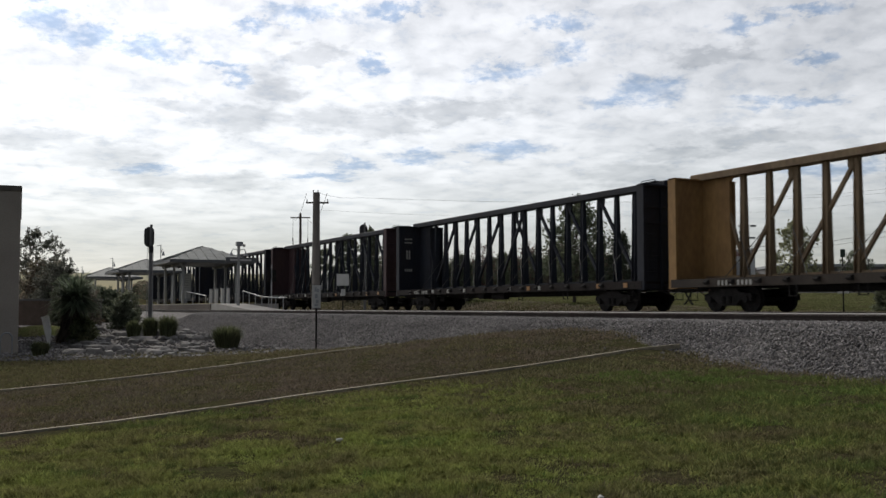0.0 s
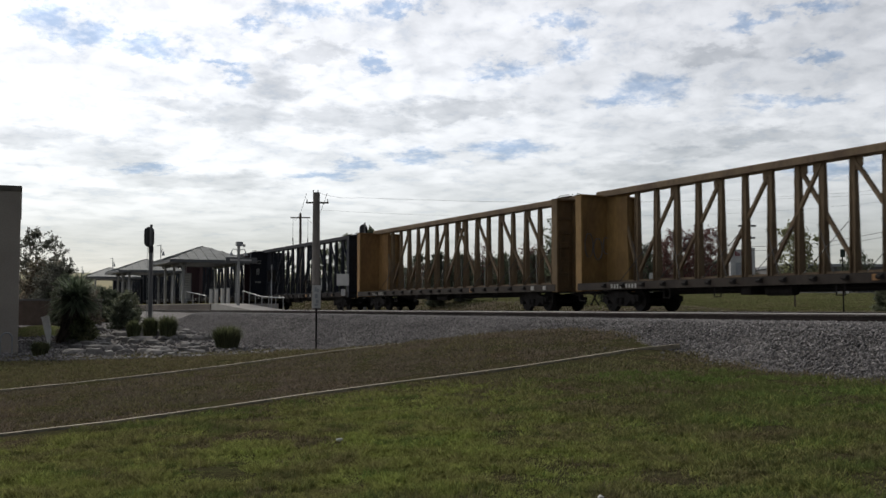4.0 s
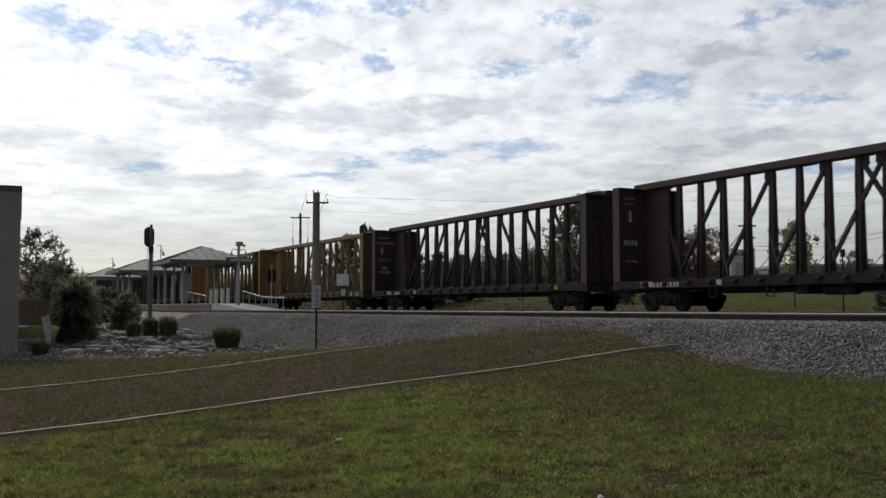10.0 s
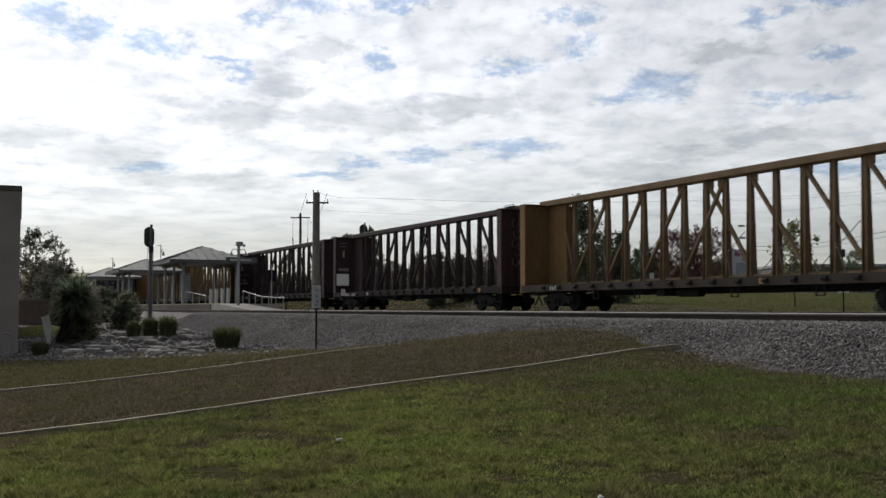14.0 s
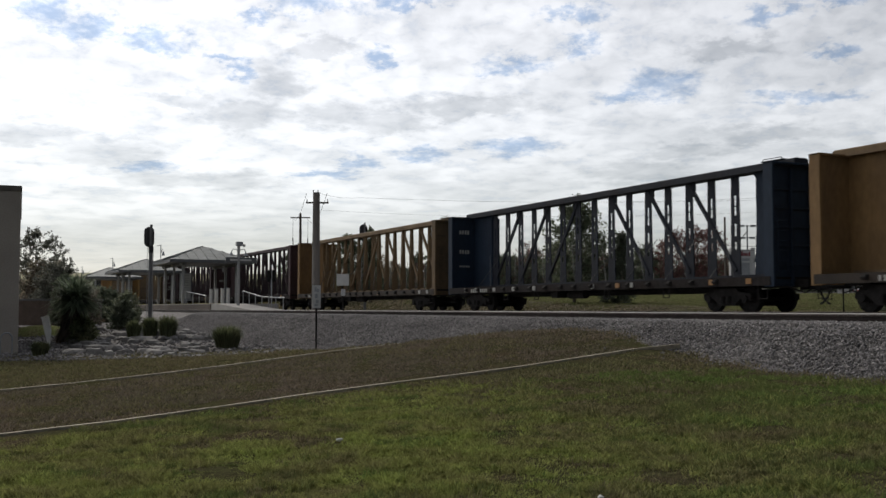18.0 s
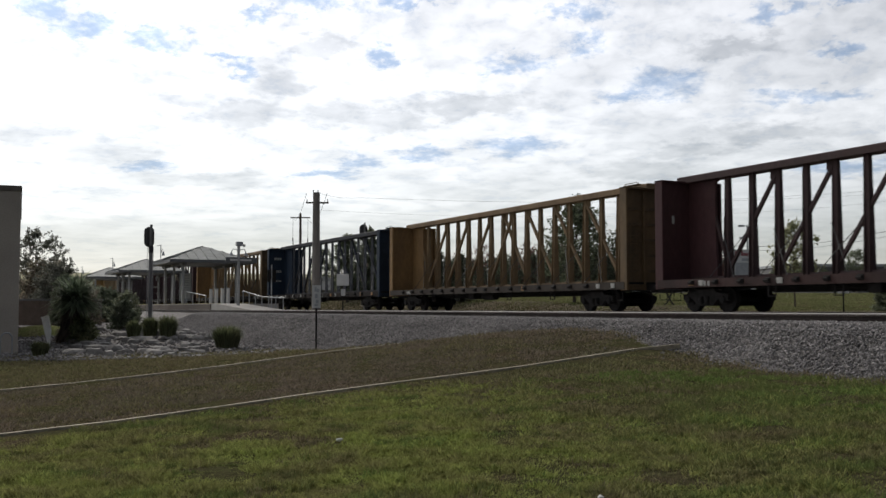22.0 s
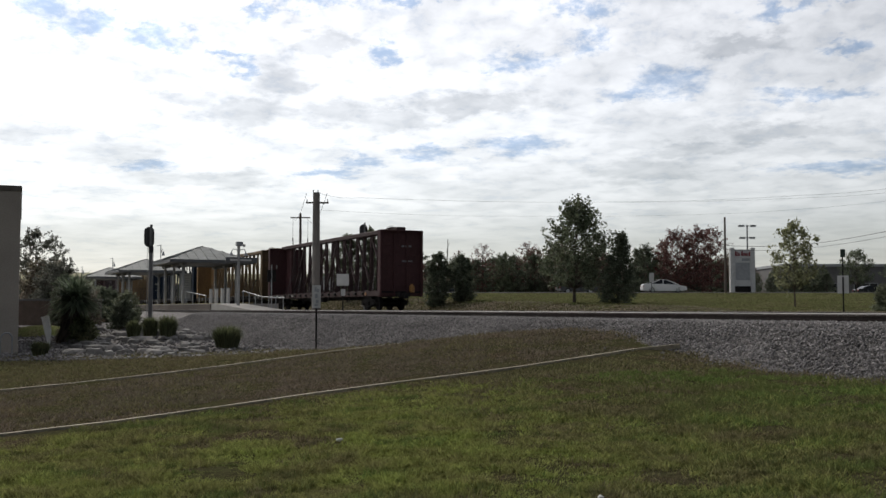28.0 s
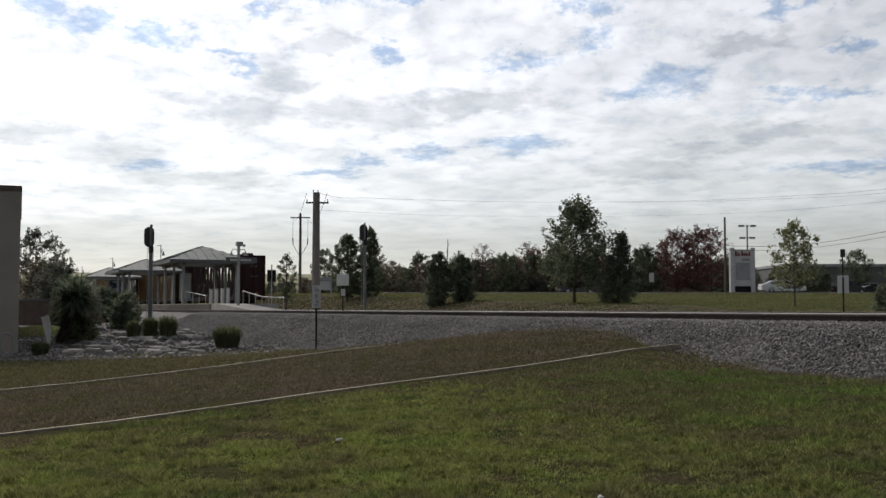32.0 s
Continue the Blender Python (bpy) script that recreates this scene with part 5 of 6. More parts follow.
def signal(x, y, h, face, label, r=0.10):
    s = thing("railway_signal", pose(x, y, gz(x, y)), label, "railway signal", "railway signals")
    g = gz(x, y)
    bm = bmesh.new()
    rod(bm, (0, 0, 0), (0, 0, h - g - 1.45), r, r * 0.9, seg=14)
    rod(bm, (0, 0, h - g - 1.5), (0, 0, h - g + 0.08), r * 0.62, seg=12)
    part("mast", bm, MAST, s)
    bm = bmesh.new()
    box(bm, -0.3, 0.3, -0.3, 0.3, -0.1, 0.12, 0.03)
    part("foundation", bm, STEEL_DIRTY, s)
    hz = h - g - 0.62
    turn = pose(-0.16 * FY, 0.16 * FX, hz) @ pose(0, 0.0, 0, 0, 0, face) @ pose(0, -0.36, 0)
    bm = bmesh.new()
    ring = [(0.29 * math.cos(a), 0.31 + 0.29 * math.sin(a)) for a in np.linspace(0, math.pi, 11)] + [(0.29 * math.cos(a), -0.31 + 0.29 * math.sin(a)) for a in np.linspace(math.pi, 2 * math.pi, 11)]
    prism(bm, ring, -0.025, 0.025, "y")
    hd = piece("backboard", mesh_of("backboard", bm), BLACK_PAINT, s, turn, "black oval signal backboard")
    for z in (0.33, 0.0, -0.33):
        bm = bmesh.new()
        rod(bm, (0, -0.03, z), (0, -0.06, z), 0.105, seg=14)
        part("lens", bm, LENS_DARK, hd)
        bm = bmesh.new()
        for i in range(9):
            a, b = radians(-10 + 200 * i / 9), radians(-10 + 200 * (i + 1) / 9)
            bar(bm, (0.13 * math.cos((a + b) / 2), -0.03, z + 0.13 * math.sin((a + b) / 2)), (0.13 * math.cos((a + b) / 2), -0.28, z + 0.13 * math.sin((a + b) / 2)), 0.05, 0.02)
        part("hood", bm, BLACK_PAINT, hd)
    bm = bmesh.new()
    box(bm, -0.16, 0.16, 0.03, 0.28, -0.5, 0.5, 0.03)
    part("lamp_case", bm, BLACK_PAINT, hd)
    bm = bmesh.new()
    box(bm, -0.12, 0.12, -0.12, 0.12, hz - 0.95, hz - 0.55, 0.02)
    part("junction_box", bm, BLACK_PAINT, s)
    bm = bmesh.new()
    for sx in (-0.17, 0.17):
        rod(bm, (sx, 0.14, 0.3), (sx, 0.14, hz - 0.6), 0.012, seg=5)
    for i in range(9):
        z = 0.6 + i * 0.38
        if z < hz - 0.7:
            rod(bm, (-0.17, 0.14, z), (0.17, 0.14, z), 0.01, seg=5)
    part("ladder", bm, GALV, s)
    return s


signal(11.42, 62.2, 4.92, 162, "tall railway signal with a dark oval head beside the near track", 0.125)
signal(28.6, 71.6, 6.35, 150, "tall railway signal with a dark oval head beyond the far track")


# ---- poles and wires ----
def cable(name, pts, r, label, sag=0.0, n=14):
    line = [Vector(pts[0])]
    for a, b in zip(pts, pts[1:]):
        a, b = Vector(a), Vector(b)
        for i in range(1, n + 1):
            f = i / n
            line.append(a.lerp(b, f) - Vector((0, 0, sag * 4 * f * (1 - f))))
    bm = bmesh.new()
    tube(bm, line, r, 4)
    return solid(name, bm, WIRE, label, "cable", "overhead cables")


x, y = 20.13, 58.06
p = thing("utility_pole", pose(x, y, gz(x, y)), "thick weathered utility pole between the tracks", "utility pole", "utility poles")
bm = bmesh.new()
rod(bm, (0, 0, 0), (0, 0, 7.35), 0.25, 0.20, 14)
part("shaft", bm, POLE_STEEL, p)
bm = bmesh.new()
bar(bm, (-0.55, 0.25, 6.75), (0.65, -0.30, 6.75), 0.07, 0.09)
part("crossarm", bm, POLE_WOOD, p)
for dx, dy, z in ((-0.5, 0.23, 6.80), (0.6, -0.27, 6.80), (-0.2, 0.0, 7.35), (0.1, 0.0, 7.35)):
    bm = bmesh.new()
    rod(bm, (dx, dy, z), (dx, dy, z + 0.16), 0.04, 0.025, 8)
    part("insulator", bm, GREY_PAINT, p)
x, y = 38.91, 117.9
p = thing("utility_pole", pose(x, y, gz(x, y)), "dark wooden utility pole with one crossarm", "utility pole", "utility poles")
bm = bmesh.new()
rod(bm, (0, 0, 0), (0, 0, 11.3 - gz(x, y)), 0.19, 0.13, 12)
part("shaft", bm, POLE_WOOD, p)
bm = bmesh.new()
bar(bm, (-1.05, 0.5, 10.8 - gz(x, y)), (1.05, -0.5, 10.8 - gz(x, y)), 0.12, 0.14)
part("crossarm", bm, POLE_WOOD, p)
for s in (-0.8, 0.8):
    bm = bmesh.new()
    rod(bm, (s, -s * 0.48, 6.6), (s * 0.95, -s * 0.45, 4.8 + 1.0), 0.07, 0.05, 7)
    rod(bm, (s, -s * 0.48, 10.6 - gz(x, y)), (s, -s * 0.48, 6.6), 0.02, seg=5)
    rod(bm, (s * 0.95, -s * 0.45, 5.8), (0, 0, 4.4), 0.025, seg=5)
    part("cable_termination", bm, BLACK_PAINT, p)
x, y = 76.5, 87.3
p = thing("utility_pole", pose(x, y, gz(x, y)), "slim bare utility pole beside the road", "utility pole", "utility poles")
bm = bmesh.new()
rod(bm, (0, 0, 0), (0, 0, 8.2), 0.15, 0.10, 10)
part("shaft", bm, POLE_WOOD, p)


def at_view(right, ahead, z):
    return (*spot(right, ahead), z)


for rows, r in ((((-6.95, 58, 6.55), (-5.0, 62, 6.7), (15.0, 92, 9.5), (27.3, 78, 8.6), (32.0, 70, 8.45)), 0.007), (((15.0, 92, 9.5), (27.3, 78, 8.4), (32.0, 70, 8.15)), 0.006), (((-7.0, 58, 5.6), (6.0, 96, 8.6), (25.0, 90, 8.3), (34.0, 76, 8.1)), 0.005)):
    cable("overhead_cable", [at_view(*q) for q in rows], r, "thin overhead cable above the road", 0.12)
cable("overhead_cable", [at_view(30.35, 112, 6.85), at_view(37.5, 110, 6.75), at_view(34.5, 80, 6.1)], 0.02, "sagging overhead cable over the far lot", 0.12)
cable("overhead_cable", [at_view(30.35, 112, 6.4), at_view(37.5, 110, 6.35), at_view(34.5, 80, 5.7)], 0.014, "sagging overhead cable over the far lot", 0.12)
cable("overhead_cable", [(19.6, 58.3, 6.85), (38.0, 118.3, 10.9)], 0.014, "thin slack cable between the poles", 0.9)
cable("overhead_cable", [(20.7, 57.8, 6.85), (39.6, 117.5, 10.9)], 0.014, "thin slack cable between the poles", 1.2)


# ---- signs near the track ----
def post_sign(x, y, z0, z1, w, h, face, plate_mat, label, bars=(), base=None):
    g = gz(x, y) if base is None else base
    s = thing("post_sign", pose(x, y, g, 0, 0, face), label, "sign")
    bm = bmesh.new()
    rod(bm, (0, 0.03, -0.1), (0, 0.03, z1 - g - 0.05), 0.03, seg=8)
    part("post", bm, STEEL_DIRTY, s)
    bm = bmesh.new()
    box(bm, -w / 2, w / 2, -0.012, -0.002, z1 - g - h, z1 - g)
    part("plate", bm, plate_mat, s)
    if bars:
        bm = bmesh.new()
        for u0, u1, v0, v1 in bars:
            box(bm, u0 * w, u1 * w, -0.017, -0.013, z1 - g - h + v0 * h, z1 - g - h + v1 * h)
        part("print", bm, GREY_PAINT, s)
    return s


post_sign(11.6, 33.38, 0, 0.89, 0.276, 0.76, -TURN + 12, WHITE_PAINT, "tall narrow white sign on a post beside the ballast", ((-0.25, 0.0, 0.72, 0.92), (0.02, 0.3, 0.70, 0.85), (-0.2, 0.15, 0.42, 0.62), (-0.1, 0.25, 0.2, 0.36), (-0.25, 0.2, 0.08, 0.16)))
post_sign(19.79, 52.7, 0, 1.95, 0.66, 0.62, -TURN + 10, WHITE_PAINT, "blank white square sign on a thin post", base=-0.3)
post_sign(19.80, 52.66, 0, 1.13, 0.22, 0.34, -TURN + 10, WHITE_PAINT, "small white plate with dark marks", ((-0.3, -0.1, 0.1, 0.9), (0.1, 0.3, 0.1, 0.9)), base=-0.3)
s = post_sign(32.14, 29.92, 0, 1.40, 0.42, 0.70, -TURN - 200, WHITE_PAINT, "pale back of a double sign plate on a post")


# ---- across the road ----
KERB = pbr("kerb_concrete", (0.17, 0.16, 0.15), 0.9, var=0.2)
RZ = 1.77
road_m = Matrix.Translation((*spot(0, 117.5), 0)) @ pose(0, 0, 0, 0, 0, -TURN)
bm = bmesh.new()
box(bm, -11, 300, -3.6, 3.6, 1.6, RZ)
tagged(solid("road", bm, ASPHALT, "grey asphalt road along the top of the bank", "road", at=road_m), kind="structure")
bm = bmesh.new()
prism(bm, [(-3.75, 1.6), (-3.6, 1.6), (-3.6, 1.85), (-3.75, 1.82)], -11, 300, "x")
tagged(solid("kerb", bm, KERB, "pale concrete kerb of the road", "kerb", at=road_m), kind="structure")
bm = bmesh.new()
prism(bm, [(3.6, 1.6), (3.75, 1.6), (3.75, 1.88), (3.6, 1.90)], -11, 300, "x")
tagged(solid("kerb", bm, KERB, "pale concrete kerb of the road", "kerb", at=road_m), kind="structure")
bm = bmesh.new()
box(bm, 20, 120, 9, 45, 1.6, 1.785)
tagged(solid("parking_lot", bm, ASPHALT, "asphalt lot beyond the road", "parking lot", at=road_m), kind="structure")

post_sign(*spot(22.4, 112), 0, 3.9, 0.5, 1.0, -TURN, WHITE_PAINT, "white parking sign on a thin post beside the road")
# small notice board across the grass
x, y = spot(-13.6, 120)
nb = thing("notice_board", pose(x, y, gz(x, y), 0, 0, -TURN), "small grey gabled notice board across the grass", "notice board")
bm = bmesh.new()
prism(bm, [(-0.85, 1.5), (0.85, 1.5), (0.85, 1.7), (0, 2.05), (-0.85, 1.7)], -0.12, 0.12, "y")
part("gable", bm, GREY_PAINT, nb)
bm = bmesh.new()
box(bm, -0.65, 0.65, -0.05, 0.05, 0.45, 1.46)
part("panel", bm, WHITE_PAINT, nb)
for sx in (-0.75, 0.75):
    bm = bmesh.new()
    box(bm, sx - 0.08, sx + 0.08, -0.08, 0.08, 0, 1.5)
    part("post", bm, GREY_PAINT, nb)
# store sign
x, y = spot(35.0, 122)
m = thing("monument_sign", pose(x, y, RZ, 0, 0, -TURN), "tall white roadside store sign with red lettering", "sign")
for s in (-1.2, 1.2):
    bm = bmesh.new()
    box(bm, s - 0.24, s + 0.24, -0.35, 0.35, 0, 5.4, 0.02)
    part("pillar", bm, WHITE_PAINT, m)
bm = bmesh.new()
box(bm, -0.96, 0.96, -0.28, 0.28, 0.9, 5.2, 0.02)
part("cabinet", bm, WHITE_PAINT, m)
bm = bmesh.new()
for i, (a, b, h) in enumerate(((-1.05, -0.8, 0.55), (-0.74, -0.66, 0.5), (-0.6, -0.4, 0.34), (-0.2, 0.05, 0.55), (0.1, 0.3, 0.34), (0.36, 0.56, 0.36), (0.62, 0.8, 0.34), (0.86, 1.05, 0.5))):
    box(bm, a * 0.85, b * 0.85, -0.30, -0.285, 4.42, 4.42 + h)
part("red_lettering", bm, RED_SIGN, m, "red lettering as plain strokes")
bm = bmesh.new()
box(bm, -0.1, 0.8, -0.30, -0.285, 3.85, 4.15)
box(bm, -0.82, 0.82, -0.30, -0.285, 1.6, 3.65)
part("message_panel", bm, GREY_PAINT, m, "pale grey message panel")
bm = bmesh.new()
box(bm, -0.95, 0.95, -0.2, 0.2, 0, 0.9)
part("base", bm, STEEL_DIRTY, m)

x, y = spot(39.9, 104)
gs = thing("street_sign", pose(x, y, gz(x, y), 0, 0, -TURN), "dark green upright street sign on a tall post", "sign")
bm = bmesh.new()
rod(bm, (0, 0.06, 0), (0, 0.06, 4.4), 0.06, seg=8)
part("post", bm, STEEL_DIRTY, gs)
bm = bmesh.new()
box(bm, -0.25, 0.25, -0.05, 0.02, 3.7, 4.5, 0.02)
part("panel", bm, pbr("sign_green", (0.03, 0.05, 0.04), 0.5), gs)
# lot lamp
x, y = spot(38.0, 130)
l = thing("lot_lamp", pose(x, y, RZ), "tall dark lot lamp with four box heads", "lamp post")
bm = bmesh.new()
rod(bm, (0, 0, 0), (0, 0, 8.7), 0.12, 0.09, 10)
part("pole", bm, GREY_PAINT, l)
for z, w in ((8.6, 0.75), (7.1, 0.6)):
    for s in (-1, 1):
        bm = bmesh.new()
        c0 = Vector(spot(s * w, 0))
        rod(bm, (0, 0, z), (c0.x, c0.y, z), 0.04, seg=6)
        bmesh.ops.create_cube(bm, size=1, matrix=pose(c0.x, c0.y, z, 0, 0, -TURN) @ Matrix.Diagonal((0.7, 0.4, 0.22, 1)))
        part("lamp_head", bm, GREY_PAINT, l)

# low store building
def store(right, ahead, w, d, h, label):
    x, y = spot(right, ahead)
    b = thing("store_building", pose(x, y, RZ - 0.02, 0, 0, -TURN), label, "building")
    bm = bmesh.new()
    box(bm, -w / 2, w / 2, 0, d, 0, h)
    grey_wall = pbr("store_wall", (0.13, 0.127, 0.125), 0.9, var=0.15)
    part("wall", bm, grey_wall, b)
    bm = bmesh.new()
    box(bm, -w / 2 - 0.2, w / 2 + 0.2, -0.25, d + 0.2, h, h + 0.5)
    part("parapet", bm, GREY_PAINT, b)
    n = int(w / 6)
    for i in range(n):
        u = -w / 2 + (i + 0.5) * w / n
        win = None
        bm = bmesh.new()
        box(bm, u - 2.2, u + 2.2, -0.06, 0.02, 0.5, 2.9)
        win = part("window", bm, GREY_PAINT, b)
        bm = bmesh.new()
        for j in range(3):
            box(bm, u - 2.1 + j * 1.42, u - 0.76 + j * 1.42, -0.075, -0.05, 0.6, 2.8)
        part("pane", bm, AUTO_GLASS, win)
        bm = bmesh.new()
        box(bm, u - n * 0 - 2.9, u - 2.5, -0.15, -0.01, 0, h - 0.01)
        part("pilaster", bm, grey_wall, b)
    return b


store(101, 190, 78, 30, 5.9, "long low grey store building beyond the lot")


# ---- vehicles ----
def tyre(parent, x, y, r=0.33):
    bm = bmesh.new()
    rod(bm, (-0.1, 0, 0), (0.1, 0, 0), r, seg=20)
    t = part("wheel", bm, RUBBER, parent)
    t.location = (x, y, r)
    bm = bmesh.new()
    rod(bm, (-0.11, 0, 0), (0.11, 0, 0), r * 0.62, seg=14)
    for i in range(5):
        a = i * 1.2566
        bar(bm, (-0.115, 0, 0), (-0.115, r * 0.58 * math.cos(a), r * 0.58 * math.sin(a)), 0.02, 0.06)
    part("rim", bm, CAR_SILVER, t)
    return t


def vehicle(name, m, profile, cabin, width, colour, label, wheels, r=0.33, bed=None):
    """profile: side outline of the body as (y, z), nose at +y; cabin: outline of the glasshouse."""
    v = thing(name, m, label, "car", "vehicles")
    bm = bmesh.new()
    prism(bm, profile, -width / 2, width / 2, "x")
    bmesh.ops.bevel(bm, geom=[e for e in bm.edges], offset=0.05, segments=2, affect="EDGES")
    part("body", bm, colour, v, smooth=False)
    bm = bmesh.new()
    n = len(cabin)
    inset = width / 2 - 0.07
    prism(bm, cabin, -inset, inset, "x")
    zmax = max(z for _, z in cabin)
    zmin = min(z for _, z in cabin)
    for vv in bm.verts:
        vv.co.x *= 1 - 0.16 * (vv.co.z - zmin) / (zmax - zmin)
    part("glasshouse", bm, AUTO_GLASS, v)
    bm = bmesh.new()
    top = sorted((y for y, z in cabin if z > zmax - 0.06))
    tw = inset * 0.84
    box(bm, -tw, tw, top[0] - 0.05, top[-1] + 0.05, zmax - 0.03, zmax + 0.03, 0.02)
    part("roof", bm, colour, v)
    low = sorted((y for y, z in cabin if z < zmin + 0.06))
    for s in (-1, 1):
        bm = bmesh.new()
        for ya, yb in ((low[0], top[0]), (low[-1], top[-1]), ((low[0] + low[-1]) / 2, (top[0] + top[-1]) / 2)):
            bar(bm, (s * (inset + 0.005), ya, zmin), (s * (inset * 0.84 + 0.01), yb, zmax), 0.07, 0.09)
        part("roof_pillar", bm, colour, v)
        bm = bmesh.new()
        box(bm, s * (width / 2 + 0.08) - 0.09, s * (width / 2 + 0.08) + 0.09, low[-1] - 0.45, low[-1] - 0.3, zmin + 0.02, zmin + 0.16, 0.03)
        part("mirror", bm, colour, v)
        ys = [y for y, _ in profile]
        bm = bmesh.new()
        box(bm, s * (width / 2 - 0.25) - 0.2, s * (width / 2 - 0.25) + 0.2, max(ys) - 0.12, max(ys) + 0.005, 0.58, 0.74, 0.03)
        part("headlight", bm, WHITE_PAINT, v)
        bm = bmesh.new()
        box(bm, s * (width / 2 - 0.2) - 0.18, s * (width / 2 - 0.2) + 0.18, min(ys) - 0.005, min(ys) + 0.12, 0.68, 0.86, 0.03)
        part("tail_light", bm, RED_SIGN, v)
        for wy in wheels:
            tyre(v, s * (width / 2 - 0.1), wy, r)
    return v


SEDAN = [(-2.40, 0.35), (-2.42, 0.85), (-2.3, 1.0), (-1.6, 1.02), (1.0, 0.95), (2.1, 0.78), (2.4, 0.60), (2.42, 0.32), (1.9, 0.22), (-1.9, 0.22)]
SEDAN_CAB = [(-1.95, 0.98), (-1.25, 1.36), (-0.55, 1.46), (0.2, 1.44), (0.7, 1.33), (1.5, 0.93)]
SUV = [(-2.3, 0.4), (-2.33, 1.05), (-2.2, 1.12), (1.0, 1.1), (2.1, 0.98), (2.35, 0.8), (2.36, 0.4), (1.9, 0.3), (-1.9, 0.3)]
SUV_CAB = [(-2.2, 1.1), (-2.0, 1.72), (0.3, 1.75), (1.25, 1.08)]
RIGHTWARDS = -TURN - 90           # heading of cars driving along the road
sedan = vehicle("sedan", pose(72.5, 92.6, RZ, 0, 0, RIGHTWARDS), SEDAN, SEDAN_CAB, 1.82, CAR_WHITE, "white four-door sedan driving along the road", (-1.42, 1.42))
turning_suv = vehicle("suv", pose(90, 80, RZ, 0, 0, RIGHTWARDS + 180), SUV, SUV_CAB, 1.9, CAR_DARK, "dark suv with bright headlights driving along the road", (-1.4, 1.4), 0.36)
passing = vehicle("sedan", pose(*spot(140, 118.6), RZ, 0, 0, RIGHTWARDS + 180), SEDAN, SEDAN_CAB, 1.82, CAR_DARK, "dark sedan driving along the road", (-1.42, 1.42))
x, y = spot(15.6, 122.2)
vehicle("suv", pose(x, y, gz(x, y), 0, 0, RIGHTWARDS + 14), SUV, SUV_CAB, 1.9, pbr("car_grey", (0.10, 0.10, 0.105), 0.3, 0.3, var=0.05, bump=0), "grey parked suv behind the trees", (-1.4, 1.4), 0.36)
for rgt, ahd, mat, lab in ((52.0, 146, CAR_DARK, "dark parked car in the far lot"), (60.0, 146, CAR_DARK, "dark parked car in the far lot"), (66.5, 146, CAR_RED, "maroon parked car in the far lot")):
    x, y = spot(rgt, ahd)
    vehicle("parked_car", pose(x, y, 1.79, 0, 0, RIGHTWARDS + 4), SEDAN, SEDAN_CAB, 1.8, mat, lab, (-1.42, 1.42))


# ---- near building ----
b = thing("office_building", pose(2.54, 36.7, -1.5, 0, 0, -4), "brown stucco building with a flat roof", "building")
bm = bmesh.new()
box(bm, -14, 0, 0, 12, 0, 5.45)
part("wall", bm, STUCCO, b)
bm = bmesh.new()
box(bm, -14.03, 0.03, -0.03, 12.03, 5.45, 5.63, 0.01)
part("coping", bm, pbr("coping_metal", (0.12, 0.105, 0.09), 0.6), b)
bm = bmesh.new()
box(bm, -14.02, 0.02, -0.02, 12.02, 0.0, 0.35)
part("plinth", bm, STUCCO, b)
ra = thing("bike_rack", pose(2.15, 35.9, -1.45), "pale steel bicycle hoop beside the brown building", "bike rack")
bm = bmesh.new()
pts = [(-0.17, 0, 0), (-0.17, 0, 0.62)] + [(-0.17 * math.cos(a), 0, 0.62 + 0.17 * math.sin(a)) for a in np.linspace(0.3, math.pi - 0.3, 6)] + [(0.17, 0, 0.62), (0.17, 0, 0)]
tube(bm, pts, 0.025, 8)
part("hoop", bm, GALV, ra)

# litter on the lawn
for x, y, a in ((3.83, 10.27, 20), (4.36, 6.33, 70)):
    bm = bmesh.new()
    bmesh.ops.create_icosphere(bm, subdivisions=1, radius=0.028)
    for v in bm.verts:
        v.co = Vector((v.co.x * 1.5, v.co.y, v.co.z * 0.7)) * random.uniform(0.7, 1.25)
    solid("paper_scrap", bm, WHITE_PAINT, "crumpled scrap of white paper on the lawn", "litter", "litter", at=pose(x, y, gz(x, y) + 0.055, 0, 0, a))


# ---- plants ----
def leaves_mesh(name, centres, size, material, up=0.0):
    """Small folded leaf clumps, each a bent pair of quads."""
    n = len(centres)
    a = rng.normal(size=(n, 3))
    a[:, 2] += up
    a /= np.linalg.norm(a, axis=1)[:, None]
    b = np.cross(a, rng.normal(size=(n, 3)))
    b /= np.linalg.norm(b, axis=1)[:, None]
    c = np.cross(a, b)
    s = (size * (0.6 + 0.8 * rng.random(n)))[:, None]
    p = centres
    V = np.stack([p - a * s, p + b * s * 0.55 + c * s * 0.25, p + a * s, p - b * s * 0.55 + c * s * 0.25], 1).reshape(-1, 3)
    F = np.arange(4 * n).reshape(-1, 4)
    return np_mesh(name, V, F, material)


def limb(bm, a, b, r0, r1, wobble=0.06, n=3, seg=6):
    a, b = Vector(a), Vector(b)
    prev = a
    L = (b - a).length
    for i in range(1, n + 1):
        f = i / n
        p = a.lerp(b, f) + Vector([random.uniform(-1, 1) * wobble * L * (f < 1) for _ in range(3)])
        rod(bm, prev, p, r0 + (r1 - r0) * (i - 1) / n, r0 + (r1 - r0) * f, seg)
        prev = p


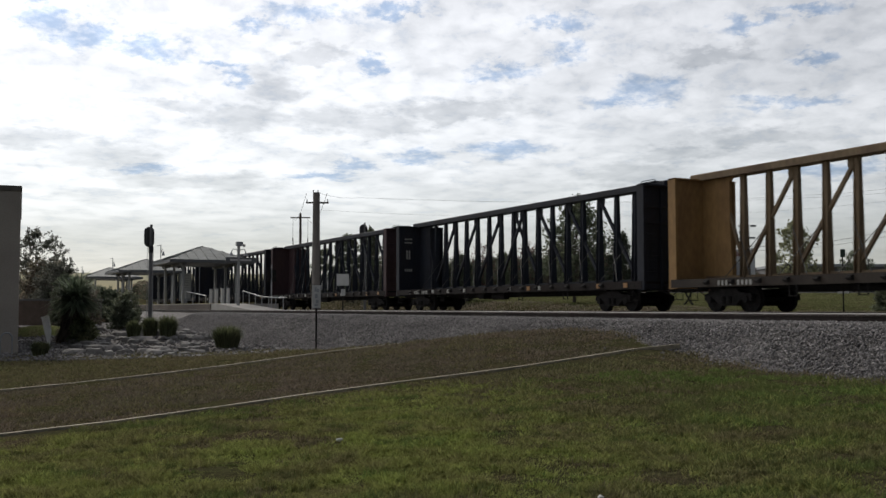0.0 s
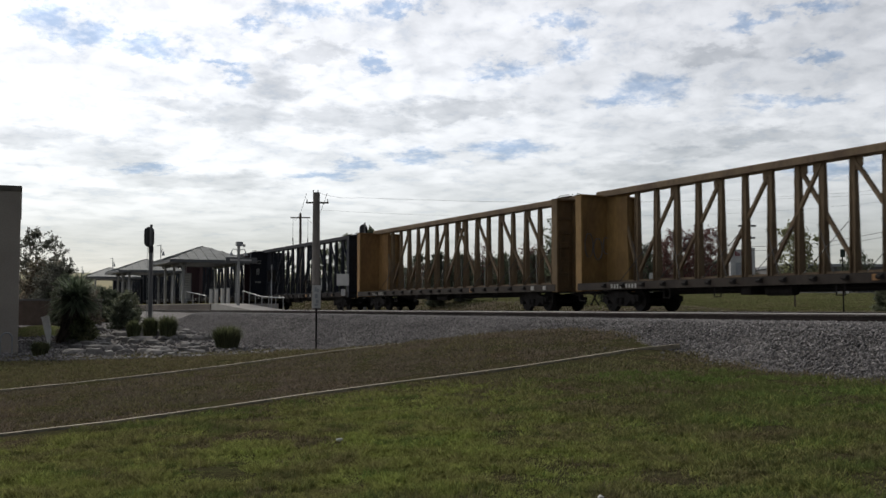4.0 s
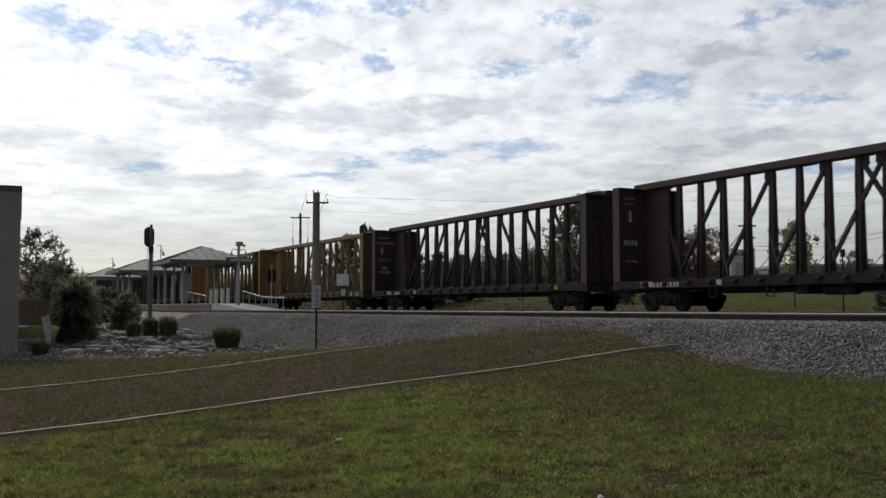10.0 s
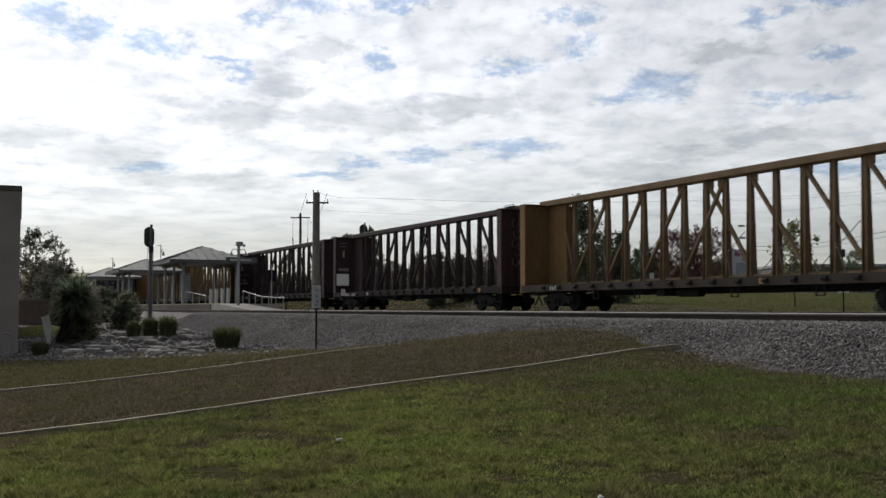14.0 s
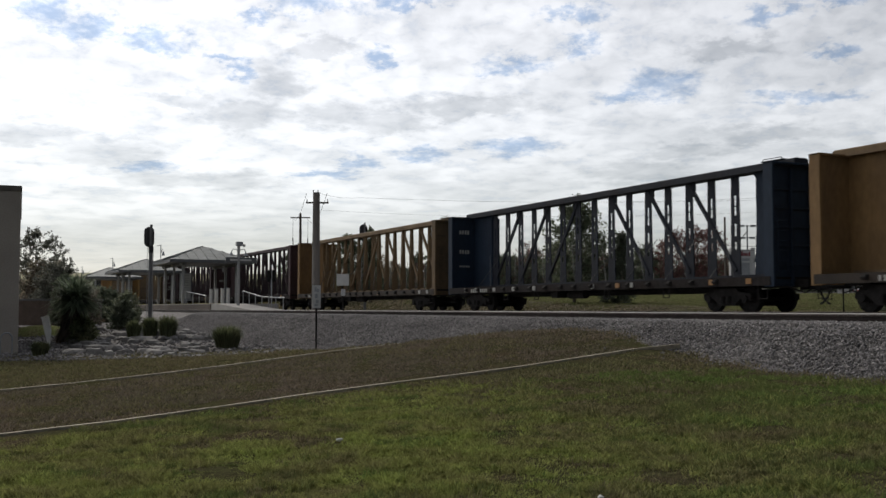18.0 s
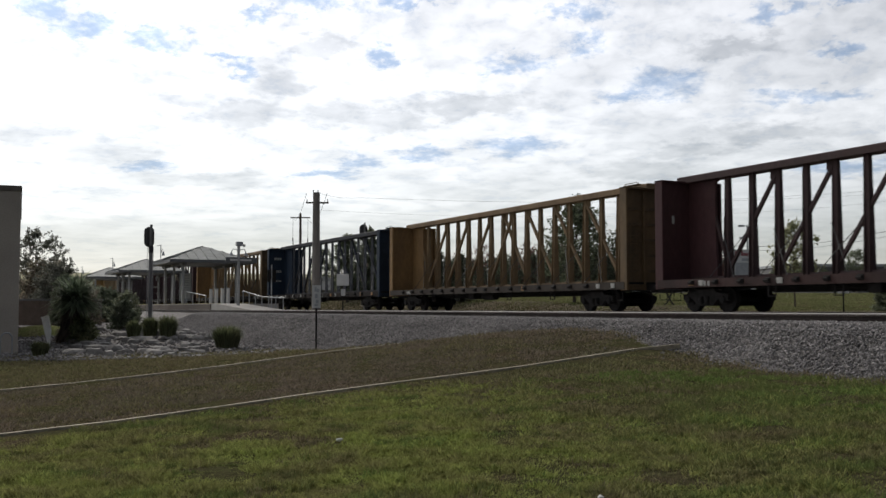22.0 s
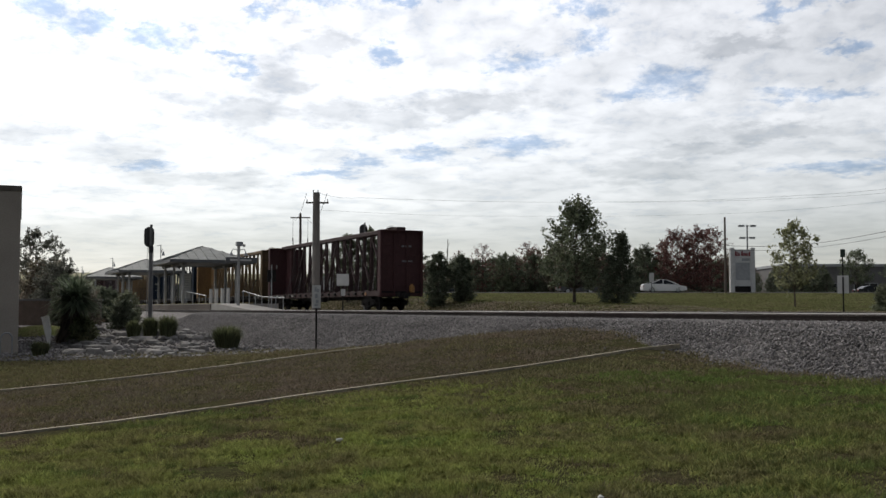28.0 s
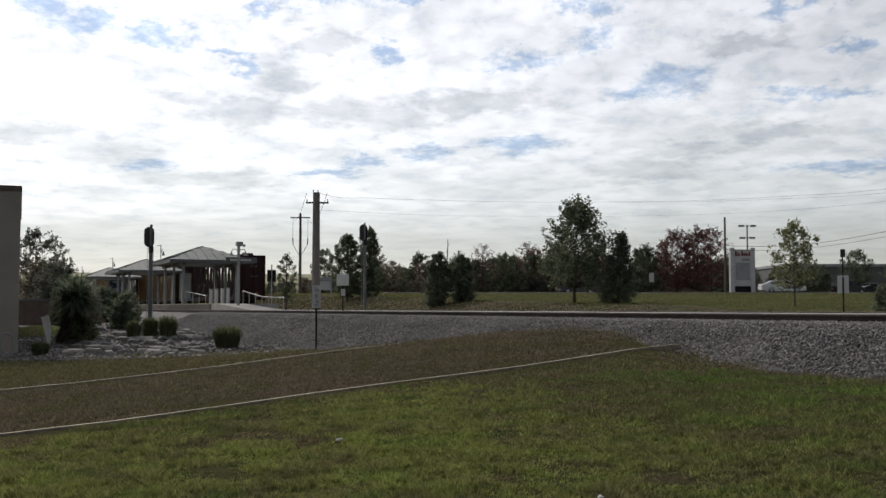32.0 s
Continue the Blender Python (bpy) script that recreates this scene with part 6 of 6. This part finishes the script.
OAK = ((0, 0.62), (0.2, 0.92), (0.42, 1.0), (0.56, 0.98), (0.70, 0.66), (0.85, 0.40), (1, 0.10))
CEDAR = ((0, 0.85), (0.2, 1.0), (0.45, 0.78), (0.65, 0.5), (0.8, 0.26), (1, 0.06))
BUSH = ((0, 0.85), (0.3, 1.0), (0.6, 0.88), (0.85, 0.6), (1, 0.2))
ROUND = ((0, 0.55), (0.2, 0.88), (0.45, 1.0), (0.7, 0.85), (0.9, 0.5), (1, 0.2))
TALL = ((0, 0.6), (0.3, 0.95), (0.55, 1.0), (0.75, 0.75), (0.9, 0.45), (1, 0.12))


def tree(name, height, spread, clear, nleaf, size, material, label, shape=ROUND, clumps=60, at=None, bare=0.0, category="tree", group="", trunk_r=None, seed=1, twig=0.16, twigs=5, lean=0.0):
    """A trunk with limbs whose ends part into leafy twigs. shape: rows of height and width, both from 0 to 1."""
    random.seed(seed)
    dice = np.random.default_rng(seed + 500)
    t = thing(name, at or pose(0, 0, 0), label, category, group)
    tr = trunk_r or height * 0.018
    bm = bmesh.new()
    limb(bm, (0, 0, -0.1), (lean, 0, height * 0.86), tr, tr * 0.25, 0.015, 5, 8)
    starts, ways = [], []
    rows_f, rows_w = [q[0] for q in shape], [q[1] for q in shape]
    for i in range(clumps):
        f = (i + random.random()) / clumps
        z = clear + (height - clear) * f
        w = float(np.interp(f, rows_f, rows_w))
        rr = spread / 2 * w * (0.22 + 0.78 * math.sqrt(random.random())) * random.uniform(0.75, 1.12)
        a = i * 2.399 + random.uniform(-0.6, 0.6)
        axis_x = lean * z / height
        e = Vector((axis_x + rr * math.cos(a), rr * math.sin(a), z))
        z0 = max(clear * 0.9, z - rr * random.uniform(0.5, 0.9))
        root = Vector((axis_x, 0, min(z0, height * 0.84)))
        limb(bm, root, e, tr * 0.40 * (1 - 0.6 * f), tr * 0.09, 0.07, 3, 4)
        d = (e - root).normalized()
        for _ in range(twigs):
            way = d * 0.7 + Vector((random.gauss(0, 0.6), random.gauss(0, 0.6), random.gauss(0.22, 0.5)))
            way = way.normalized() * spread * twig * random.uniform(0.35, 1.25)
            p = root.lerp(e, random.uniform(0.55, 1.0))
            starts.append(p)
            ways.append(way)
            if bare:
                rod(bm, p, p + way, tr * 0.07, tr * 0.025, 3)
    part("trunk", bm, BARK, t)
    if nleaf:
        S, W = np.array(starts), np.array(ways)
        k = dice.integers(0, len(S), nleaf)
        along = dice.random((nleaf, 1)) ** 0.7
        C = S[k] + W[k] * along + dice.normal(size=(nleaf, 3)) * size * (1.5 - 0.7 * along)
        C[:, 2] = np.maximum(C[:, 2], clear * 0.5)
        piece("crown", leaves_mesh("crown", C, size, material), material, t)
    return t


def place(x, y):
    return pose(x, y, gz(x, y))


tree("oak_tree", 5.55, 4.9, 0.95, 10500, 0.085, LEAF_OAK, "young green live oak on the grass bank", OAK, 85, place(33.15, 50.6), seed=3, twig=0.19, twigs=6, lean=0.3)
tree("cedar_shrub", 3.85, 2.5, 0.1, 11000, 0.06, LEAF_DARK, "dark pointed evergreen shrub on the grass bank", CEDAR, 90, place(34.2, 47.9), seed=4, twig=0.15, lean=0.35)
tree("sapling", 3.95, 3.0, 1.0, 2000, 0.085, LEAF_SPRING, "slender sapling with sparse pale yellow-green leaves", TALL, 60, place(37.1, 37.5), seed=5, trunk_r=0.045, twig=0.12, bare=1)
tree("evergreen_bush", 3.5, 2.0, 0.0, 9000, 0.065, LEAF_DARK, "dark bushy evergreen on the grass bank", BUSH, 80, place(*spot(-0.35, 70)), seed=6, twig=0.14)
tree("evergreen_bush", 2.9, 2.1, 0.0, 9000, 0.065, LEAF_DARK, "dark rounded evergreen bush on the grass bank", BUSH, 80, place(*spot(1.25, 69.8)), seed=7, twig=0.14)
tree("oak_tree", 5.4, 2.7, 0.5, 9000, 0.085, LEAF_OAK, "dark green oak behind the far signal", TALL, 80, place(*spot(-7.95, 86.5)), seed=8, twig=0.15)
tree("oak_tree", 5.5, 2.4, 0.0, 9000, 0.085, LEAF_OAK, "dense dark green oak behind the far signal", BUSH, 80, place(*spot(-6.1, 85.9)), seed=9, twig=0.15)
tree("thin_tree", 5.2, 2.2, 1.2, 1800, 0.08, LEAF_OAK, "thin half-bare tree beside the wooden pole", TALL, 30, place(27.8, 88.0), bare=1, seed=10)
tree("red_tree", 7.6, 8.0, 0.9, 8500, 0.11, LEAF_RED, "half-bare dark red autumn tree across the road", ROUND, 70, pose(*spot(29.4, 131), RZ), bare=1, seed=11)
tree("red_tree", 8.0, 6.5, 0.6, 6500, 0.10, LEAF_RED, "dark red autumn tree across the road", ROUND, 60, pose(*spot(31.8, 130), RZ), bare=1, seed=18)
tree("red_tree", 8.3, 6.4, 1.2, 4500, 0.10, LEAF_RED, "half-bare red autumn tree across the road", TALL, 60, pose(*spot(34.2, 133), RZ), bare=1, seed=12)
tree("oak_tree", 6.1, 5.4, 1.7, 4200, 0.11, LEAF_OAK, "dark oak in front of the store", ROUND, 50, pose(*spot(57.5, 145), RZ), seed=13)
tree("oak_tree", 5.6, 4.6, 1.2, 5000, 0.12, LEAF_OAK, "dark oak beyond the lot", ROUND, 50, pose(*spot(69.5, 160), RZ), seed=14)
tree("oak_tree", 5.9, 5.5, 0.4, 6500, 0.12, LEAF_DARK, "dark oak behind the evergreens", ROUND, 50, pose(*spot(25.4, 132), RZ), seed=15)
tree("evergreen_bush", 0.95, 1.2, 0.0, 3000, 0.05, LEAF_SHRUB, "bright green bush on the grass bank", BUSH, 30, place(*spot(17.2, 40.5)), seed=17)

# dead stem standing above the wood
bt = thing("dead_sapling", place(*spot(0.05, 92)), "thin bare dead stem among the trees", "tree")
bm = bmesh.new()
limb(bm, (0, 0, -0.1), (0.42, 0, 5.0), 0.07, 0.03, 0.02, 5, 6)
limb(bm, (0.3, 0, 3.8), (0.62, 0.1, 4.7), 0.03, 0.012, 0.03, 3, 5)
part("trunk", bm, BARK, bt)

# far wood: a few kinds of tree, repeated along the skyline
KINDS = [tree("woodland_tree", 8.0, 6.5, 0.2, 5200, 0.14, LEAF_OAK, "dark tree of the wood beyond the grass", ROUND, 60, pose(*spot(-20, 176), 1.7), group="far wood", seed=21, twig=0.12),
         tree("woodland_tree", 8.6, 6.0, 0.3, 3600, 0.12, LEAF_BROWN, "brown half-bare tree of the wood beyond the grass", TALL, 60, pose(*spot(-12, 184), 1.7), bare=1, group="far wood", seed=22, twig=0.14),
         tree("woodland_tree", 7.2, 6.5, 0.1, 5200, 0.14, LEAF_DARK, "dark evergreen of the wood beyond the grass", BUSH, 60, pose(*spot(-4, 172), 1.7), group="far wood", seed=23, twig=0.12),
         tree("woodland_tree", 8.4, 6.0, 0.3, 1800, 0.11, LEAF_RED, "bare reddish tree of the wood beyond the grass", TALL, 60, pose(*spot(3, 188), 1.7), bare=1, group="far wood", seed=24, twig=0.14)]
random.seed(31)
for i in range(300):
    r = -56 + i * 0.445 + random.uniform(-1.2, 1.2)
    a = 165 + random.uniform(-10, 45)
    x, y = spot(r * a / 180, a)
    if x < 31 or not 200 < r / 180 * 1846 + 784 < 1335:
        continue
    sc = float(np.interp(r, [-20, -11, 0, 6, 15, 54], [0.36, 0.66, 0.72, 0.88, 0.93, 0.74])) * random.uniform(0.82, 1.05)
    t = copy_thing(KINDS[random.choice((0, 1, 1, 2, 2, 3))], pose(x, y, gz(x, y), 0, 0, random.uniform(0, 360)))
    t.scale = (sc * 1.1, sc * 1.1, sc)
# undergrowth along the edge of the wood
for i in range(62):
    r = -19 + i * 1.15 + random.uniform(-0.5, 0.5)
    a = random.uniform(158, 166)
    x, y = spot(r * a / 180, a)
    sc = random.uniform(0.30, 0.42)
    t = copy_thing(KINDS[random.choice((0, 2, 2, 1))], pose(x, y, gz(x, y) - 0.1, 0, 0, random.uniform(0, 360)))
    t.scale = (sc * 1.3, sc * 1.3, sc)
for i in range(34):
    a = random.uniform(205, 260)
    x, y = spot((22 + i * 3.6 + random.uniform(-2, 2)) * a / 200, a)
    t = copy_thing(random.choice(KINDS), pose(x, y, gz(x, y), 0, 0, random.uniform(0, 360)))
    sc = random.uniform(0.4, 0.62)
    t.scale = (sc * 1.1, sc * 1.1, sc)
# dark hedge trees before the store
for i in range(9):
    x, y = spot(43.6 + i * 1.15 + random.uniform(-0.4, 0.4), 143 + random.uniform(-2, 3))
    t = copy_thing(KINDS[(0, 2)[i % 2]], pose(x, y, RZ, 0, 0, random.uniform(0, 360)))
    sc = random.uniform(0.36, 0.5)
    t.scale = (sc, sc, sc)

# planted bed beside the building
def bed_z(x, y):
    u, r = x * FX + y * FY, x * FY - y * FX
    return np.maximum(ground_z(x, y), -1.42 + 0.75 * smooth((u - 31) / 16) * smooth((11.5 - x) / 3)) + 0.015


ys = np.arange(30, 64, 0.5)
xs = np.arange(-6, 12.6, 0.5)


def bed_edge(x, y):
    u = x * FX + y * FY
    return bed_z(x, y) - 0.6 * smooth((30.2 + 0.4 * np.sin(x * 1.3) - u) / 0.8)


tagged(new("gravel_bed", grid_mesh("gravel_bed", xs, ys, bed_edge, GRAVEL)), "pale gravel planting bed rising to the tracks", "gravel bed", kind="structure")
n = 5000
u = 30.3 + 14 * rng.random(n) ** 1.4
r = u * (-0.43 + 0.27 * rng.random(n))
px, py = u * FX + r * FY, u * FY - r * FX
scatter_stones("bed_stones", np.stack([px, py, bed_z(px, py) + 0.02], 1), 0.06, STONE, "small pale stones of the planting bed")


def bz_at(x, y):
    return float(bed_z(x, y))


def boulder(x, y, w, d, h, seed):
    random.seed(seed)
    bm = bmesh.new()
    bmesh.ops.create_icosphere(bm, subdivisions=2, radius=1)
    for v in bm.verts:
        k = 0.78 + 0.34 * noise.noise(v.co * 1.3 + Vector((seed, 0, 0)))
        v.co = Vector((v.co.x * w * k, v.co.y * d * k, max(-0.6, min(0.62, v.co.z)) * h * k * 1.3))
    return solid("boulder", bm, LIMESTONE, "pale flat limestone boulder in the planting bed", "boulder", "bed boulders", at=pose(x, y, bz_at(x, y) + h * 0.25, 0, 0, random.uniform(-30, 30) - TURN))


random.seed(41)
for i in range(90):
    u = random.uniform(32.5, 44)
    r = u * random.uniform(-0.355, -0.225)
    x, y = u * FX + r * FY, u * FY - r * FX
    w = random.uniform(0.16, 0.5)
    boulder(x, y, w, w * random.uniform(0.5, 0.9), random.uniform(0.12, 0.24), i)


def tuft(x, y, h, w, n, material, label, name="shrub", base=None):
    """A clump of upright arching blades."""
    g = bz_at(x, y) if base is None else base
    t = thing(name, pose(x, y, g), label, "shrub", "bed shrubs")
    a = rng.random(n) * 6.283
    rad = np.sqrt(rng.random(n)) * w * 0.32
    b = np.stack([rad * np.cos(a), rad * np.sin(a), 0 * a], 1)
    out = (0.25 + 0.75 * rng.random(n)) * w * 0.32
    hh = h * (0.55 + 0.45 * rng.random(n)) * np.sqrt(np.clip(1 - (rad / (w * 0.5)) ** 2, 0.2, 1))
    mid = b + np.stack([np.cos(a) * out * 0.35, np.sin(a) * out * 0.35, hh * 0.65], 1)
    tip = b + np.stack([np.cos(a) * out, np.sin(a) * out, hh], 1)
    ww = 0.012 + 0.012 * rng.random(n)
    s = np.stack([-np.sin(a) * ww, np.cos(a) * ww, 0 * a], 1)
    V = np.stack([b - s, b + s, mid + s, mid - s, tip], 1).reshape(-1, 3)
    k = 5 * np.arange(n)[:, None]
    F = np.concatenate([k + np.array([[0, 1, 2]]), k + np.array([[0, 2, 3]]), k + np.array([[3, 2, 4]])])
    piece("foliage", np_mesh("foliage", V, F, material), material, t)
    return t


def shrub(right, ahead, h, w, n, label, seed, material=None, size=0.05):
    x, y = spot(right, ahead)
    return tree("shrub", h, w, 0.0, n, size, material or LEAF_SHRUB, label, BUSH, 45, pose(x, y, bz_at(x, y)), category="shrub", group="bed shrubs", seed=seed)


x, y = 9.2, 35.8
tuft(x, y, 0.85, 1.15, 1500, TUFT, "rounded dark green tuft grass in the bed")
for rgt, ahd, h, w, lab in ((-10.2, 38.8, 1.0, 0.80, "dark upright tuft grass in the bed"), (-11.2, 40.0, 0.85, 0.75, "dark upright tuft grass in the bed"), (-11.35, 38.4, 0.85, 0.62, "dark upright tuft grass in the bed"), (-12.7, 33.0, 0.5, 0.65, "small low tuft grass in the bed")):
    x, y = spot(rgt, ahd)
    tuft(x, y, h, w, 900, TUFT, lab)
for rgt, ahd, h, w, n, lab, sd, mat in (
        (-13.35, 43.6, 1.05, 1.25, 4200, "dense dark rounded shrub in the bed", 51, LEAF_DARK),
        (-14.1, 46.5, 1.35, 1.7, 4200, "grey-green feathery shrub in the bed", 52, LEAF_SHRUB),
        (-13.0, 37.6, 0.85, 1.2, 3200, "low olive shrub beside the yucca", 53, TUFT),
        (-15.5, 44.5, 1.95, 1.9, 5000, "tall dark reddish brown shrub in the bed", 54, LEAF_BROWN),
        (-16.6, 46.0, 2.15, 1.8, 5000, "tall dark shrub behind the yucca", 55, LEAF_DARK)):
    shrub(rgt, ahd, h, w, n, lab, sd, mat)


def yucca(x, y, h, w, n, label, seed, lean=0.03):
    random.seed(seed)
    g = bz_at(x, y)
    t = thing("yucca", pose(x, y, g), label, "yucca")
    bm = bmesh.new()
    limb(bm, (0, 0, -0.1), (lean * FY, -lean * FX, h * 0.78), 0.24, 0.18, 0.03, 4, 9)
    part("trunk", bm, BARK, t)
    # short dead skirt round the trunk, then the round head of fronds
    for name, lo, hi, mat, k in (("dead_skirt", -1.15, -0.6, SKIRT, n // 2), ("fronds", -0.55, 0.97, LEAF_PALM, n)):
        a = rng.random(k) * 6.283
        el = np.arcsin(lo + (hi - lo) * rng.random(k)) if name == "fronds" else lo + (hi - lo) * rng.random(k)
        L = w * 0.5 * (0.75 + 0.4 * rng.random(k)) * (1.0 if name == "fronds" else 0.38)
        dirs = np.stack([np.cos(a) * np.cos(el), np.sin(a) * np.cos(el), np.sin(el)], 1)
        dirs[:, 2] *= 0.9
        o = np.array([lean * FY, -lean * FX, h * 0.78]) + rng.normal(size=(k, 3)) * np.array([0.09, 0.09, 0.10])
        if name == "dead_skirt":
            f = 0.15 + 0.85 * rng.random((k, 1))
            o = f * np.array([[lean * FY, -lean * FX, h * 0.78]]) + 0.17 * np.stack([np.cos(a), np.sin(a), 0 * a], 1)
        s = np.stack([-np.sin(a), np.cos(a), 0 * a], 1) * 0.03
        mid = o + dirs * L[:, None] * 0.55
        tip = o + dirs * L[:, None] - np.array([0, 0, 1]) * (0.10 * L)[:, None]
        V = np.stack([o - s * 0.6, o + s * 0.6, mid + s, mid - s, tip], 1).reshape(-1, 3)
        q = 5 * np.arange(k)[:, None]
        F = np.concatenate([q + np.array([[0, 1, 2]]), q + np.array([[0, 2, 3]]), q + np.array([[3, 2, 4]])])
        piece(name, np_mesh(name, V, F, mat), mat, t)
    return t


x, y = spot(-13.75, 37.8)
yucca(x, y, 2.0, 2.2, 1100, "large palm-like yucca with a brown dead skirt", 61, 0.45)

# leaning white board in the bed
x, y = spot(-13.95, 37.0)
wbd = thing("leaning_board", pose(x, y, bz_at(x, y) - 0.03, -30, -16, -TURN), "white board leaning among the plants", "board")
bm = bmesh.new()
prism(bm, [(-0.22, 1.25), (0.06, 1.25), (0.13, 0.6), (0.05, 0.0), (-0.01, 0.0)], -0.02, 0.02, "y")
part("board", bm, pbr("board_white", (0.78, 0.77, 0.74), 0.6, var=0.08, stain_amt=0.2), wbd)

# trees and wall behind the bed
for rgt, ahd, h, w, lab, sd, mat in ((-24.2, 62, 5.6, 4.6, "tall half-bare grey-green tree behind the brown building", 71, LEAF_GREY), (-22.0, 58, 3.4, 4.0, "olive shrub behind the yucca", 72, LEAF_BROWN), (-20.2, 60, 2.2, 3.6, "dark shrub behind the yucca", 73, LEAF_SHRUB), (-18.2, 57, 1.8, 3.2, "dark shrub behind the bed", 74, LEAF_DARK), (-25.5, 56, 4.0, 3.6, "dark shrub beside the brown building", 75, LEAF_DARK), (-20.7, 56, 3.4, 3.8, "grey-green shrub between the building and the yucca", 76, LEAF_GREY)):
    x, y = spot(rgt, ahd)
    tree("garden_tree", h, w, 0.2, 11000, 0.06 if mat is LEAF_GREY else 0.08, mat, lab, ROUND, 60, pose(x, y, -1.0), category="tree", group="garden trees", seed=sd, bare=1 if mat is LEAF_GREY else 0)
x, y = spot(-18.4, 47.5)
gw = thing("garden_wall", pose(x, y, -1.3, 0, 0, -TURN), "dark brown garden wall behind the plants", "wall")
bm = bmesh.new()
box(bm, -4, 2.8, 0, 0.3, 0, 1.75)
part("wall_panel", bm, pbr("dark_wall", (0.11, 0.088, 0.078), 0.9, var=0.2), gw)
bm = bmesh.new()
box(bm, -4.05, 2.85, -0.05, 0.35, 1.75, 1.85)
part("coping", bm, FASCIA_PAINT, gw)
# low grassed hump beside the building
x, y = spot(-15.9, 41.5)
bm = bmesh.new()
bmesh.ops.create_uvsphere(bm, u_segments=24, v_segments=12, radius=1)
for v in bm.verts:
    v.co = Vector((v.co.x * 1.5, v.co.y * 1.8, v.co.z * 0.60))
tagged(solid("grass_hump", bm, BANK_GRASS, "low grassed hump beside the brown building", "mound", at=pose(x, y, -1.15), smooth=True), kind="structure")


# ---- what moves ----
def travel(t):
    """Metres that the train has gone by t seconds."""
    return 7.6 * t + 0.0112 * t * t


def motions():
    for c, y0 in CARS:
        walk(c, [(t, pose(FAR, y0 + travel(t), 0)) for t in range(33)])
    # wheels roll by a fifth of a turn or less from row to row
    for w, y in WHEELSETS:
        walk(w, [(t, pose(0, y, WHEEL_R, -math.degrees(travel(t) / WHEEL_R) % 360)) for t in np.arange(0, 32.01, 2 / 30)])
    # the white sedan creeps up and turns into the lot's road
    rows = [(0.0, 18.0), (22.0, 22.6), (25.3, 23.7), (27.5, 24.2), (28.0, 24.4), (28.5, 24.8), (29.0, 25.55), (29.5, 26.9), (30.0, 28.75), (30.5, 30.5), (31.0, 32.7), (31.5, 35.0), (32.0, 37.5)]
    walk(sedan, [(t, pose(*spot(r, 115.5), RZ, 0, 0, RIGHTWARDS)) for t, r in rows])
    # a dark sedan passes the other way
    rows = [(0.0, 140.0), (19.55, 140.0), (22.3, 85.4), (25.0, 31.8), (26.0, 12.1), (26.5, 4.9), (27.1, 1.0), (32.0, 1.0)]
    walk(passing, [(t, pose(*spot(r, 118.6), RZ, 0, 0, RIGHTWARDS + 180)) for t, r in rows])
    # the dark suv comes along the road and swings round into the lot
    rows = [(0.0, 110, 121, 90), (20.0, 96, 121, 90), (27.0, 61.5, 121, 90), (28.6, 52.0, 121.5, 90), (29.0, 49.7, 121.8, 90), (29.4, 47.9, 122, 88), (29.8, 46.5, 122.5, 76), (30.0, 46.0, 123.0, 60), (30.3, 46.0, 124.4, 28), (30.6, 46.4, 126.0, 6), (30.9, 47.0, 127.4, -10), (31.2, 47.8, 128.6, -25), (31.5, 48.9, 130.0, -40), (32.0, 51.4, 132.3, -55)]
    walk(turning_suv, [(t, pose(*spot(r, u), RZ + 0.02, 0, 0, a - TURN)) for t, r, u, a in rows])
    # the cloud layer drifts
    dx, dy = spot(10.5, -30.0)
    walk(clouds, [(0.0, pose(0, 0, CLOUD_Z)), (32.0, pose(dx, dy, CLOUD_Z))])


motions()
